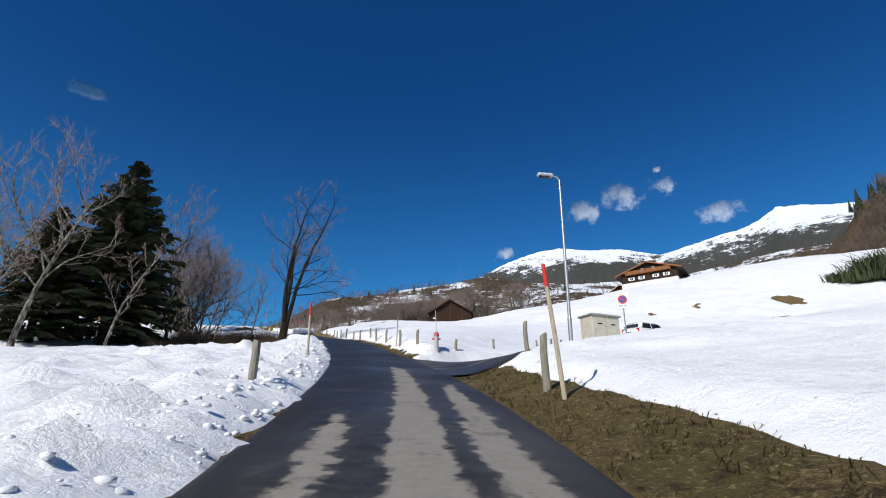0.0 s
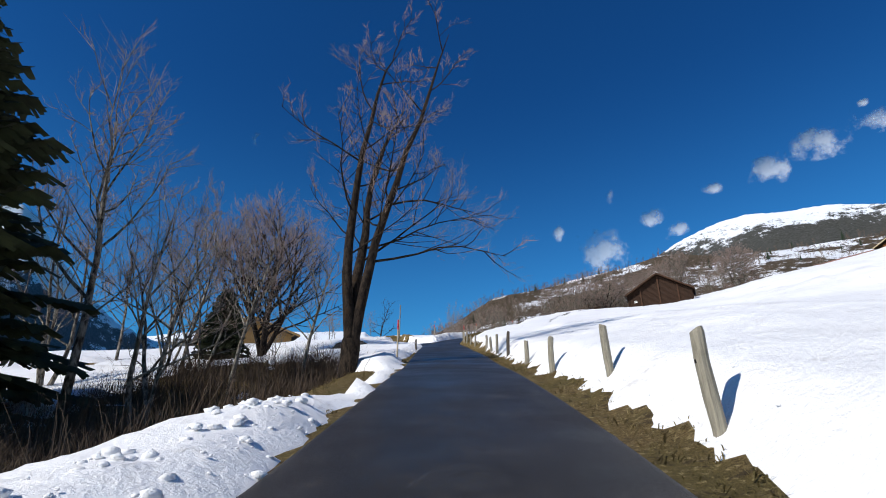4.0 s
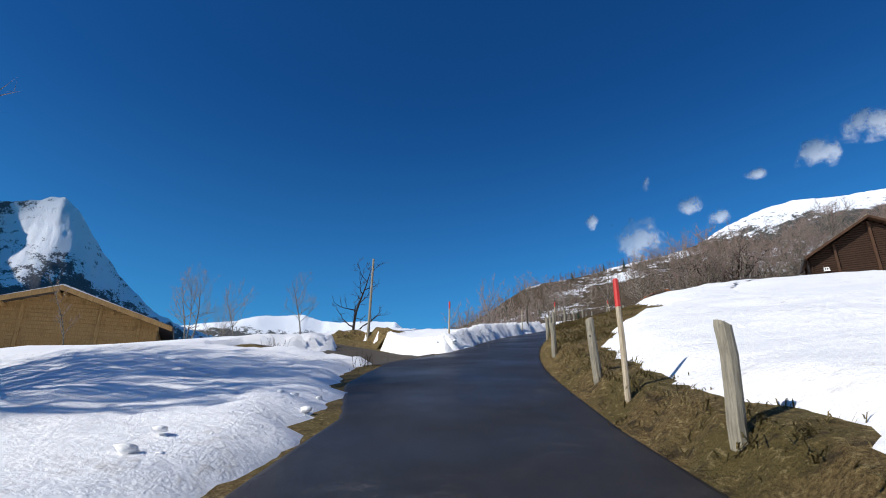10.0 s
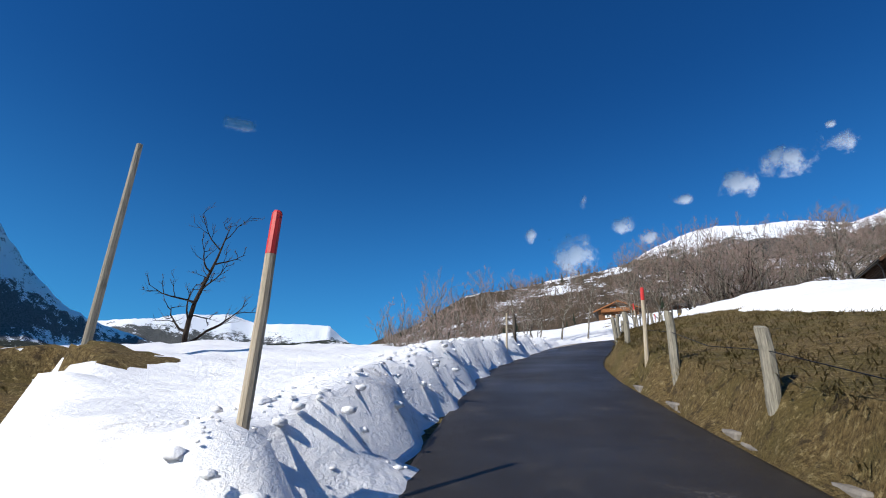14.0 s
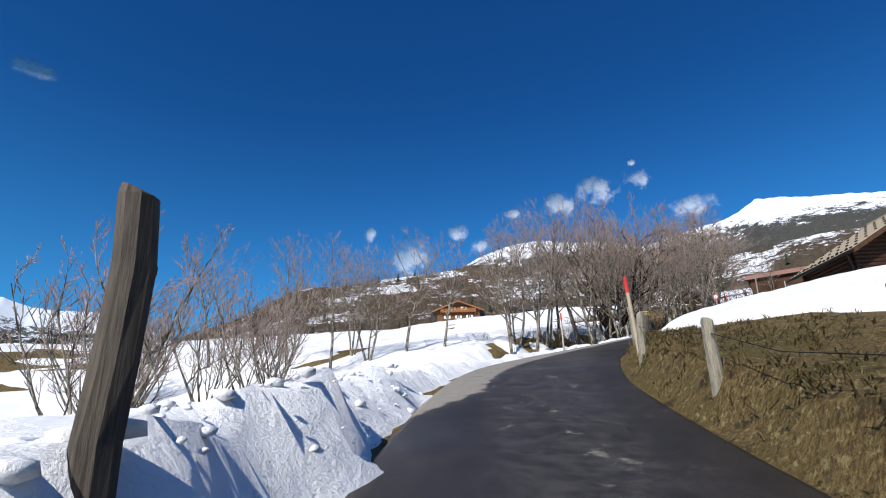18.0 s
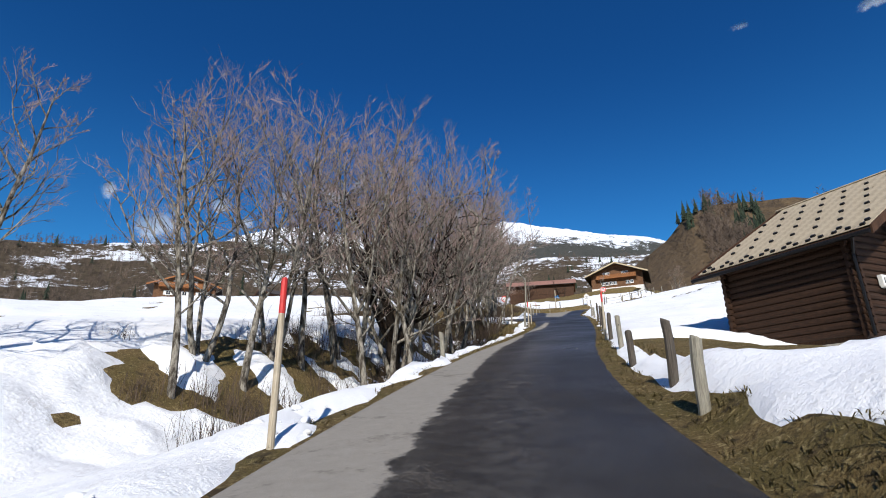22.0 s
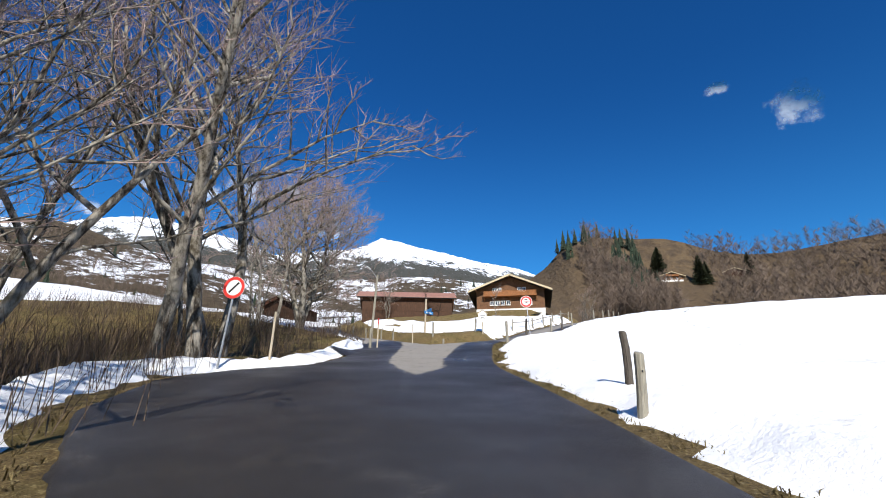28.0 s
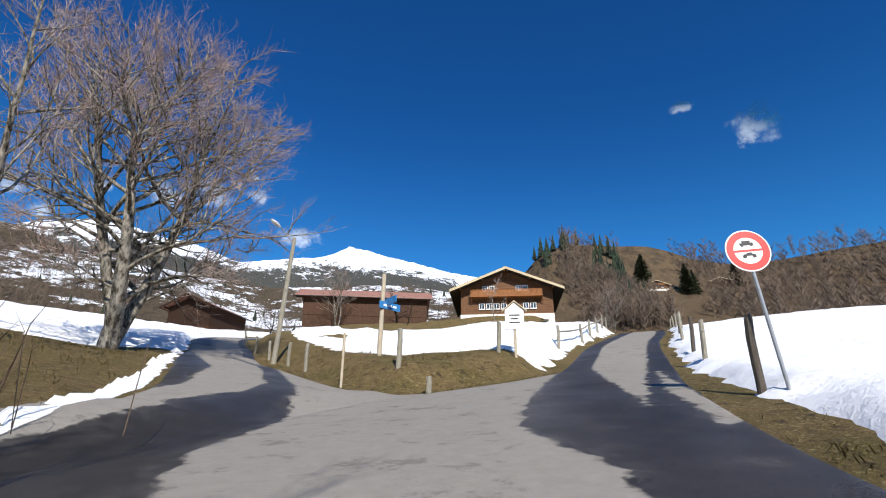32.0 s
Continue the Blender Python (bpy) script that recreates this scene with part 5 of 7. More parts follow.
# below the lane where it bends
planted(_bushy[0], -38.5, 133.5, 0, 1.25, copy=False)
planted(_bushy[1], -35.8, 141.0, 40, 1.1, copy=False)
for _x, _y, _a, _s, _o in ((-40.5, 138.5, 120, 1.15, _bushy[0]), (-36.5, 146.0, 200, 1.05, _bushy[1]), (-39.5, 145.0, 280, 1.1, _bushy[0]), (-33.6, 147.4, 15, 0.62, _tall[0]), (-31.6, 149.5, 75, 0.6, _multi[0]), (-29.2, 151.0, 135, 0.66, _tall[1]), (-26.6, 152.8, 195, 0.62, _tall[2]), (-33.0, 153.0, 255, 0.6, _multi[1]), (-46, 149, 20, 1.1, _bushy[1]), (-44, 157, 70, 0.8, _tall[2]), (-38, 156, 170, 0.75, _tall[0])):
    planted(_o, _x, _y, _a, _s)
# the row along the stream
planted(_old, -10.5, 163.0, -40, 1.0, copy=False)
_row = random.Random(7)
for _i in range(25):
    _s0 = 161 + 29.5 * _i / 24 + _row.uniform(-0.5, 0.5)
    _k = int(np.argmin(np.abs(MAIN_S - _s0)))
    _d = -_row.choice((5.4, 6.3, 7.4, 8.6, 10.2, 11.6)) - _row.uniform(0, 0.8) - (1.6 if _s0 < 160 else 0) - (2.2 if _s0 > 186 else 0)
    _x, _y = MAIN[_k, 0] + _d * MAIN_WAY[_k, 1], MAIN[_k, 1] - _d * MAIN_WAY[_k, 0]
    if math.hypot(_x + 10.5, _y - 163) < 1.6:
        continue
    planted(_row.choice((_tall[0], _tall[1], _tall[2], _tall[0], _multi[0], _multi[1])), _x, _y, _row.uniform(0, 360), _row.uniform(0.84, 1.12), sink=0.35, tilt=_row.uniform(-3, 9), toward=_row.uniform(80, 150))
for _x, _y, _a, _s, _o in ((-21.6, 154.0, 30, 0.82, _tall[0]), (-20.8, 156.4, 100, 0.85, _multi[0]), (-19.3, 155.9, 170, 0.88, _tall[1]), (-18.0, 158.4, 250, 0.95, _multi[1]), (-16.4, 159.3, 310, 0.98, _tall[2]), (-14.2, 161.3, 60, 1.0, _tall[0])):
    planted(_o, _x, _y, _a, _s)
for _x, _y, _a, _o in ((11.2, 182.9, 20, _tall[1]), (12.3, 184.0, 80, _tall[0]), (10.2, 183.2, 150, _tall[2]), (12.9, 185.6, 240, _tall[1])):
    planted(_o, _x, _y, _a, 1.5, tilt=11, toward=70, stretch=0.76)
for _x, _y, _a, _s, _o in ((5.8, 180.0, 210, 1.1, _multi[0]), (6.2, 184.5, 260, 1.0, _tall[2]), (3.0, 184.0, 310, 1.0, _multi[1]), (12.6, 188.6, 45, 0.7, _tall[0])):
    planted(_o, _x, _y, _a, _s)
# by the fork
planted(_round[1], 30.6, 212.6, 10, 1.15, copy=False)
for _x, _y, _a, _s, _o in ((24.6, 205.2, 140, 0.95, _tall[2]), (21.0, 200.5, 230, 0.95, _tall[1]), (19.0, 196.5, 60, 0.6, _multi[1])):
    planted(_o, _x, _y, _a, _s)
planted(_thin[1], 66.0, 217.0, 0, 0.75, copy=False)
for _x, _y, _a, _s, _o in ((68, 232, 40, 0.55, _crooked), (71, 237, 190, 0.75, _crooked), (63, 240, 100, 0.7, _multi[0]), (90, 215, 20, 0.6, _multi[1]), (96, 219, 120, 0.7, _bushy[0]), (60, 251, 90, 0.8, _crooked)):
    planted(_o, _x, _y, _a, _s)


# ---- posts, poles and small things ----
RED_PAINT = plain_material("signal_red", (0.55, 0.03, 0.025), 0.5, spread=0.18)
ZINC = plain_material("galvanised_steel", (0.42, 0.43, 0.44), 0.45, 0.8)
PALE_POST = wood_material("peeled_pole", (0.30, 0.24, 0.16), (0.58, 0.50, 0.38), 2.0)
DARK_POST = wood_material("tarred_post", (0.035, 0.028, 0.022), (0.12, 0.10, 0.08), 2.0)


def on_road(s, d):
    """A place beside the lane: so far along, so far to the right."""
    k = int(np.argmin(np.abs(MAIN_S - s)))
    r = s - MAIN_S[k]
    return MAIN[k, 0] + d * MAIN_WAY[k, 1] + r * MAIN_WAY[k, 0], MAIN[k, 1] - d * MAIN_WAY[k, 0] + r * MAIN_WAY[k, 1]


_prng = random.Random(3)


def rough_post(h, r, seed):
    """A hewn round post with an uneven, slanted top."""
    rng = random.Random(seed)
    bm = bmesh.new()
    n = 9
    rings = []
    for i, z in enumerate((-0.5, 0.1, h * 0.35, h * 0.7, h * 0.97, h)):
        rr = r * (1.08 - 0.12 * i / 5) * (0.86 if i == 5 else 1)
        rings.append([bm.verts.new((rr * math.cos(6.2832 * k / n) * rng.uniform(0.93, 1.07) + 0.012 * math.sin(i * 1.7), rr * math.sin(6.2832 * k / n) * rng.uniform(0.93, 1.07), z + (0.03 * math.cos(6.2832 * k / n + seed) if i == 5 else 0))) for k in range(n)])
    for lo, hi in zip(rings, rings[1:]):
        for k in range(n):
            bm.faces.new((lo[k], lo[(k + 1) % n], hi[(k + 1) % n], hi[k]))
    bm.faces.new(rings[-1])
    return bm


_post = {}
for _name, _mat, _lab in (("grey", POST_WOOD, "weathered grey wooden fence post"), ("dark", DARK_POST, "dark wooden fence post")):
    _post[_name] = [thing("fence_post", pose(0, 0, -60), _lab, "fence post", "fence posts along the lane") for _ in range(3)]
    for _i, _t in enumerate(_post[_name]):
        part("shaft", rough_post(1.15, 0.075, _i + (5 if _name == "dark" else 0)), _mat, _t)
        part("staple", boxed(-0.09, -0.012, 0.78, -0.066, 0.012, 0.82), IRON, _t)
_used = set()


def fence_post(x, y, h=1.15, kind="grey", lean=1.6):
    t = _prng.choice(_post[kind])
    m = Matrix.Translation((x, y, surface(x, y) - 0.04)) @ pose(0, 0, 0, _prng.gauss(0, lean), _prng.gauss(0, lean), _prng.uniform(0, 360))
    if t in _used:
        t = copy_thing(t, m)
    else:
        _used.add(t)
        t.matrix_world = m
    t.scale = (1, 1, h / 1.15)
    return t


# right of the lane: way along, offset, height
for _s, _d, _h, _k in ((10.1, 2.9, 1.15, "grey"), (17.2, 4.9, 1.1, "grey"), (28.3, 3.0, 0.8, "grey"), (32.0, 2.7, 1.05, "grey"), (38.1, 2.7, 0.95, "grey"), (42.4, 2.6, 1.1, "grey"), (46.7, 2.85, 0.95, "grey"), (50.4, 2.5, 0.95, "grey"),
                       (54.7, 2.55, 0.8, "grey"), (61.2, 2.73, 1.15, "dark"), (65.5, 2.72, 1.1, "grey"), (68.5, 2.73, 0.95, "grey"), (71.3, 2.72, 0.9, "grey"), (77.8, 2.45, 0.98, "grey"), (82.3, 2.42, 0.85, "grey"), (85.5, 2.3, 0.98, "grey"), (90.1, 2.14, 1.05, "grey"), (96.0, 2.05, 0.95, "grey"),
                       (102.5, 2.05, 0.98, "grey"), (106.7, 2.15, 0.9, "grey"), (110.1, 2.27, 1.0, "grey"), (116.2, 2.4, 0.9, "grey"), (121.1, 2.16, 0.95, "grey"), (124.0, 2.1, 1.15, "grey"), (127.1, 2.04, 0.8, "grey"), (131.3, 2.03, 0.9, "grey"), (135.0, 2.31, 0.9, "grey"), (137.2, 2.36, 0.8, "grey"),
                       (148.2, 2.5, 0.95, "grey"), (150.1, 2.69, 1.05, "dark"), (153.6, 2.58, 0.8, "dark"), (157.7, 2.7, 1.0, "grey"), (162.1, 2.57, 1.05, "dark"), (166.6, 2.39, 1.15, "grey"), (170.5, 2.41, 1.3, "dark"), (175.8, 2.43, 1.25, "dark"), (181.5, 2.58, 1.2, "dark"), (186.3, 2.6, 0.95, "grey"),
                       (190.9, 2.75, 0.95, "grey"), (193.0, 3.45, 1.05, "dark"), (212.3, 2.82, 1.28, "grey"), (219.3, 2.7, 1.35, "dark"), (227.0, 2.7, 1.3, "grey"), (231.0, 2.75, 1.5, "dark"), (236.0, 2.8, 1.3, "grey"), (241.0, 2.8, 1.3, "dark"), (246.0, 2.8, 1.2, "grey"), (252.0, 2.8, 1.2, "grey"),
                       (257.0, 2.8, 1.2, "grey"), (262.0, 2.8, 1.2, "grey"), (268.0, 2.8, 1.2, "grey")):
    fence_post(*on_road(_s, _d), _h, _k)
# a stout old post leaning into the bend, tied with yellow string
_ox, _oy = on_road(140.0, 2.6)
stout = thing("gate_post", Matrix.Translation((_ox, _oy, surface(_ox, _oy) - 0.05)) @ pose(0, 0, 0, 6, 9, 20), "stout dark old gate post tied with yellow string", "gate post")
part("shaft", rough_post(1.1, 0.115, 17), DARK_POST, stout)
for _z in (0.72, 0.76, 0.81):
    part("string", tube(bmesh.new(), [(0.122 * math.cos(_i * 0.6981), 0.122 * math.sin(_i * 0.6981), _z + 0.012 * math.sin(_i * 2.1)) for _i in range(10)], [0.008] * 10, 5), plain_material("yellow_string", (0.62, 0.45, 0.06), 0.7), stout, "yellow string")
# wire from post to post under the grass bank
_wired = [on_road(_s, _d) for _s, _d in ((102.5, 2.05), (106.7, 2.15), (110.1, 2.27), (116.2, 2.4), (121.1, 2.16), (124.0, 2.1), (127.1, 2.04), (131.3, 2.03), (135.0, 2.31), (137.2, 2.36), (140.0, 2.6))]
for _a, _b in zip(_wired, _wired[1:]):
    _p, _q = Vector((*_a, surface(*_a) + 0.6)), Vector((*_b, surface(*_b) + 0.6))
    _wire = thing("fence_wire", Matrix(), "thin slack fence wire between wooden posts", "wire", "fence wires of the bank")
    part("strand", tube(bmesh.new(), [_p, (_p + _q) / 2 - Vector((0, 0, 0.10)), _q], [0.006] * 3, 4), IRON, _wire)
# along the side road
for _x, _y, _h in ((0.7, 28.7, 0.6), (3.3, 33.8, 0.65), (6.9, 38.2, 0.65), (7.7, 36.8, 0.6), (8.5, 37.3, 0.6), (12.1, 40.3, 0.95)):
    fence_post(_x, _y, _h)
# left of the lane and round the island
for _s, _d, _h, _k in ((10.2, -2.7, 0.75, "grey"), (77.4, -2.2, 0.85, "dark"), (122.3, -1.95, 1.0, "dark"), (157.2, -2.65, 0.85, "grey"), (187.0, -4.4, 0.9, "grey"), (179.6, -2.75, 1.25, "grey"), (211.6, -4.85, 1.2, "grey")):
    fence_post(*on_road(_s, _d), _h, _k)
for _x, _y, _h in ((33.9, 197.0, 1.2), (33.5, 195.4, 0.5), (34.8, 203.1, 1.1), (36.3, 206.8, 1.1), (38.3, 212.0, 1.1), (40.1, 217.0, 1.1), (43.0, 224.0, 1.1), (39.4, 197.4, 1.2), (46.6, 198.9, 1.2), (52.3, 200.5, 1.2), (56.5, 202.0, 1.2), (60.7, 203.4, 1.2), (65.0, 205.0, 1.2), (70.0, 206.9, 1.2)):
    fence_post(_x, _y, _h, "grey", 3.0)
# wires and rails
_posts = ((46.6, 198.9), (52.3, 200.5), (56.5, 202.0), (60.7, 203.4), (65.0, 205.0), (70.0, 206.9))
for _a, _b in zip(_posts, _posts[1:]):
    _p, _q = Vector((*_a, surface(*_a) + 0.85)), Vector((*_b, surface(*_b) + 0.85))
    _rail = thing("fence_rail", Matrix(), "weathered wooden rail between the fence posts", "fence rail", "fence rails of the island")
    part("pole", tube(bmesh.new(), [_p, (_p + _q) / 2 - Vector((0, 0, 0.03)), _q], [0.045, 0.05, 0.04], 6), POST_WOOD, _rail)


def snow_pole(x, y, h=2.0, red=0.42, lean=(0, 0), r=0.045, wood=PALE_POST, label="peeled wooden snow pole with a red painted tip"):
    p = thing("snow_pole", Matrix.Translation((x, y, surface(x, y) - 0.03)) @ pose(0, 0, 0, lean[0], lean[1], _prng.uniform(0, 60)), label, "snow pole", "snow poles along the lane")
    part("shaft", tube(bmesh.new(), [(0, 0, -0.4), (0.008, 0, h * 0.5), (0, 0, h - red)], [r * 1.1, r, r * 0.95], 9), wood, p)
    if red:
        part("red_tip", tube(bmesh.new(), [(0, 0, h - red), (0, 0, h - 0.02), (0, 0, h)], [r * 0.97, r * 0.93, r * 0.7], 9), RED_PAINT, p, "red painted tip")
    return p


for _s, _d, _h, _red, _ln in ((9.0, 2.85, 2.5, 0.45, (0, -5)), (19.0, -2.55, 1.95, 0.45, (2, -1)), (62.4, -2.55, 2.1, 0.5, (0, 2)), (88.2, 2.12, 1.7, 0.42, (1, 0)), (104.2, -2.45, 1.5, 0.35, (0, 2)), (112.0, 2.23, 1.55, 0.28, (0, 3)), (132.1, 2.08, 1.65, 0.35, (0, -7)), (147.1, -2.5, 2.0, 0.45, (0, 1)),
                              (162.8, 2.4, 1.95, 0.4, (0, 0)), (179.5, -2.45, 1.95, 0.4, (0, 4)), (211.8, -4.5, 1.8, 0.35, (0, 1))):
    snow_pole(*on_road(_s, _d), _h, _red, _ln, 0.042)
for _s, _d, _h in ((32.9, 2.6, 1.9), (121.2, -2.05, 1.7), (182.4, -2.45, 1.7), (200.2, -5.3, 1.6), (221.9, -7.2, 1.6)):
    snow_pole(*on_road(_s, _d), _h, 0.0, (0, 2), 0.04, label="plain peeled wooden pole beside the lane")


def utility_pole(x, y, h, lean, label):
    p = thing("utility_pole", Matrix.Translation((x, y, surface(x, y) - 0.1)) @ pose(0, 0, 0, *lean, 0), label, "pole")
    part("shaft", tube(bmesh.new(), [(0, 0, -0.5), (0, 0, h * 0.5), (0, 0, h)], [0.09, 0.08, 0.065], 10), POST_WOOD, p)
    return p


utility_pole(-36.4, 104.7, 5.4, (0, 2), "tall grey wooden pole on a grassy mound")

# street lamp at the side road
_lamp_at = Vector((4.8, 19.4, 0))
_lamp_at.z = surface(_lamp_at.x, _lamp_at.y)
lamp_a = thing("street_lamp", Matrix.Translation(_lamp_at) @ pose(0, 0, 0, 0, -1.5, 100), "tall galvanised steel street lamp with a flat head", "street lamp")
part("mast", tube(bmesh.new(), [(0, 0, -0.6), (0, 0, 1.2), (0, 0, 1.25), (0, 0, 7.0)], [0.085, 0.08, 0.065, 0.045], 12), ZINC, lamp_a)
part("bracket", tube(bmesh.new(), [(0, 0, 7.0), (0, 0.12, 7.12), (0, 0.3, 7.16)], [0.045, 0.04, 0.035], 8), ZINC, lamp_a)
_head = part("head", boxed(-0.13, 0.28, 7.10, 0.13, 0.95, 7.24, bevel=0.05), plain_material("lamp_grey", (0.55, 0.56, 0.56), 0.4), lamp_a, "grey lamp head")
part("lens", boxed(-0.10, 0.42, 7.075, 0.10, 0.88, 7.098, bevel=0.008), GLASS, _head)
# grey service cabinet beside it
_cab = Vector((6.0, 19.6, 4.45))
cabinet = thing("service_cabinet", Matrix.Translation(_cab) @ pose(0, 0, 0, 0, 0, 24), "beige concrete service cabinet half sunk in snow", "cabinet")
_body = part("body", boxed(-0.65, -0.35, -0.4, 0.65, 0.35, 1.25, bevel=0.02), plain_material("beige_concrete", (0.48, 0.44, 0.36), 0.85, bump=0.4), cabinet)
part("roof", boxed(-0.72, -0.42, 1.253, 0.72, 0.42, 1.32, bevel=0.02), plain_material("grey_lid", (0.35, 0.34, 0.32), 0.7), cabinet)
for _x in (-0.31, 0.31):
    _door = part("door", boxed(_x - 0.29, -0.372, 0.05, _x + 0.29, -0.353, 1.15, bevel=0.006), plain_material("beige_door", (0.52, 0.48, 0.39), 0.6), cabinet)
    part("vent", boxed(_x - 0.1, -0.38, 0.92, _x + 0.1, -0.374, 0.96), IRON, _door)


def sign_post(x, y, h, lean, face, label, category="road sign", r=0.032):
    p = thing("road_sign", Matrix.Translation((x, y, surface(x, y) - 0.05)) @ pose(0, 0, 0, 0, 0, face) @ pose(0, 0, 0, lean[0], lean[1], 0), label, category)
    part("post", tube(bmesh.new(), [(0, 0, -0.4), (0, 0, h)], [r, r], 10), ZINC, p)
    return p


def disc(name, r, y, thick, material, parent, z, label="", inner=0.0):
    bm = bmesh.new()
    n = 40
    ring = lambda rad, yy: [bm.verts.new((rad * math.cos(6.2832 * k / n), yy, z + rad * math.sin(6.2832 * k / n))) for k in range(n)]
    a, b = ring(r, y), ring(r, y - thick)
    for k in range(n):
        bm.faces.new((a[k], a[(k + 1) % n], b[(k + 1) % n], b[k]))
    if inner:
        c, d = ring(inner, y), ring(inner, y - thick)
        for k in range(n):
            j = (k + 1) % n
            bm.faces.new((b[k], b[j], d[j], d[k]))
            bm.faces.new((c[k], d[k], d[j], c[j]))
            bm.faces.new((a[j], a[k], c[k], c[j]))
    else:
        bm.faces.new(b)
        bm.faces.new(a[::-1])
    bmesh.ops.recalc_face_normals(bm, faces=bm.faces)
    return part(name, bm, material, parent, label)


SIGN_WHITE, SIGN_RED, SIGN_BLUE = plain_material("sign_white", (0.80, 0.79, 0.77), 0.4, spread=0.04), plain_material("sign_red", (0.62, 0.04, 0.03), 0.4, spread=0.06), plain_material("sign_blue", (0.03, 0.10, 0.36), 0.4, spread=0.06)
SIGN_BLACK = plain_material("sign_black", (0.015, 0.015, 0.015), 0.5)
# no motor vehicles
ban = sign_post(*on_road(219.0, 3.05), 2.45, (0, -4.5), -52, "round red and white traffic ban sign on a leaning post")
_plate = disc("plate", 0.40, -0.035, 0.012, SIGN_WHITE, ban, 2.45)
disc("red_ring", 0.375, -0.0475, 0.006, SIGN_RED, _plate, 2.45, "red ring", 0.255)
part("bar", boxed(-0.255, -0.0535, 2.43, 0.255, -0.0475, 2.468), SIGN_RED, _plate, "red bar")
_car = bmesh.new()
for _b in ((-0.12, 2.55, 0.12, 2.60), (-0.075, 2.60, 0.075, 2.64), (-0.105, 2.53, -0.06, 2.55), (0.06, 2.53, 0.105, 2.55)):
    box(_car, _b[0], -0.0505, _b[1], _b[2], -0.0475, _b[3])
part("car_mark", _car, SIGN_BLACK, _plate, "black car symbol")
_bike = bmesh.new()
for _x in (-0.085, 0.085):
    tube(_bike, [(_x, -0.0475, 2.34), (_x, -0.0505, 2.34)], [0.035, 0.035], 14)
box(_bike, -0.09, -0.0505, 2.35, 0.08, -0.0475, 2.385)
box(_bike, -0.04, -0.0505, 2.385, 0.05, -0.0475, 2.41)
part("bike_mark", _bike, SIGN_BLACK, _plate, "black motorcycle symbol")
# end-of-ban sign seen by the lay-by
end = sign_post(11.5, 181.9, 2.35, (0, 4), -52, "round white red-rimmed sign with a dark bar")
_plate = disc("plate", 0.33, -0.035, 0.012, SIGN_WHITE, end, 2.35)
disc("red_ring", 0.325, -0.0475, 0.006, SIGN_RED, _plate, 2.35, "faded red ring", 0.235)
_bm = bmesh.new()
bmesh.ops.create_cube(_bm, size=1, matrix=Matrix.Translation((0, -0.0505, 2.35)) @ Matrix.Rotation(radians(-50), 4, "Y") @ Matrix.Diagonal((0.40, 0.006, 0.06, 1)))
part("bar", _bm, SIGN_BLACK, _plate, "dark bar")
# no parking sign with a private notice
park = sign_post(8.9, 25.0, 2.25, (0, 0), -14, "no-parking notice on a square white plate")
_plate = part("plate", boxed(-0.30, -0.05, 1.55, 0.30, -0.035, 2.35, bevel=0.005), SIGN_WHITE, park)
disc("blue_disc", 0.21, -0.0505, 0.006, SIGN_BLUE, _plate, 2.0)
disc("red_ring", 0.215, -0.0575, 0.005, SIGN_RED, _plate, 2.0, "red ring", 0.165)
_bm = bmesh.new()
bmesh.ops.create_cube(_bm, size=1, matrix=Matrix.Translation((0, -0.0605, 2.0)) @ Matrix.Rotation(radians(45), 4, "Y") @ Matrix.Diagonal((0.34, 0.006, 0.05, 1)))
part("red_bar", _bm, SIGN_RED, _plate)
_txt = bpy.data.curves.new("notice_text", "FONT")
_txt.body, _txt.size, _txt.align_x, _txt.extrude = "PRIVAT", 0.12, "CENTER", 0.002
_txt.materials.append(SIGN_BLACK)
_ob = new("notice_text", _txt)
_ob.parent = _plate
_ob.matrix_local = Matrix.Translation((0, -0.055, 1.64)) @ pose(0, 0, 0, 90, 0, 0)
# street name boards on a wooden mast: names as bars
_mx, _my = 35.4, 199.6
mast = thing("name_mast", Matrix.Translation((_mx, _my, surface(_mx, _my) - 0.05)) @ pose(0, 0, 0, 0, 2, 20), "wooden mast with two blue street name boards", "sign mast")
part("shaft", tube(bmesh.new(), [(0, 0, -0.4), (0, 0, 3.05)], [0.085, 0.075], 10), PALE_POST, mast)
for _a, _z, _x in ((-28, 1.85, 0.25), (62, 1.98, -0.25)):
    _bm = bmesh.new()
    bmesh.ops.create_cube(_bm, size=1, matrix=Matrix.Rotation(radians(_a), 4, "Z") @ Matrix.Translation((_x, -0.11, _z)) @ Matrix.Diagonal((0.9, 0.03, 0.26, 1)))
    _board = part("name_board", _bm, plain_material("board_blue", (0.03, 0.17, 0.40), 0.4), mast, "blue street name board")
    _bm = bmesh.new()
    for _i in range(3):
        bmesh.ops.create_cube(_bm, size=1, matrix=Matrix.Rotation(radians(_a), 4, "Z") @ Matrix.Translation((_x - 0.2 + 0.2 * _i, -0.128, _z)) @ Matrix.Diagonal((0.16, 0.004, 0.08, 1)))
    part("name_bars", _bm, SIGN_WHITE, _board)
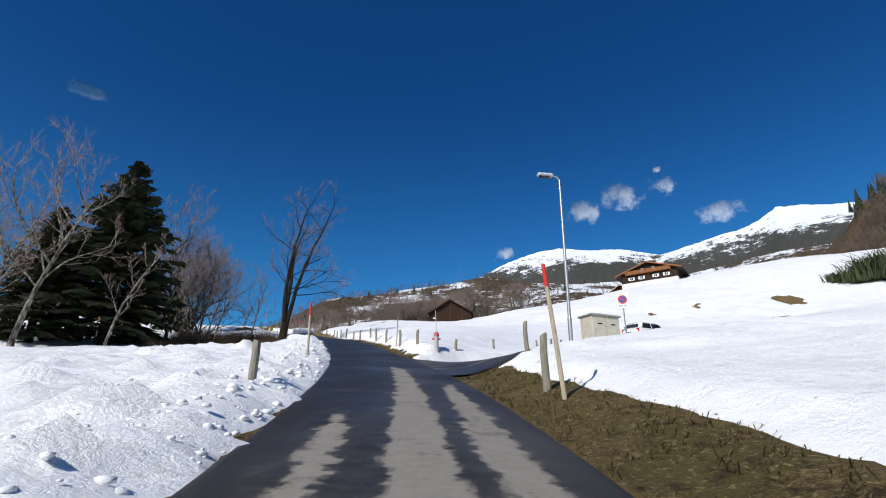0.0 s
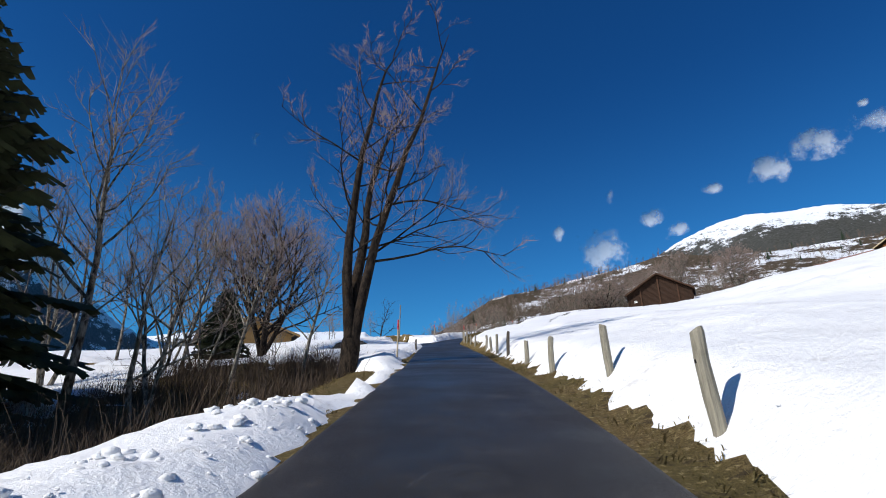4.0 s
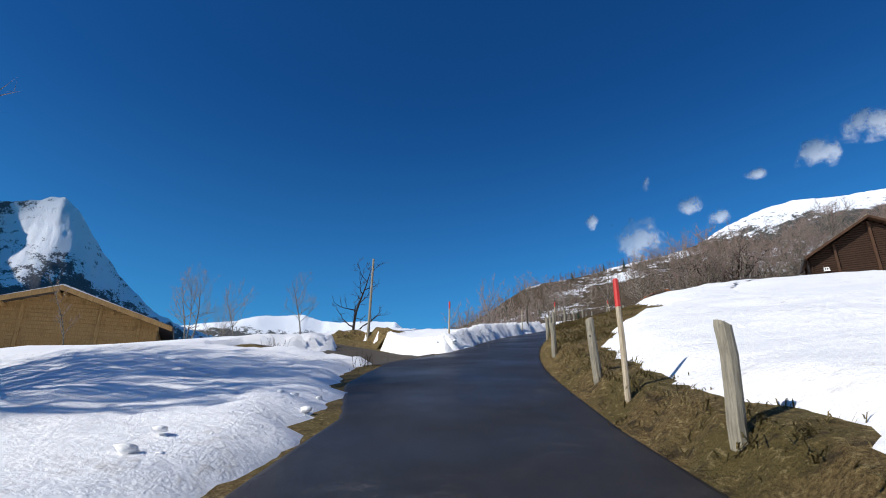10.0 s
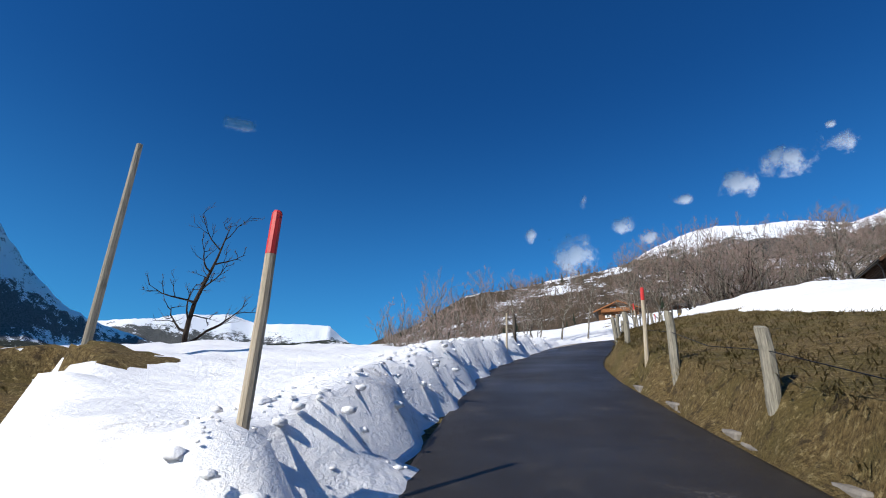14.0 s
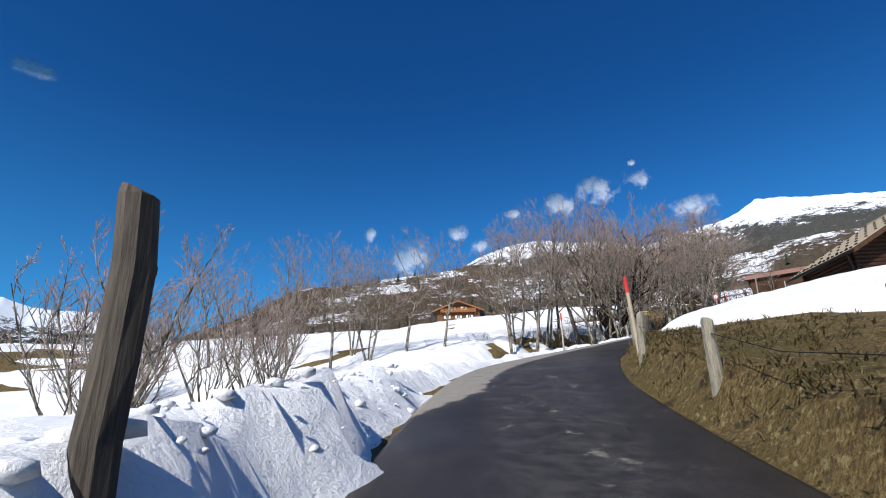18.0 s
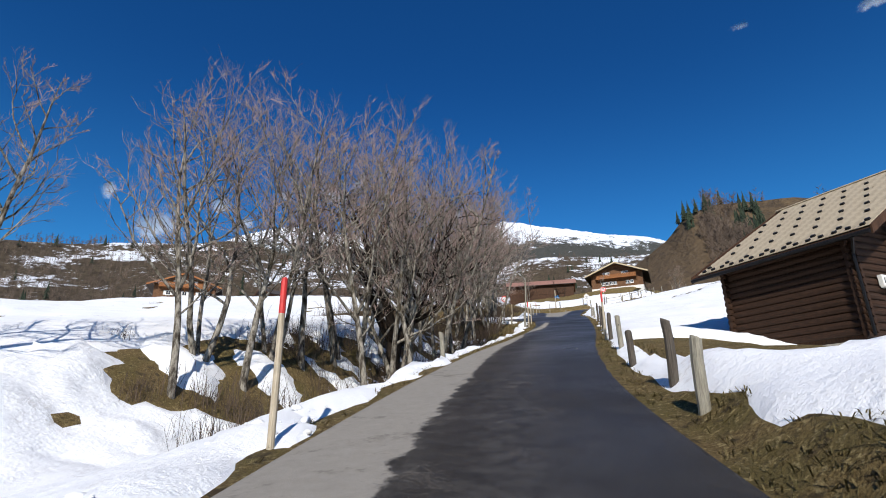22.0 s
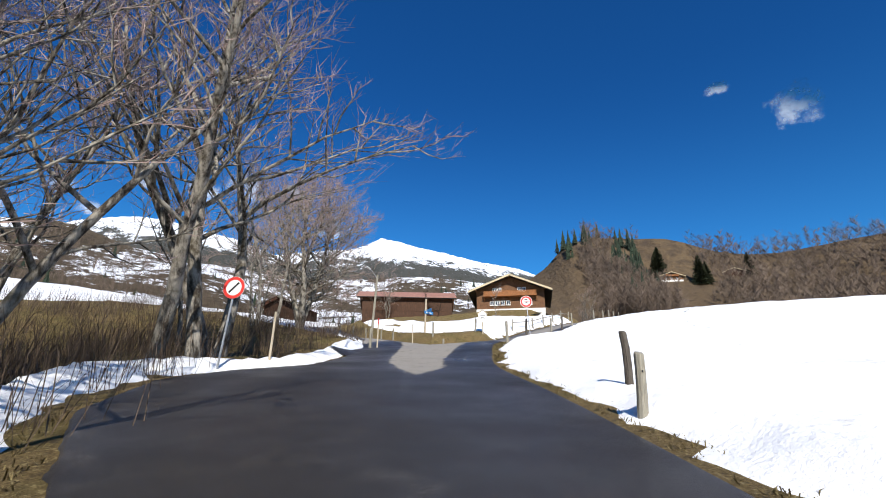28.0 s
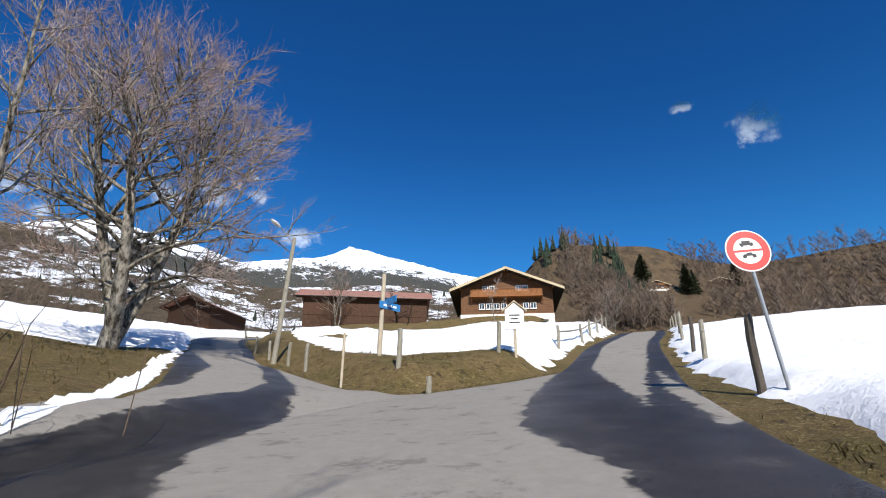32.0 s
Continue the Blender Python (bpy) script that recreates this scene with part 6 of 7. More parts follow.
# little roofed notice board by the fence
_nx, _ny = 39.8, 196.9
note = thing("notice_box", Matrix.Translation((_nx, _ny, surface(_nx, _ny) - 0.05)) @ pose(0, 0, 0, 0, 0, -52), "small white gabled notice board on a post", "notice board")
part("post", boxed(-0.05, -0.04, -0.4, 0.05, 0.04, 1.35, bevel=0.01), PALE_POST, note)
part("board", prism([(-0.36, 1.1), (0.36, 1.1), (0.36, 1.85), (0, 2.15), (-0.36, 1.85)], -0.09, -0.043), SIGN_WHITE, note)
for _k in (-1, 1):
    part("roof_board", roof_slab(_k * 0.48, 1.78, 0, 2.18, -0.16, 0.06, 0.04), ROOF_EDGE, note)
_bm = bmesh.new()
for _i, _wd in enumerate((0.4, 0.3, 0.42)):
    box(_bm, -_wd / 2, -0.096, 1.62 - 0.14 * _i, _wd / 2, -0.0915, 1.67 - 0.14 * _i)
part("notice_bars", _bm, SIGN_BLACK, note)
# wooden lamp post by the fork
_lx, _ly = 37.2, 209.6
lamp_b = thing("street_lamp", Matrix.Translation((_lx, _ly, surface(_lx, _ly) - 0.1)) @ pose(0, 0, 0, 0, 3, 0), "wooden street lamp post with a curved arm", "street lamp")
part("mast", tube(bmesh.new(), [(0, 0, -0.4), (0, 0, 7.0)], [0.14, 0.10], 10), POST_WOOD, lamp_b)
part("arm", tube(bmesh.new(), [(0, 0, 6.6), (-0.45, 0.0, 7.0), (-1.0, 0.0, 7.35)], [0.035, 0.03, 0.03], 8), ZINC, lamp_b)
_bm = bmesh.new()
bmesh.ops.create_uvsphere(_bm, u_segments=14, v_segments=8, radius=1, matrix=Matrix.Translation((-1.25, 0, 7.42)) @ Matrix.Rotation(radians(20), 4, "Y") @ Matrix.Diagonal((0.34, 0.16, 0.10, 1)))
part("head", _bm, plain_material("lamp_shell", (0.6, 0.6, 0.6), 0.4), lamp_b)
# hydrant
_gx, _gy = -0.35, 27.4
hyd = thing("hydrant", Matrix.Translation((_gx, _gy, surface(_gx, _gy) - 0.05)), "grey hydrant with a red cap beside the lane", "hydrant")
part("barrel", tube(bmesh.new(), [(0, 0, -0.3), (0, 0, 0.05), (0, 0, 0.08), (0, 0, 0.72), (0, 0, 0.76)], [0.17, 0.17, 0.12, 0.12, 0.15], 14), plain_material("hydrant_grey", (0.45, 0.42, 0.42), 0.5), hyd)
part("cap", tube(bmesh.new(), [(0, 0, 0.762), (0, 0, 0.86), (0, 0, 0.95), (0, 0, 0.98)], [0.15, 0.14, 0.08, 0.03], 14), plain_material("hydrant_red", (0.55, 0.10, 0.10), 0.5), hyd, "faded red cap")
for _k in (-1, 1):
    part("outlet", tube(bmesh.new(), [(_k * 0.10, 0, 0.6), (_k * 0.21, 0, 0.6), (_k * 0.22, 0, 0.6)], [0.055, 0.055, 0.07], 10), plain_material("hydrant_red", (0.55, 0.10, 0.10), 0.5), hyd)
part("marker", tube(bmesh.new(), [(0.05, 0.2, -0.2), (0.0, 0.2, 1.1), (-0.06, 0.2, 2.2)], [0.02, 0.018, 0.016], 6), ZINC, hyd)


# ---- far woods, clouds and distant houses ----
def woods(name, hill, az0, az1, u0, u1, count, tall, material, label, seed, conifer=False, clear=0.0):
    """Many far trees standing on a hillside, as one object."""
    rng = np.random.RandomState(seed)
    me = hill.data
    co = np.empty(len(me.vertices) * 3)
    me.vertices.foreach_get("co", co)
    co = co.reshape(-1, 3)
    az = np.degrees(np.arctan2(co[:, 0] - CENTRE.x, co[:, 1] - CENTRE.y))
    rows = 46
    u = np.repeat(np.arange(rows + 1) / rows, len(co) // (rows + 1))
    fit = np.where((az > az0) & (az < az1) & (u >= u0) & (u <= u1))[0]
    fit = fit[waves(co[fit, 0], co[fit, 1], 70, seed + 1) > clear]
    verts, faces = [], []
    for i in rng.choice(fit, count):
        x, y, z = co[i] + np.r_[rng.uniform(-6, 6, 2), -1.0]
        h = tall * rng.uniform(0.6, 1.25)
        if conifer:
            for k in range(9):
                zz, r = z + h * (0.08 + 0.1 * k), h * 0.2 * (1 - k / 9.5)
                b, a = len(verts), rng.uniform(0, 6.28)
                verts.append((x, y, zz + h * 0.2))
                for q in range(10):
                    rr = r * (1.15 if q % 2 else 0.5) * rng.uniform(0.8, 1.2)
                    verts.append((x + rr * math.cos(a + q * 0.6283), y + rr * math.sin(a + q * 0.6283), zz - 0.06 * h * (q % 2)))
                faces += [(b, b + 1 + q, b + 1 + (q + 1) % 10) for q in range(10)]
        else:
            b = len(verts)
            verts += [(x - 0.012 * h, y, z), (x + 0.012 * h, y, z), (x, y, z + h * 0.9)]
            faces.append((b, b + 1, b + 2))
            for k in range(14):
                a, up = rng.uniform(0, 6.28), rng.uniform(0.2, 0.85)
                ln = h * rng.uniform(0.16, 0.36) * (1.15 - 0.5 * up)
                dx, dy, dz = math.cos(a) * ln * 0.75, math.sin(a) * ln * 0.75, ln * rng.uniform(0.5, 1.1)
                w = 0.016 * h
                b, zz = len(verts), z + h * up
                verts += [(x, y, zz - w), (x, y, zz + w), (x + dx, y + dy, zz + dz), (x + dx * 0.4, y + dy * 0.4, zz + dz * 0.4), (x + dx * 0.5 - dy * 0.5, y + dy * 0.5 + dx * 0.5, zz + dz * 0.9), (x + dx * 0.3, y + dy * 0.3, zz + dz * 0.3 + 2 * w)]
                faces += [(b, b + 1, b + 2), (b + 3, b + 5, b + 4)]
    return sheet(name, verts, faces, material, label, "woods", "stuff", soft=False)


FAR_TWIG = plain_material("far_bare_wood", (0.125, 0.090, 0.065), 0.9, spread=0.4, scale=0.05)
FAR_NEEDLE = plain_material("far_needles", (0.022, 0.036, 0.018), 0.9, spread=0.4, scale=0.05)
_wooded, _meadow = bpy.data.objects["wooded_hill"], bpy.data.objects["meadow_hill"]
woods("bare_woods", _wooded, -24, 16, 0.0, 1.0, 4200, 13, FAR_TWIG, "leafless brown woods on the hillside", 31, clear=-0.35)
woods("bare_woods", _wooded, 16, 52, 0.0, 1.0, 2600, 11, FAR_TWIG, "leafless brown trees between alpine pastures", 32, clear=-0.05)
woods("hill_woods", _meadow, 54, 59.0, 0.3, 1.0, 800, 14, FAR_TWIG, "leafless trees along the grassy hill", 33)
woods("hill_woods", _meadow, 64.0, 130, 0.05, 1.0, 4200, 15, FAR_TWIG, "leafless brown thicket on the hill", 34, clear=-0.6)
woods("spruces", _meadow, 51.5, 58.5, 0.5, 1.0, 60, 13, FAR_NEEDLE, "dark spruces on the hill's shoulder", 35, True)
woods("spruces", _wooded, -24, 50, 0.2, 1.0, 110, 14, FAR_NEEDLE, "scattered dark spruces among bare trees", 36, True, clear=0.1)
woods("spruces", bpy.data.objects["valley_woods"], -75, -20, 0.05, 0.9, 1500, 24, FAR_NEEDLE, "dark conifer forest across the valley", 37, True)


def cloud_material():
    n = Nodes("cloud")
    shape = n.attr("thick")
    puff = n.noise(0.007, 7, 0.62)
    dense = n.step(n.math("ADD", shape, n.math("MULTIPLY", n.math("SUBTRACT", puff, 0.5), 2.6)), 0.30, 1.15)
    n.put(n.bsdf.inputs["Alpha"], n.math("MULTIPLY", dense, 0.52))
    return n.finish((0.9, 0.9, 0.92), 1.0, specular=0.0)


CLOUD = cloud_material()


def cloud(az, el, wide, high, roll=0.0, dist=4600.0):
    """A small fair-weather cloud, a thin veil far behind the ridges."""
    n = 16
    at = CENTRE + Vector((dist * math.sin(radians(az)), dist * math.cos(radians(az)), dist * math.tan(radians(el))))
    half = dist * math.tan(radians(wide / 2)), dist * math.tan(radians(high / 2))
    verts, faces, thick = [], [], []
    for j in range(n + 1):
        for i in range(n + 1):
            u, v = 2 * i / n - 1, 2 * j / n - 1
            verts.append((u, 0.35 * (1 - u * u - v * v), v))
            thick.append(max(0.0, 1 - (u * u + v * v) ** 0.8))
    faces = [(j * (n + 1) + i, j * (n + 1) + i + 1, (j + 1) * (n + 1) + i + 1, (j + 1) * (n + 1) + i) for j in range(n) for i in range(n)]
    ob = sheet("cloud", verts, faces, CLOUD, "small thin white cloud in the blue sky", "cloud", "structure", values={"thick": thick})
    ob.matrix_world = Matrix.Translation(at) @ pose(0, 0, 0, el, 0, -az) @ Matrix.Rotation(radians(roll), 4, "Y") @ Matrix.Diagonal((half[0], half[1], half[1], 1))
    ob.visible_shadow = False


for _az, _el, _w, _h in ((-0.5, 18.4, 5.2, 5.4), (-5.4, 21.0, 1.6, 1.8), (5.0, 21.2, 2.6, 1.8), (7.5, 19.8, 2.4, 1.6), (21.5, 24.7, 4.8, 3.4), (17.0, 23.5, 3.4, 3.2), (25.6, 26.8, 1.0, 0.8), (1.0, 24.2, 1.0, 1.6), (11.5, 23.0, 2.0, 1.2), (26.0, 25.2, 3.0, 2.2), (31.0, 21.5, 5.0, 2.4), (75.6, 33.0, 2.8, 1.4), (82.7, 29.4, 4.4, 4.2), (64.8, 35.3, 1.8, 1.2), (-40.2, 30.6, 5.0, 1.4)):
    cloud(_az, _el, _w * 1.35, _h * 1.35)

chalet("far_chalet", heading(307, 282, 124.6, 50), 13, 9, 3.4, 6.2, 1.4, "small pale chalet between spruces on the hill", "chalet", FARM_WOOD, ROOF_EDGE, ROOF_EDGE, 1.6, [(-3, 2.6, 1.0, 1.0, False), (0, 2.6, 1.0, 1.0, False), (3, 2.6, 1.0, 1.0, False)], (-4, 4, 3.6), None)
chalet("hill_barn", heading(346, 259, 132.0, 62), 11, 9, 2.8, 5.4, 1.2, "small brown barn high on the hill", "barn", DARK_WOOD, ROOF_DARK, ROOF_EDGE, 0.0)
for _x, _y, _z, _h in ((310, 290, 129, 21), (313, 293, 131, 17), (313, 268, 121, 19), (318, 266, 122, 15), (352, 252, 132, 16)):
    planted(_spruce, _x, _y, _h * 20, _h / 18.5, z=_z)


# ---- brush, grass and snow crumbs ----
def sprays(name, spots, material, label, seed, tall, blades, width, flat=0.0):
    """Thin bent blades springing from spots of ground."""
    rng = np.random.RandomState(seed)
    spots = np.asarray(spots, float)
    p = np.repeat(spots[:, :3], blades, 0)
    size = np.repeat(spots[:, 3], blades) * tall * rng.uniform(0.5, 1.2, len(p))
    p[:, :2] += rng.normal(0, 1, (len(p), 2)) * (0.35 * size[:, None])
    a, f = rng.uniform(0, 6.2832, len(p)), rng.uniform(0.25, 1.0, len(p)) * (0.6 + flat)
    out = np.c_[np.cos(a) * f, np.sin(a) * f, np.ones(len(p)) * (1 - 0.6 * flat)]
    side = np.c_[-np.sin(a), np.cos(a), np.zeros(len(p))] * width
    p[:, 2] -= 0.03
    mid = p + out * size[:, None] * 0.55 + np.c_[0 * a, 0 * a, size * 0.12]
    tip = p + out * size[:, None] * np.r_[1.15, 1.15, 0.85]
    v = np.stack([p - side, p + side, mid + side * 0.8, mid - side * 0.8, tip], 1).reshape(-1, 3)
    b = np.arange(len(p))[:, None] * 5
    faces = (b + [0, 1, 2, 3]).tolist() + (b + [3, 2, 4]).tolist()
    return sheet(name, v.tolist(), faces, material, label, "vegetation", "stuff", soft=False)


def bare_spots(rng, count, s0, s1, d0, d1, size=(0.6, 1.3)):
    """Snow-free places beside the lane."""
    s, d = rng.uniform(s0, s1, count), rng.uniform(d0, d1, count)
    at = lambda v: np.interp(s, MAIN_S, v)
    x, y = at(MAIN[:, 0]) + d * at(MAIN_WAY[:, 1]), at(MAIN[:, 1]) - d * at(MAIN_WAY[:, 0])
    sl, dl, zl, pl = beside(x, y, LEFT, LEFT_WAY, LEFT_S)
    ss, ds, zs, ps = beside(x, y, SIDE, SIDE_WAY, SIDE_S)
    st, dt, zt, pt = beside(x, y, TRACK, TRACK_WAY, TRACK_S)
    s2, d2, z2, p2 = beside(x, y, MAIN, MAIN_WAY, MAIN_S)
    ok = (snow_depth(x, y) < 0.02) & (np.where(d2 > 0, d2 - road_half(s2), -d2 - road_left(s2)) > 0.05) & ((np.where(ds < 0, -ds - side_left(ss), ds - side_half(ss)) > 0.05) | (ps > 0.5)) & ((np.hypot(dt, pt) > 2.5)) & ((np.where(dl > 0, dl - branch_right(sl), -dl - 1.95) > 0.05) | (pl > 0.5))
    x, y = x[ok], y[ok]
    return np.c_[x, y, ground_height(x, y), rng.uniform(*size, len(x))]


_g = np.random.RandomState(5)
DRY_GRASS = grass_material("dry_blades", (0.15, 0.112, 0.048), (0.40, 0.31, 0.145), (0.12, 0.10, 0.04))
_verge = np.vstack([bare_spots(_g, 2600, -4, 22, 1.8, 5.2), bare_spots(_g, 5200, 24, 100, 1.8, 4.2), bare_spots(_g, 6500, 96, 146, 1.8, 9.0), bare_spots(_g, 2600, 144, 215, 1.9, 3.4), bare_spots(_g, 900, 20, 150, -4.2, -1.7),
                    bare_spots(_g, 5200, 148, 192, -9.0, -2.0), bare_spots(_g, 4200, 186, 232, -22.0, -2.0), bare_spots(_g, 3600, 205, 262, -26, 3.4), bare_spots(_g, 1500, 44, 72, -14, -2), bare_spots(_g, 1500, 96, 146, 1.9, 4.0)])
sprays("grass", _verge, DRY_GRASS, "flattened dry winter grass along the verges", 41, 0.16, 5, 0.008, 0.6)
_brush = np.vstack([bare_spots(_g, 900, 46, 74, -17, -5.0, (0.5, 1.3)), bare_spots(_g, 420, 187, 214, -24, -6.0, (0.5, 1.3)), bare_spots(_g, 560, 150, 190, -14, -5.2, (0.4, 1.15)), bare_spots(_g, 60, 84, 103, -9, -4.0, (0.3, 0.7))])
sprays("brushwood", _brush, BRUSH, "tangled brown brushwood along the stream", 42, 1.5, 34, 0.007, 0.15)
_bushes = [(82.0, 98.0, 0, 2.6), (85.0, 97.0, 0, 3.4), (88.5, 96.5, 0, 4.2), (92.0, 97.0, 0, 4.6), (80.0, 101.0, 0, 1.4), (87.0, 100.0, 0, 3.2)]
_bushes = [(x, y, surface(x, y), s) for x, y, _, s in _bushes]
sprays("evergreen_shrub", _bushes, plain_material("shrub_leaf", (0.05, 0.062, 0.022), 0.8, spread=0.4), "dark green shrubs above the snowfield", 43, 1.5, 420, 0.10, 0.2)


def crumbs(spots, seed):
    """Lumps of snow broken from the ploughed banks."""
    rng = np.random.RandomState(seed)
    base = bmesh.new()
    bmesh.ops.create_icosphere(base, subdivisions=1, radius=1)
    bv = np.array([v.co for v in base.verts])
    bf = np.array([[v.index for v in f.verts] for f in base.faces])
    base.free()
    verts, faces = [], []
    for i, (x, y, z, r) in enumerate(spots):
        v = bv * rng.uniform(0.7, 1.3, (len(bv), 1)) * r * np.r_[1, 1, 0.55]
        verts.append(v + np.r_[x, y, z + 0.15 * r])
        faces.append(bf + i * len(bv))
    return sheet("snow_clods", np.vstack(verts).tolist(), np.vstack(faces).tolist(), SNOW, "lumps of broken snow along the ploughed banks", "snow", "stuff", soft=True)


_spots = []
for _s0, _s1, _d0, _d1, _c in ((-3, 46, -3.6, -1.8, 1500), (100, 130, -3.0, -1.5, 800), (60, 100, -3.0, -2.0, 120), (-3, 30, 2.2, 5.0, 60), (144, 190, -3.4, -2.0, 120), (30, 100, 2.2, 3.2, 120)):
    _s, _d = _g.uniform(_s0, _s1, _c), _g.uniform(_d0, _d1, _c)
    _x = np.interp(_s, MAIN_S, MAIN[:, 0]) + _d * np.interp(_s, MAIN_S, MAIN_WAY[:, 1])
    _y = np.interp(_s, MAIN_S, MAIN[:, 1]) - _d * np.interp(_s, MAIN_S, MAIN_WAY[:, 0])
    _h = snow_depth(_x, _y)
    _ok = _h > 0.03
    _spots.append(np.c_[_x, _y, ground_height(_x, _y) + _h, 0.018 + 0.085 * _g.random_sample(_c) ** 3][_ok])
crumbs(np.vstack(_spots), 6)


# ---- parked car by the side road ----
CAR_WHITE = plain_material("car_white", (0.80, 0.80, 0.79), 0.25, spread=0.03, bump=0.0)
TYRE = plain_material("tyre_rubber", (0.02, 0.02, 0.02), 0.8)
TAIL_RED = plain_material("tail_light_red", (0.45, 0.02, 0.02), 0.2, spread=0.05)


def loft(sections, material, name, parent, label=""):
    """A skin over rings of equal length."""
    bm = bmesh.new()
    rings = [[bm.verts.new(p) for p in ring] for ring in sections]
    n = len(rings[0])
    for lo, hi in zip(rings, rings[1:]):
        for k in range(n):
            bm.faces.new((lo[k], lo[(k + 1) % n], hi[(k + 1) % n], hi[k]))
    bm.faces.new(rings[0][::-1])
    bm.faces.new(rings[-1])
    bmesh.ops.recalc_face_normals(bm, faces=bm.faces)
    bmesh.ops.bevel(bm, geom=list(bm.edges), offset=0.035, segments=2, affect="EDGES", clamp_overlap=True)
    return part(name, bm, material, parent, label, True)


def parked_car(m):
    """A small hatchback, nose to +y."""
    car = thing("car", m, "white parked hatchback with dark windows on the side road", "car")
    ring = lambda y, w, z0, z1, t: [(-w, y, z0 + 0.1), (-w * 0.94, y, z0), (w * 0.94, y, z0), (w, y, z0 + 0.1), (w, y, z1 - 0.12), (w * t, y, z1), (-w * t, y, z1), (-w, y, z1 - 0.12)]
    loft([ring(-2.0, 0.76, 0.42, 0.86, 0.93), ring(-1.86, 0.85, 0.28, 0.93, 0.93), ring(-0.9, 0.88, 0.22, 0.95, 0.93), ring(0.9, 0.88, 0.22, 0.92, 0.93), ring(1.75, 0.84, 0.26, 0.80, 0.9), ring(2.0, 0.72, 0.36, 0.62, 0.9)], CAR_WHITE, "body", car)
    cab = [[(-0.80, -1.90, 0.90), (0.80, -1.90, 0.90), (0.80, 1.0, 0.90), (-0.80, 1.0, 0.90)], [(-0.70, -1.62, 1.28), (0.70, -1.62, 1.28), (0.70, 0.48, 1.28), (-0.70, 0.48, 1.28)], [(-0.60, -1.42, 1.47), (0.60, -1.42, 1.47), (0.58, 0.10, 1.47), (-0.58, 0.10, 1.47)]]
    loft(cab, CAR_WHITE, "cabin", car)
    part("rear_window", prism([(-0.62, 0), (0.62, 0), (0.54, 0.34), (-0.54, 0.34)], -0.012, 0.012), GLASS, car).matrix_local = Matrix.Translation((0, -1.86, 1.00)) @ Matrix.Rotation(radians(-36), 4, "X")
    part("windscreen", prism([(-0.66, 0), (0.66, 0), (0.56, 0.62), (-0.56, 0.62)], -0.012, 0.012), GLASS, car).matrix_local = Matrix.Translation((0, 0.93, 0.98)) @ Matrix.Rotation(radians(56), 4, "X")
    for k in (-1, 1):
        for y0, y1, t0, t1 in ((-1.60, -0.62, -1.36, -0.60), (-0.54, 0.78, -0.52, 0.26)):
            bm = bmesh.new()
            v = [bm.verts.new(p) for p in ((k * 0.802, y0, 0.98), (k * 0.802, y1, 0.98), (k * 0.69, t1, 1.36), (k * 0.69, t0, 1.36))]
            bm.faces.new(v if k > 0 else v[::-1])
            bmesh.ops.solidify(bm, geom=list(bm.faces), thickness=0.012)
            part("side_window", bm, GLASS, car)
        part("tail_light", boxed(k * 0.70 - 0.11, -1.99, 0.66, k * 0.70 + 0.11, -1.90, 0.92, bevel=0.02), TAIL_RED, car, "red tail light")
        part("headlight", boxed(k * 0.60 - 0.14, 1.84, 0.56, k * 0.60 + 0.14, 1.95, 0.70, bevel=0.02), GLASS, car)
        part("mirror", boxed(k * 0.93 - 0.09, 0.62, 0.95, k * 0.93 + 0.09, 0.74, 1.09, bevel=0.02), CAR_WHITE, car)
        for y in (-1.25, 1.25):
            wheel = part("wheel", tube(bmesh.new(), [(k * 0.66, y, 0.31), (k * 0.70, y, 0.31), (k * 0.85, y, 0.31), (k * 0.89, y, 0.31)], [0.27, 0.31, 0.31, 0.27], 20), TYRE, car)
            part("rim", tube(bmesh.new(), [(k * 0.86, y, 0.31), (k * 0.90, y, 0.31)], [0.20, 0.18], 14), ZINC, wheel, "grey metal rim")
    part("bumper", boxed(-0.80, -2.06, 0.34, 0.80, -1.93, 0.56, bevel=0.04), TYRE, car, "dark rear bumper")
    plate = part("number_plate", boxed(-0.26, -2.075, 0.60, 0.26, -2.0, 0.71, bevel=0.005), SIGN_WHITE, car)
    part("plate_bar", boxed(-0.2, -2.081, 0.63, 0.2, -2.077, 0.68), SIGN_BLACK, plate)
    return car


_cx, _cy = 15.7, 39.4
parked_car(pose(_cx, _cy, surface(_cx, _cy) - 0.05, 0, 4, -62))


# ---- more small things ----
def railing(x0, y0, x1, y1, label):
    """A low pipe railing."""
    p, q = Vector((x0, y0, surface(x0, y0))), Vector((x1, y1, surface(x1, y1)))
    r = thing("railing", Matrix(), label, "railing")
    n = max(2, int((q - p).length / 2.2))
    for h in (0.5, 0.95):
        part("rail", tube(bmesh.new(), [p + Vector((0, 0, h)), q + Vector((0, 0, h))], [0.025, 0.025], 7), ZINC, r)
    for i in range(n + 1):
        at = p.lerp(q, i / n)
        at.z = surface(at.x, at.y)
        part("upright", tube(bmesh.new(), [at - Vector((0, 0, 0.3)), at + Vector((0, 0, 0.97))], [0.028, 0.028], 7), ZINC, r)


railing(-73.3, 117.5, -72.5, 130.4, "low grey pipe railing beside the track")
chalet("small_barn", heading(53.6, 263.0, 59.5, 60), 7.0, 9.0, 2.6, 4.4, 0.7, "small reddish barn by the branching lane", "barn", LOG_WOOD, ROOF_RED, None, 0.0, (), None, None, 0.3)


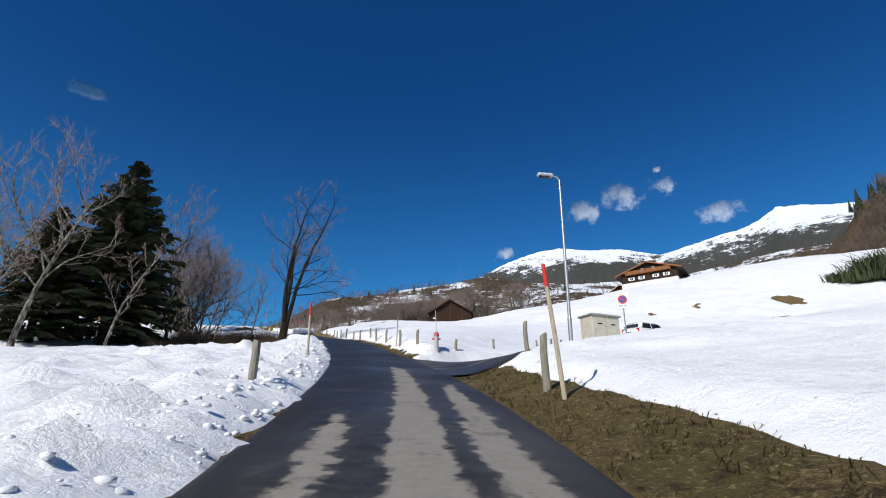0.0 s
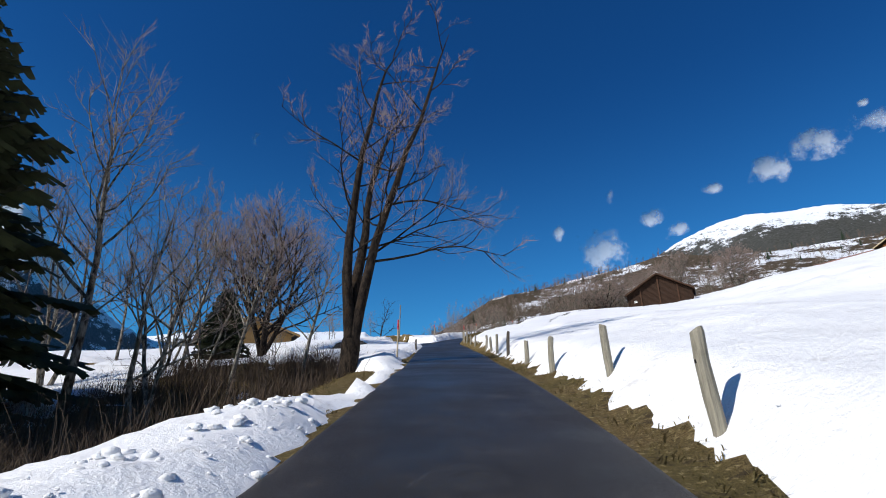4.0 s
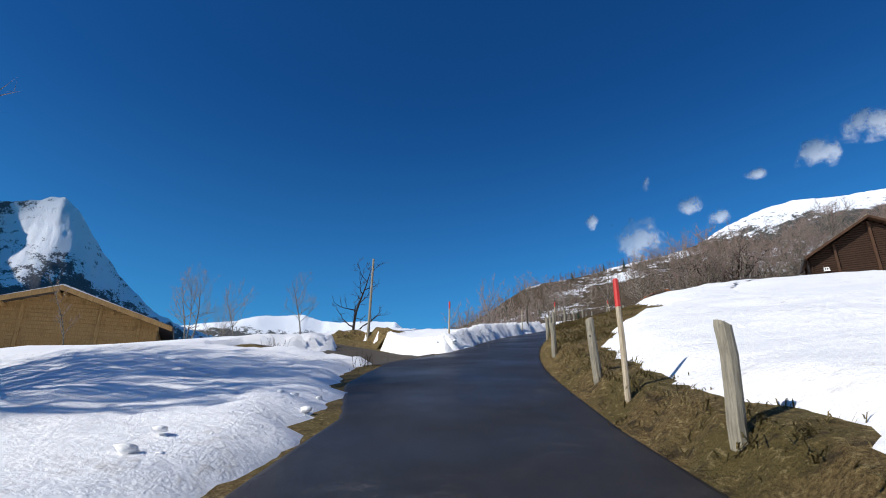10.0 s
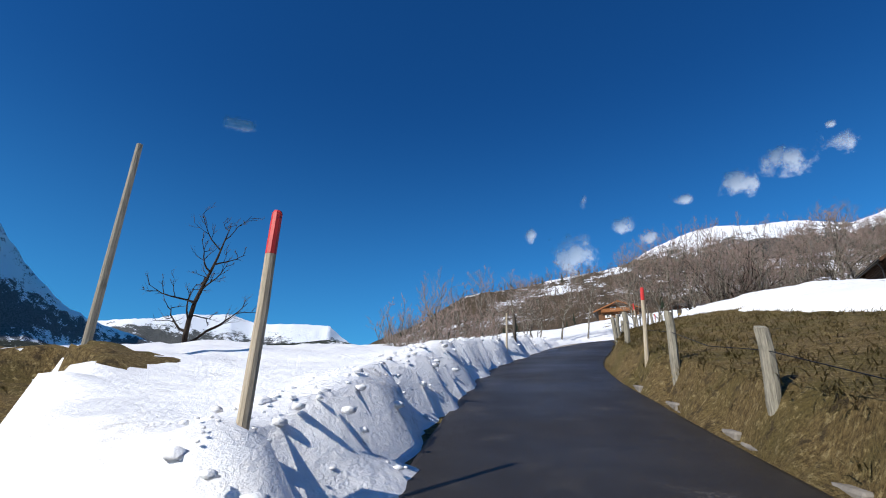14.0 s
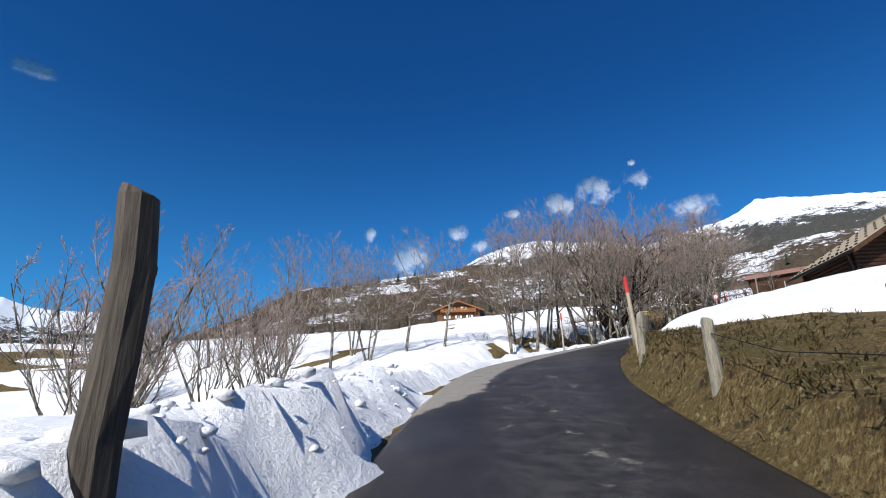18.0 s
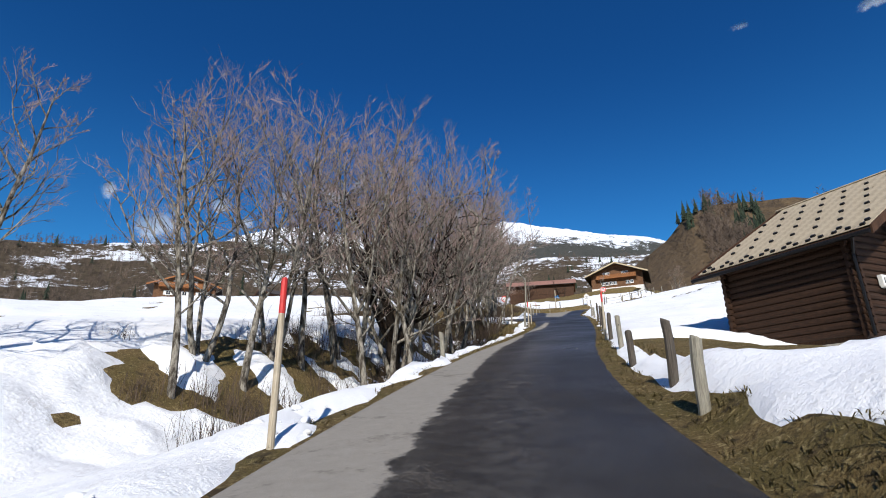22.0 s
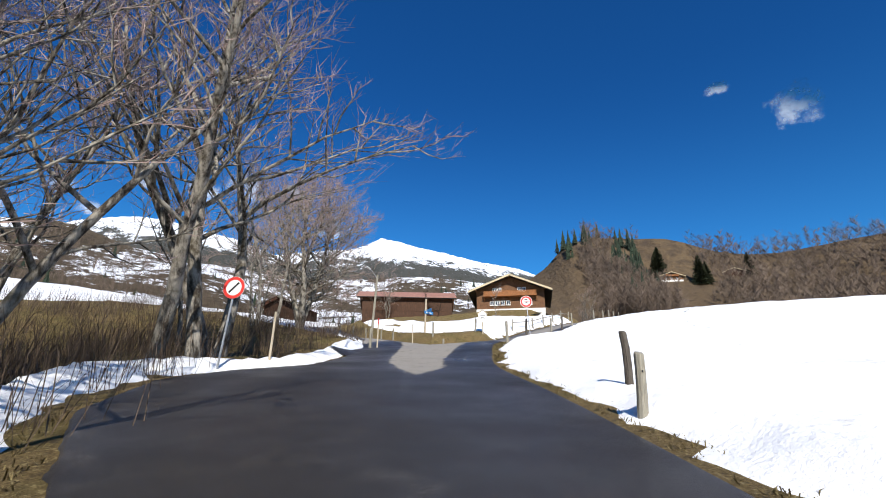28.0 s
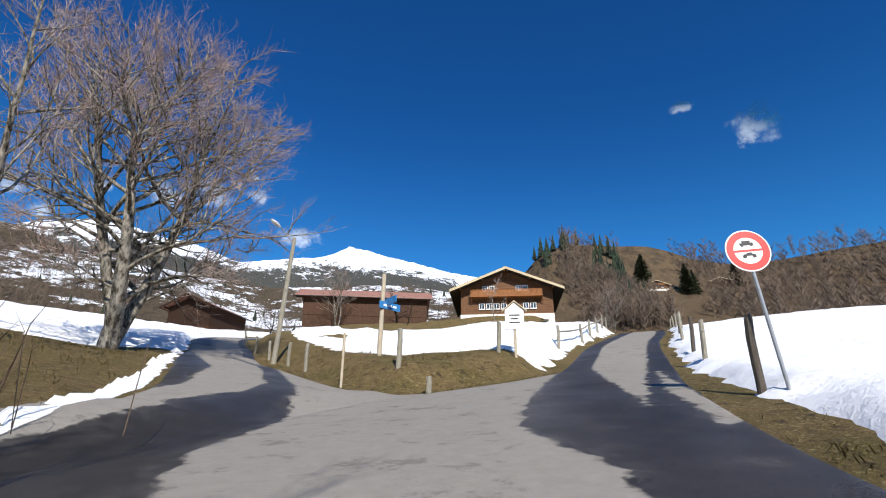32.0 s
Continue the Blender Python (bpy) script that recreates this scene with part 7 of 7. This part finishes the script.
def mound(x, y, wide, high, material, name, label, category, seed):
    """A rough heap on the ground."""
    rng = random.Random(seed)
    verts, faces, n, rings = [], [], 28, 9
    for j in range(rings + 1):
        u = j / rings
        for i in range(n):
            a = 6.2832 * i / n
            r = wide * (1 - u) * (1 + 0.22 * noise.noise((math.cos(a) * 1.6, math.sin(a) * 1.6, seed)))
            px, py = x + r * math.cos(a), y + 0.6 * r * math.sin(a)
            verts.append((px, py, surface(px, py) - 0.1 + high * (1 - (1 - u) ** 2.2) * (1 + 0.3 * noise.noise((px * 1.4, py * 1.4, seed))) + rng.uniform(-0.05, 0.05)))
    for j in range(rings):
        for i in range(n):
            faces.append((j * n + i, j * n + (i + 1) % n, (j + 1) * n + (i + 1) % n, (j + 1) * n + i))
    return sheet(name, verts, faces, material, label, category, "")


mound(-31.5, 81.0, 2.2, 0.8, GRAVEL, "earth_mound", "dark heap of earth and brushwood on the snow", "earth heap", 4)
mound(-36.0, 103.2, 3.0, 0.35, GRASS, "grass_mound", "brown grassy mound under the wooden pole", "mound", 5)

# stone edging under the grass bank
_kerb = bmesh.new()
box(_kerb, -0.5, -0.08, -0.25, 0.5, 0.08, 0.07, 0.025)
_kerb_mesh = bpy.data.meshes.new("kerb_stone")
_kerb.to_mesh(_kerb_mesh)
_kerb.free()
_kerb_mesh.materials.append(plain_material("kerb_granite", (0.19, 0.17, 0.145), 0.85, spread=0.3, scale=5, bump=0.6))
edging = thing("stone_edging", Matrix(), "row of old stone kerbs under the grass bank", "kerb")
for _i in range(9):
    _sk = 103.6 + 1.05 * _i
    (_kx0, _ky0), (_kx1, _ky1) = on_road(_sk, road_half(_sk) + 0.16), on_road(_sk + 0.5, road_half(_sk + 0.5) + 0.16)
    _st = new("kerb_stone", _kerb_mesh)
    _st.parent = edging
    _st.matrix_local = Matrix.Translation((_kx0, _ky0, float(np.interp(_sk, MAIN_S, MAIN[:, 2])) - 0.05)) @ pose(0, 0, 0, 0, 0, math.degrees(math.atan2(_ky1 - _ky0, _kx1 - _kx0)) + 2.5 * math.sin(_i * 3.7)) @ Matrix.Rotation(-0.12, 4, "Y")
# green hose lying by the verge
_hose = thing("hose", Matrix(), "green plastic hose lying on the verge", "hose")
_pts = []
for _i in range(9):
    _hx0, _hy0 = on_road(172.6 + 0.45 * _i, -3.6 - 0.12 * _i + 0.12 * math.sin(_i * 1.4))
    _pts.append((_hx0, _hy0, surface(_hx0, _hy0) + 0.05))
part("pipe", tube(bmesh.new(), _pts, [0.04] * 9, 6), plain_material("green_plastic", (0.02, 0.30, 0.12), 0.4), _hose)
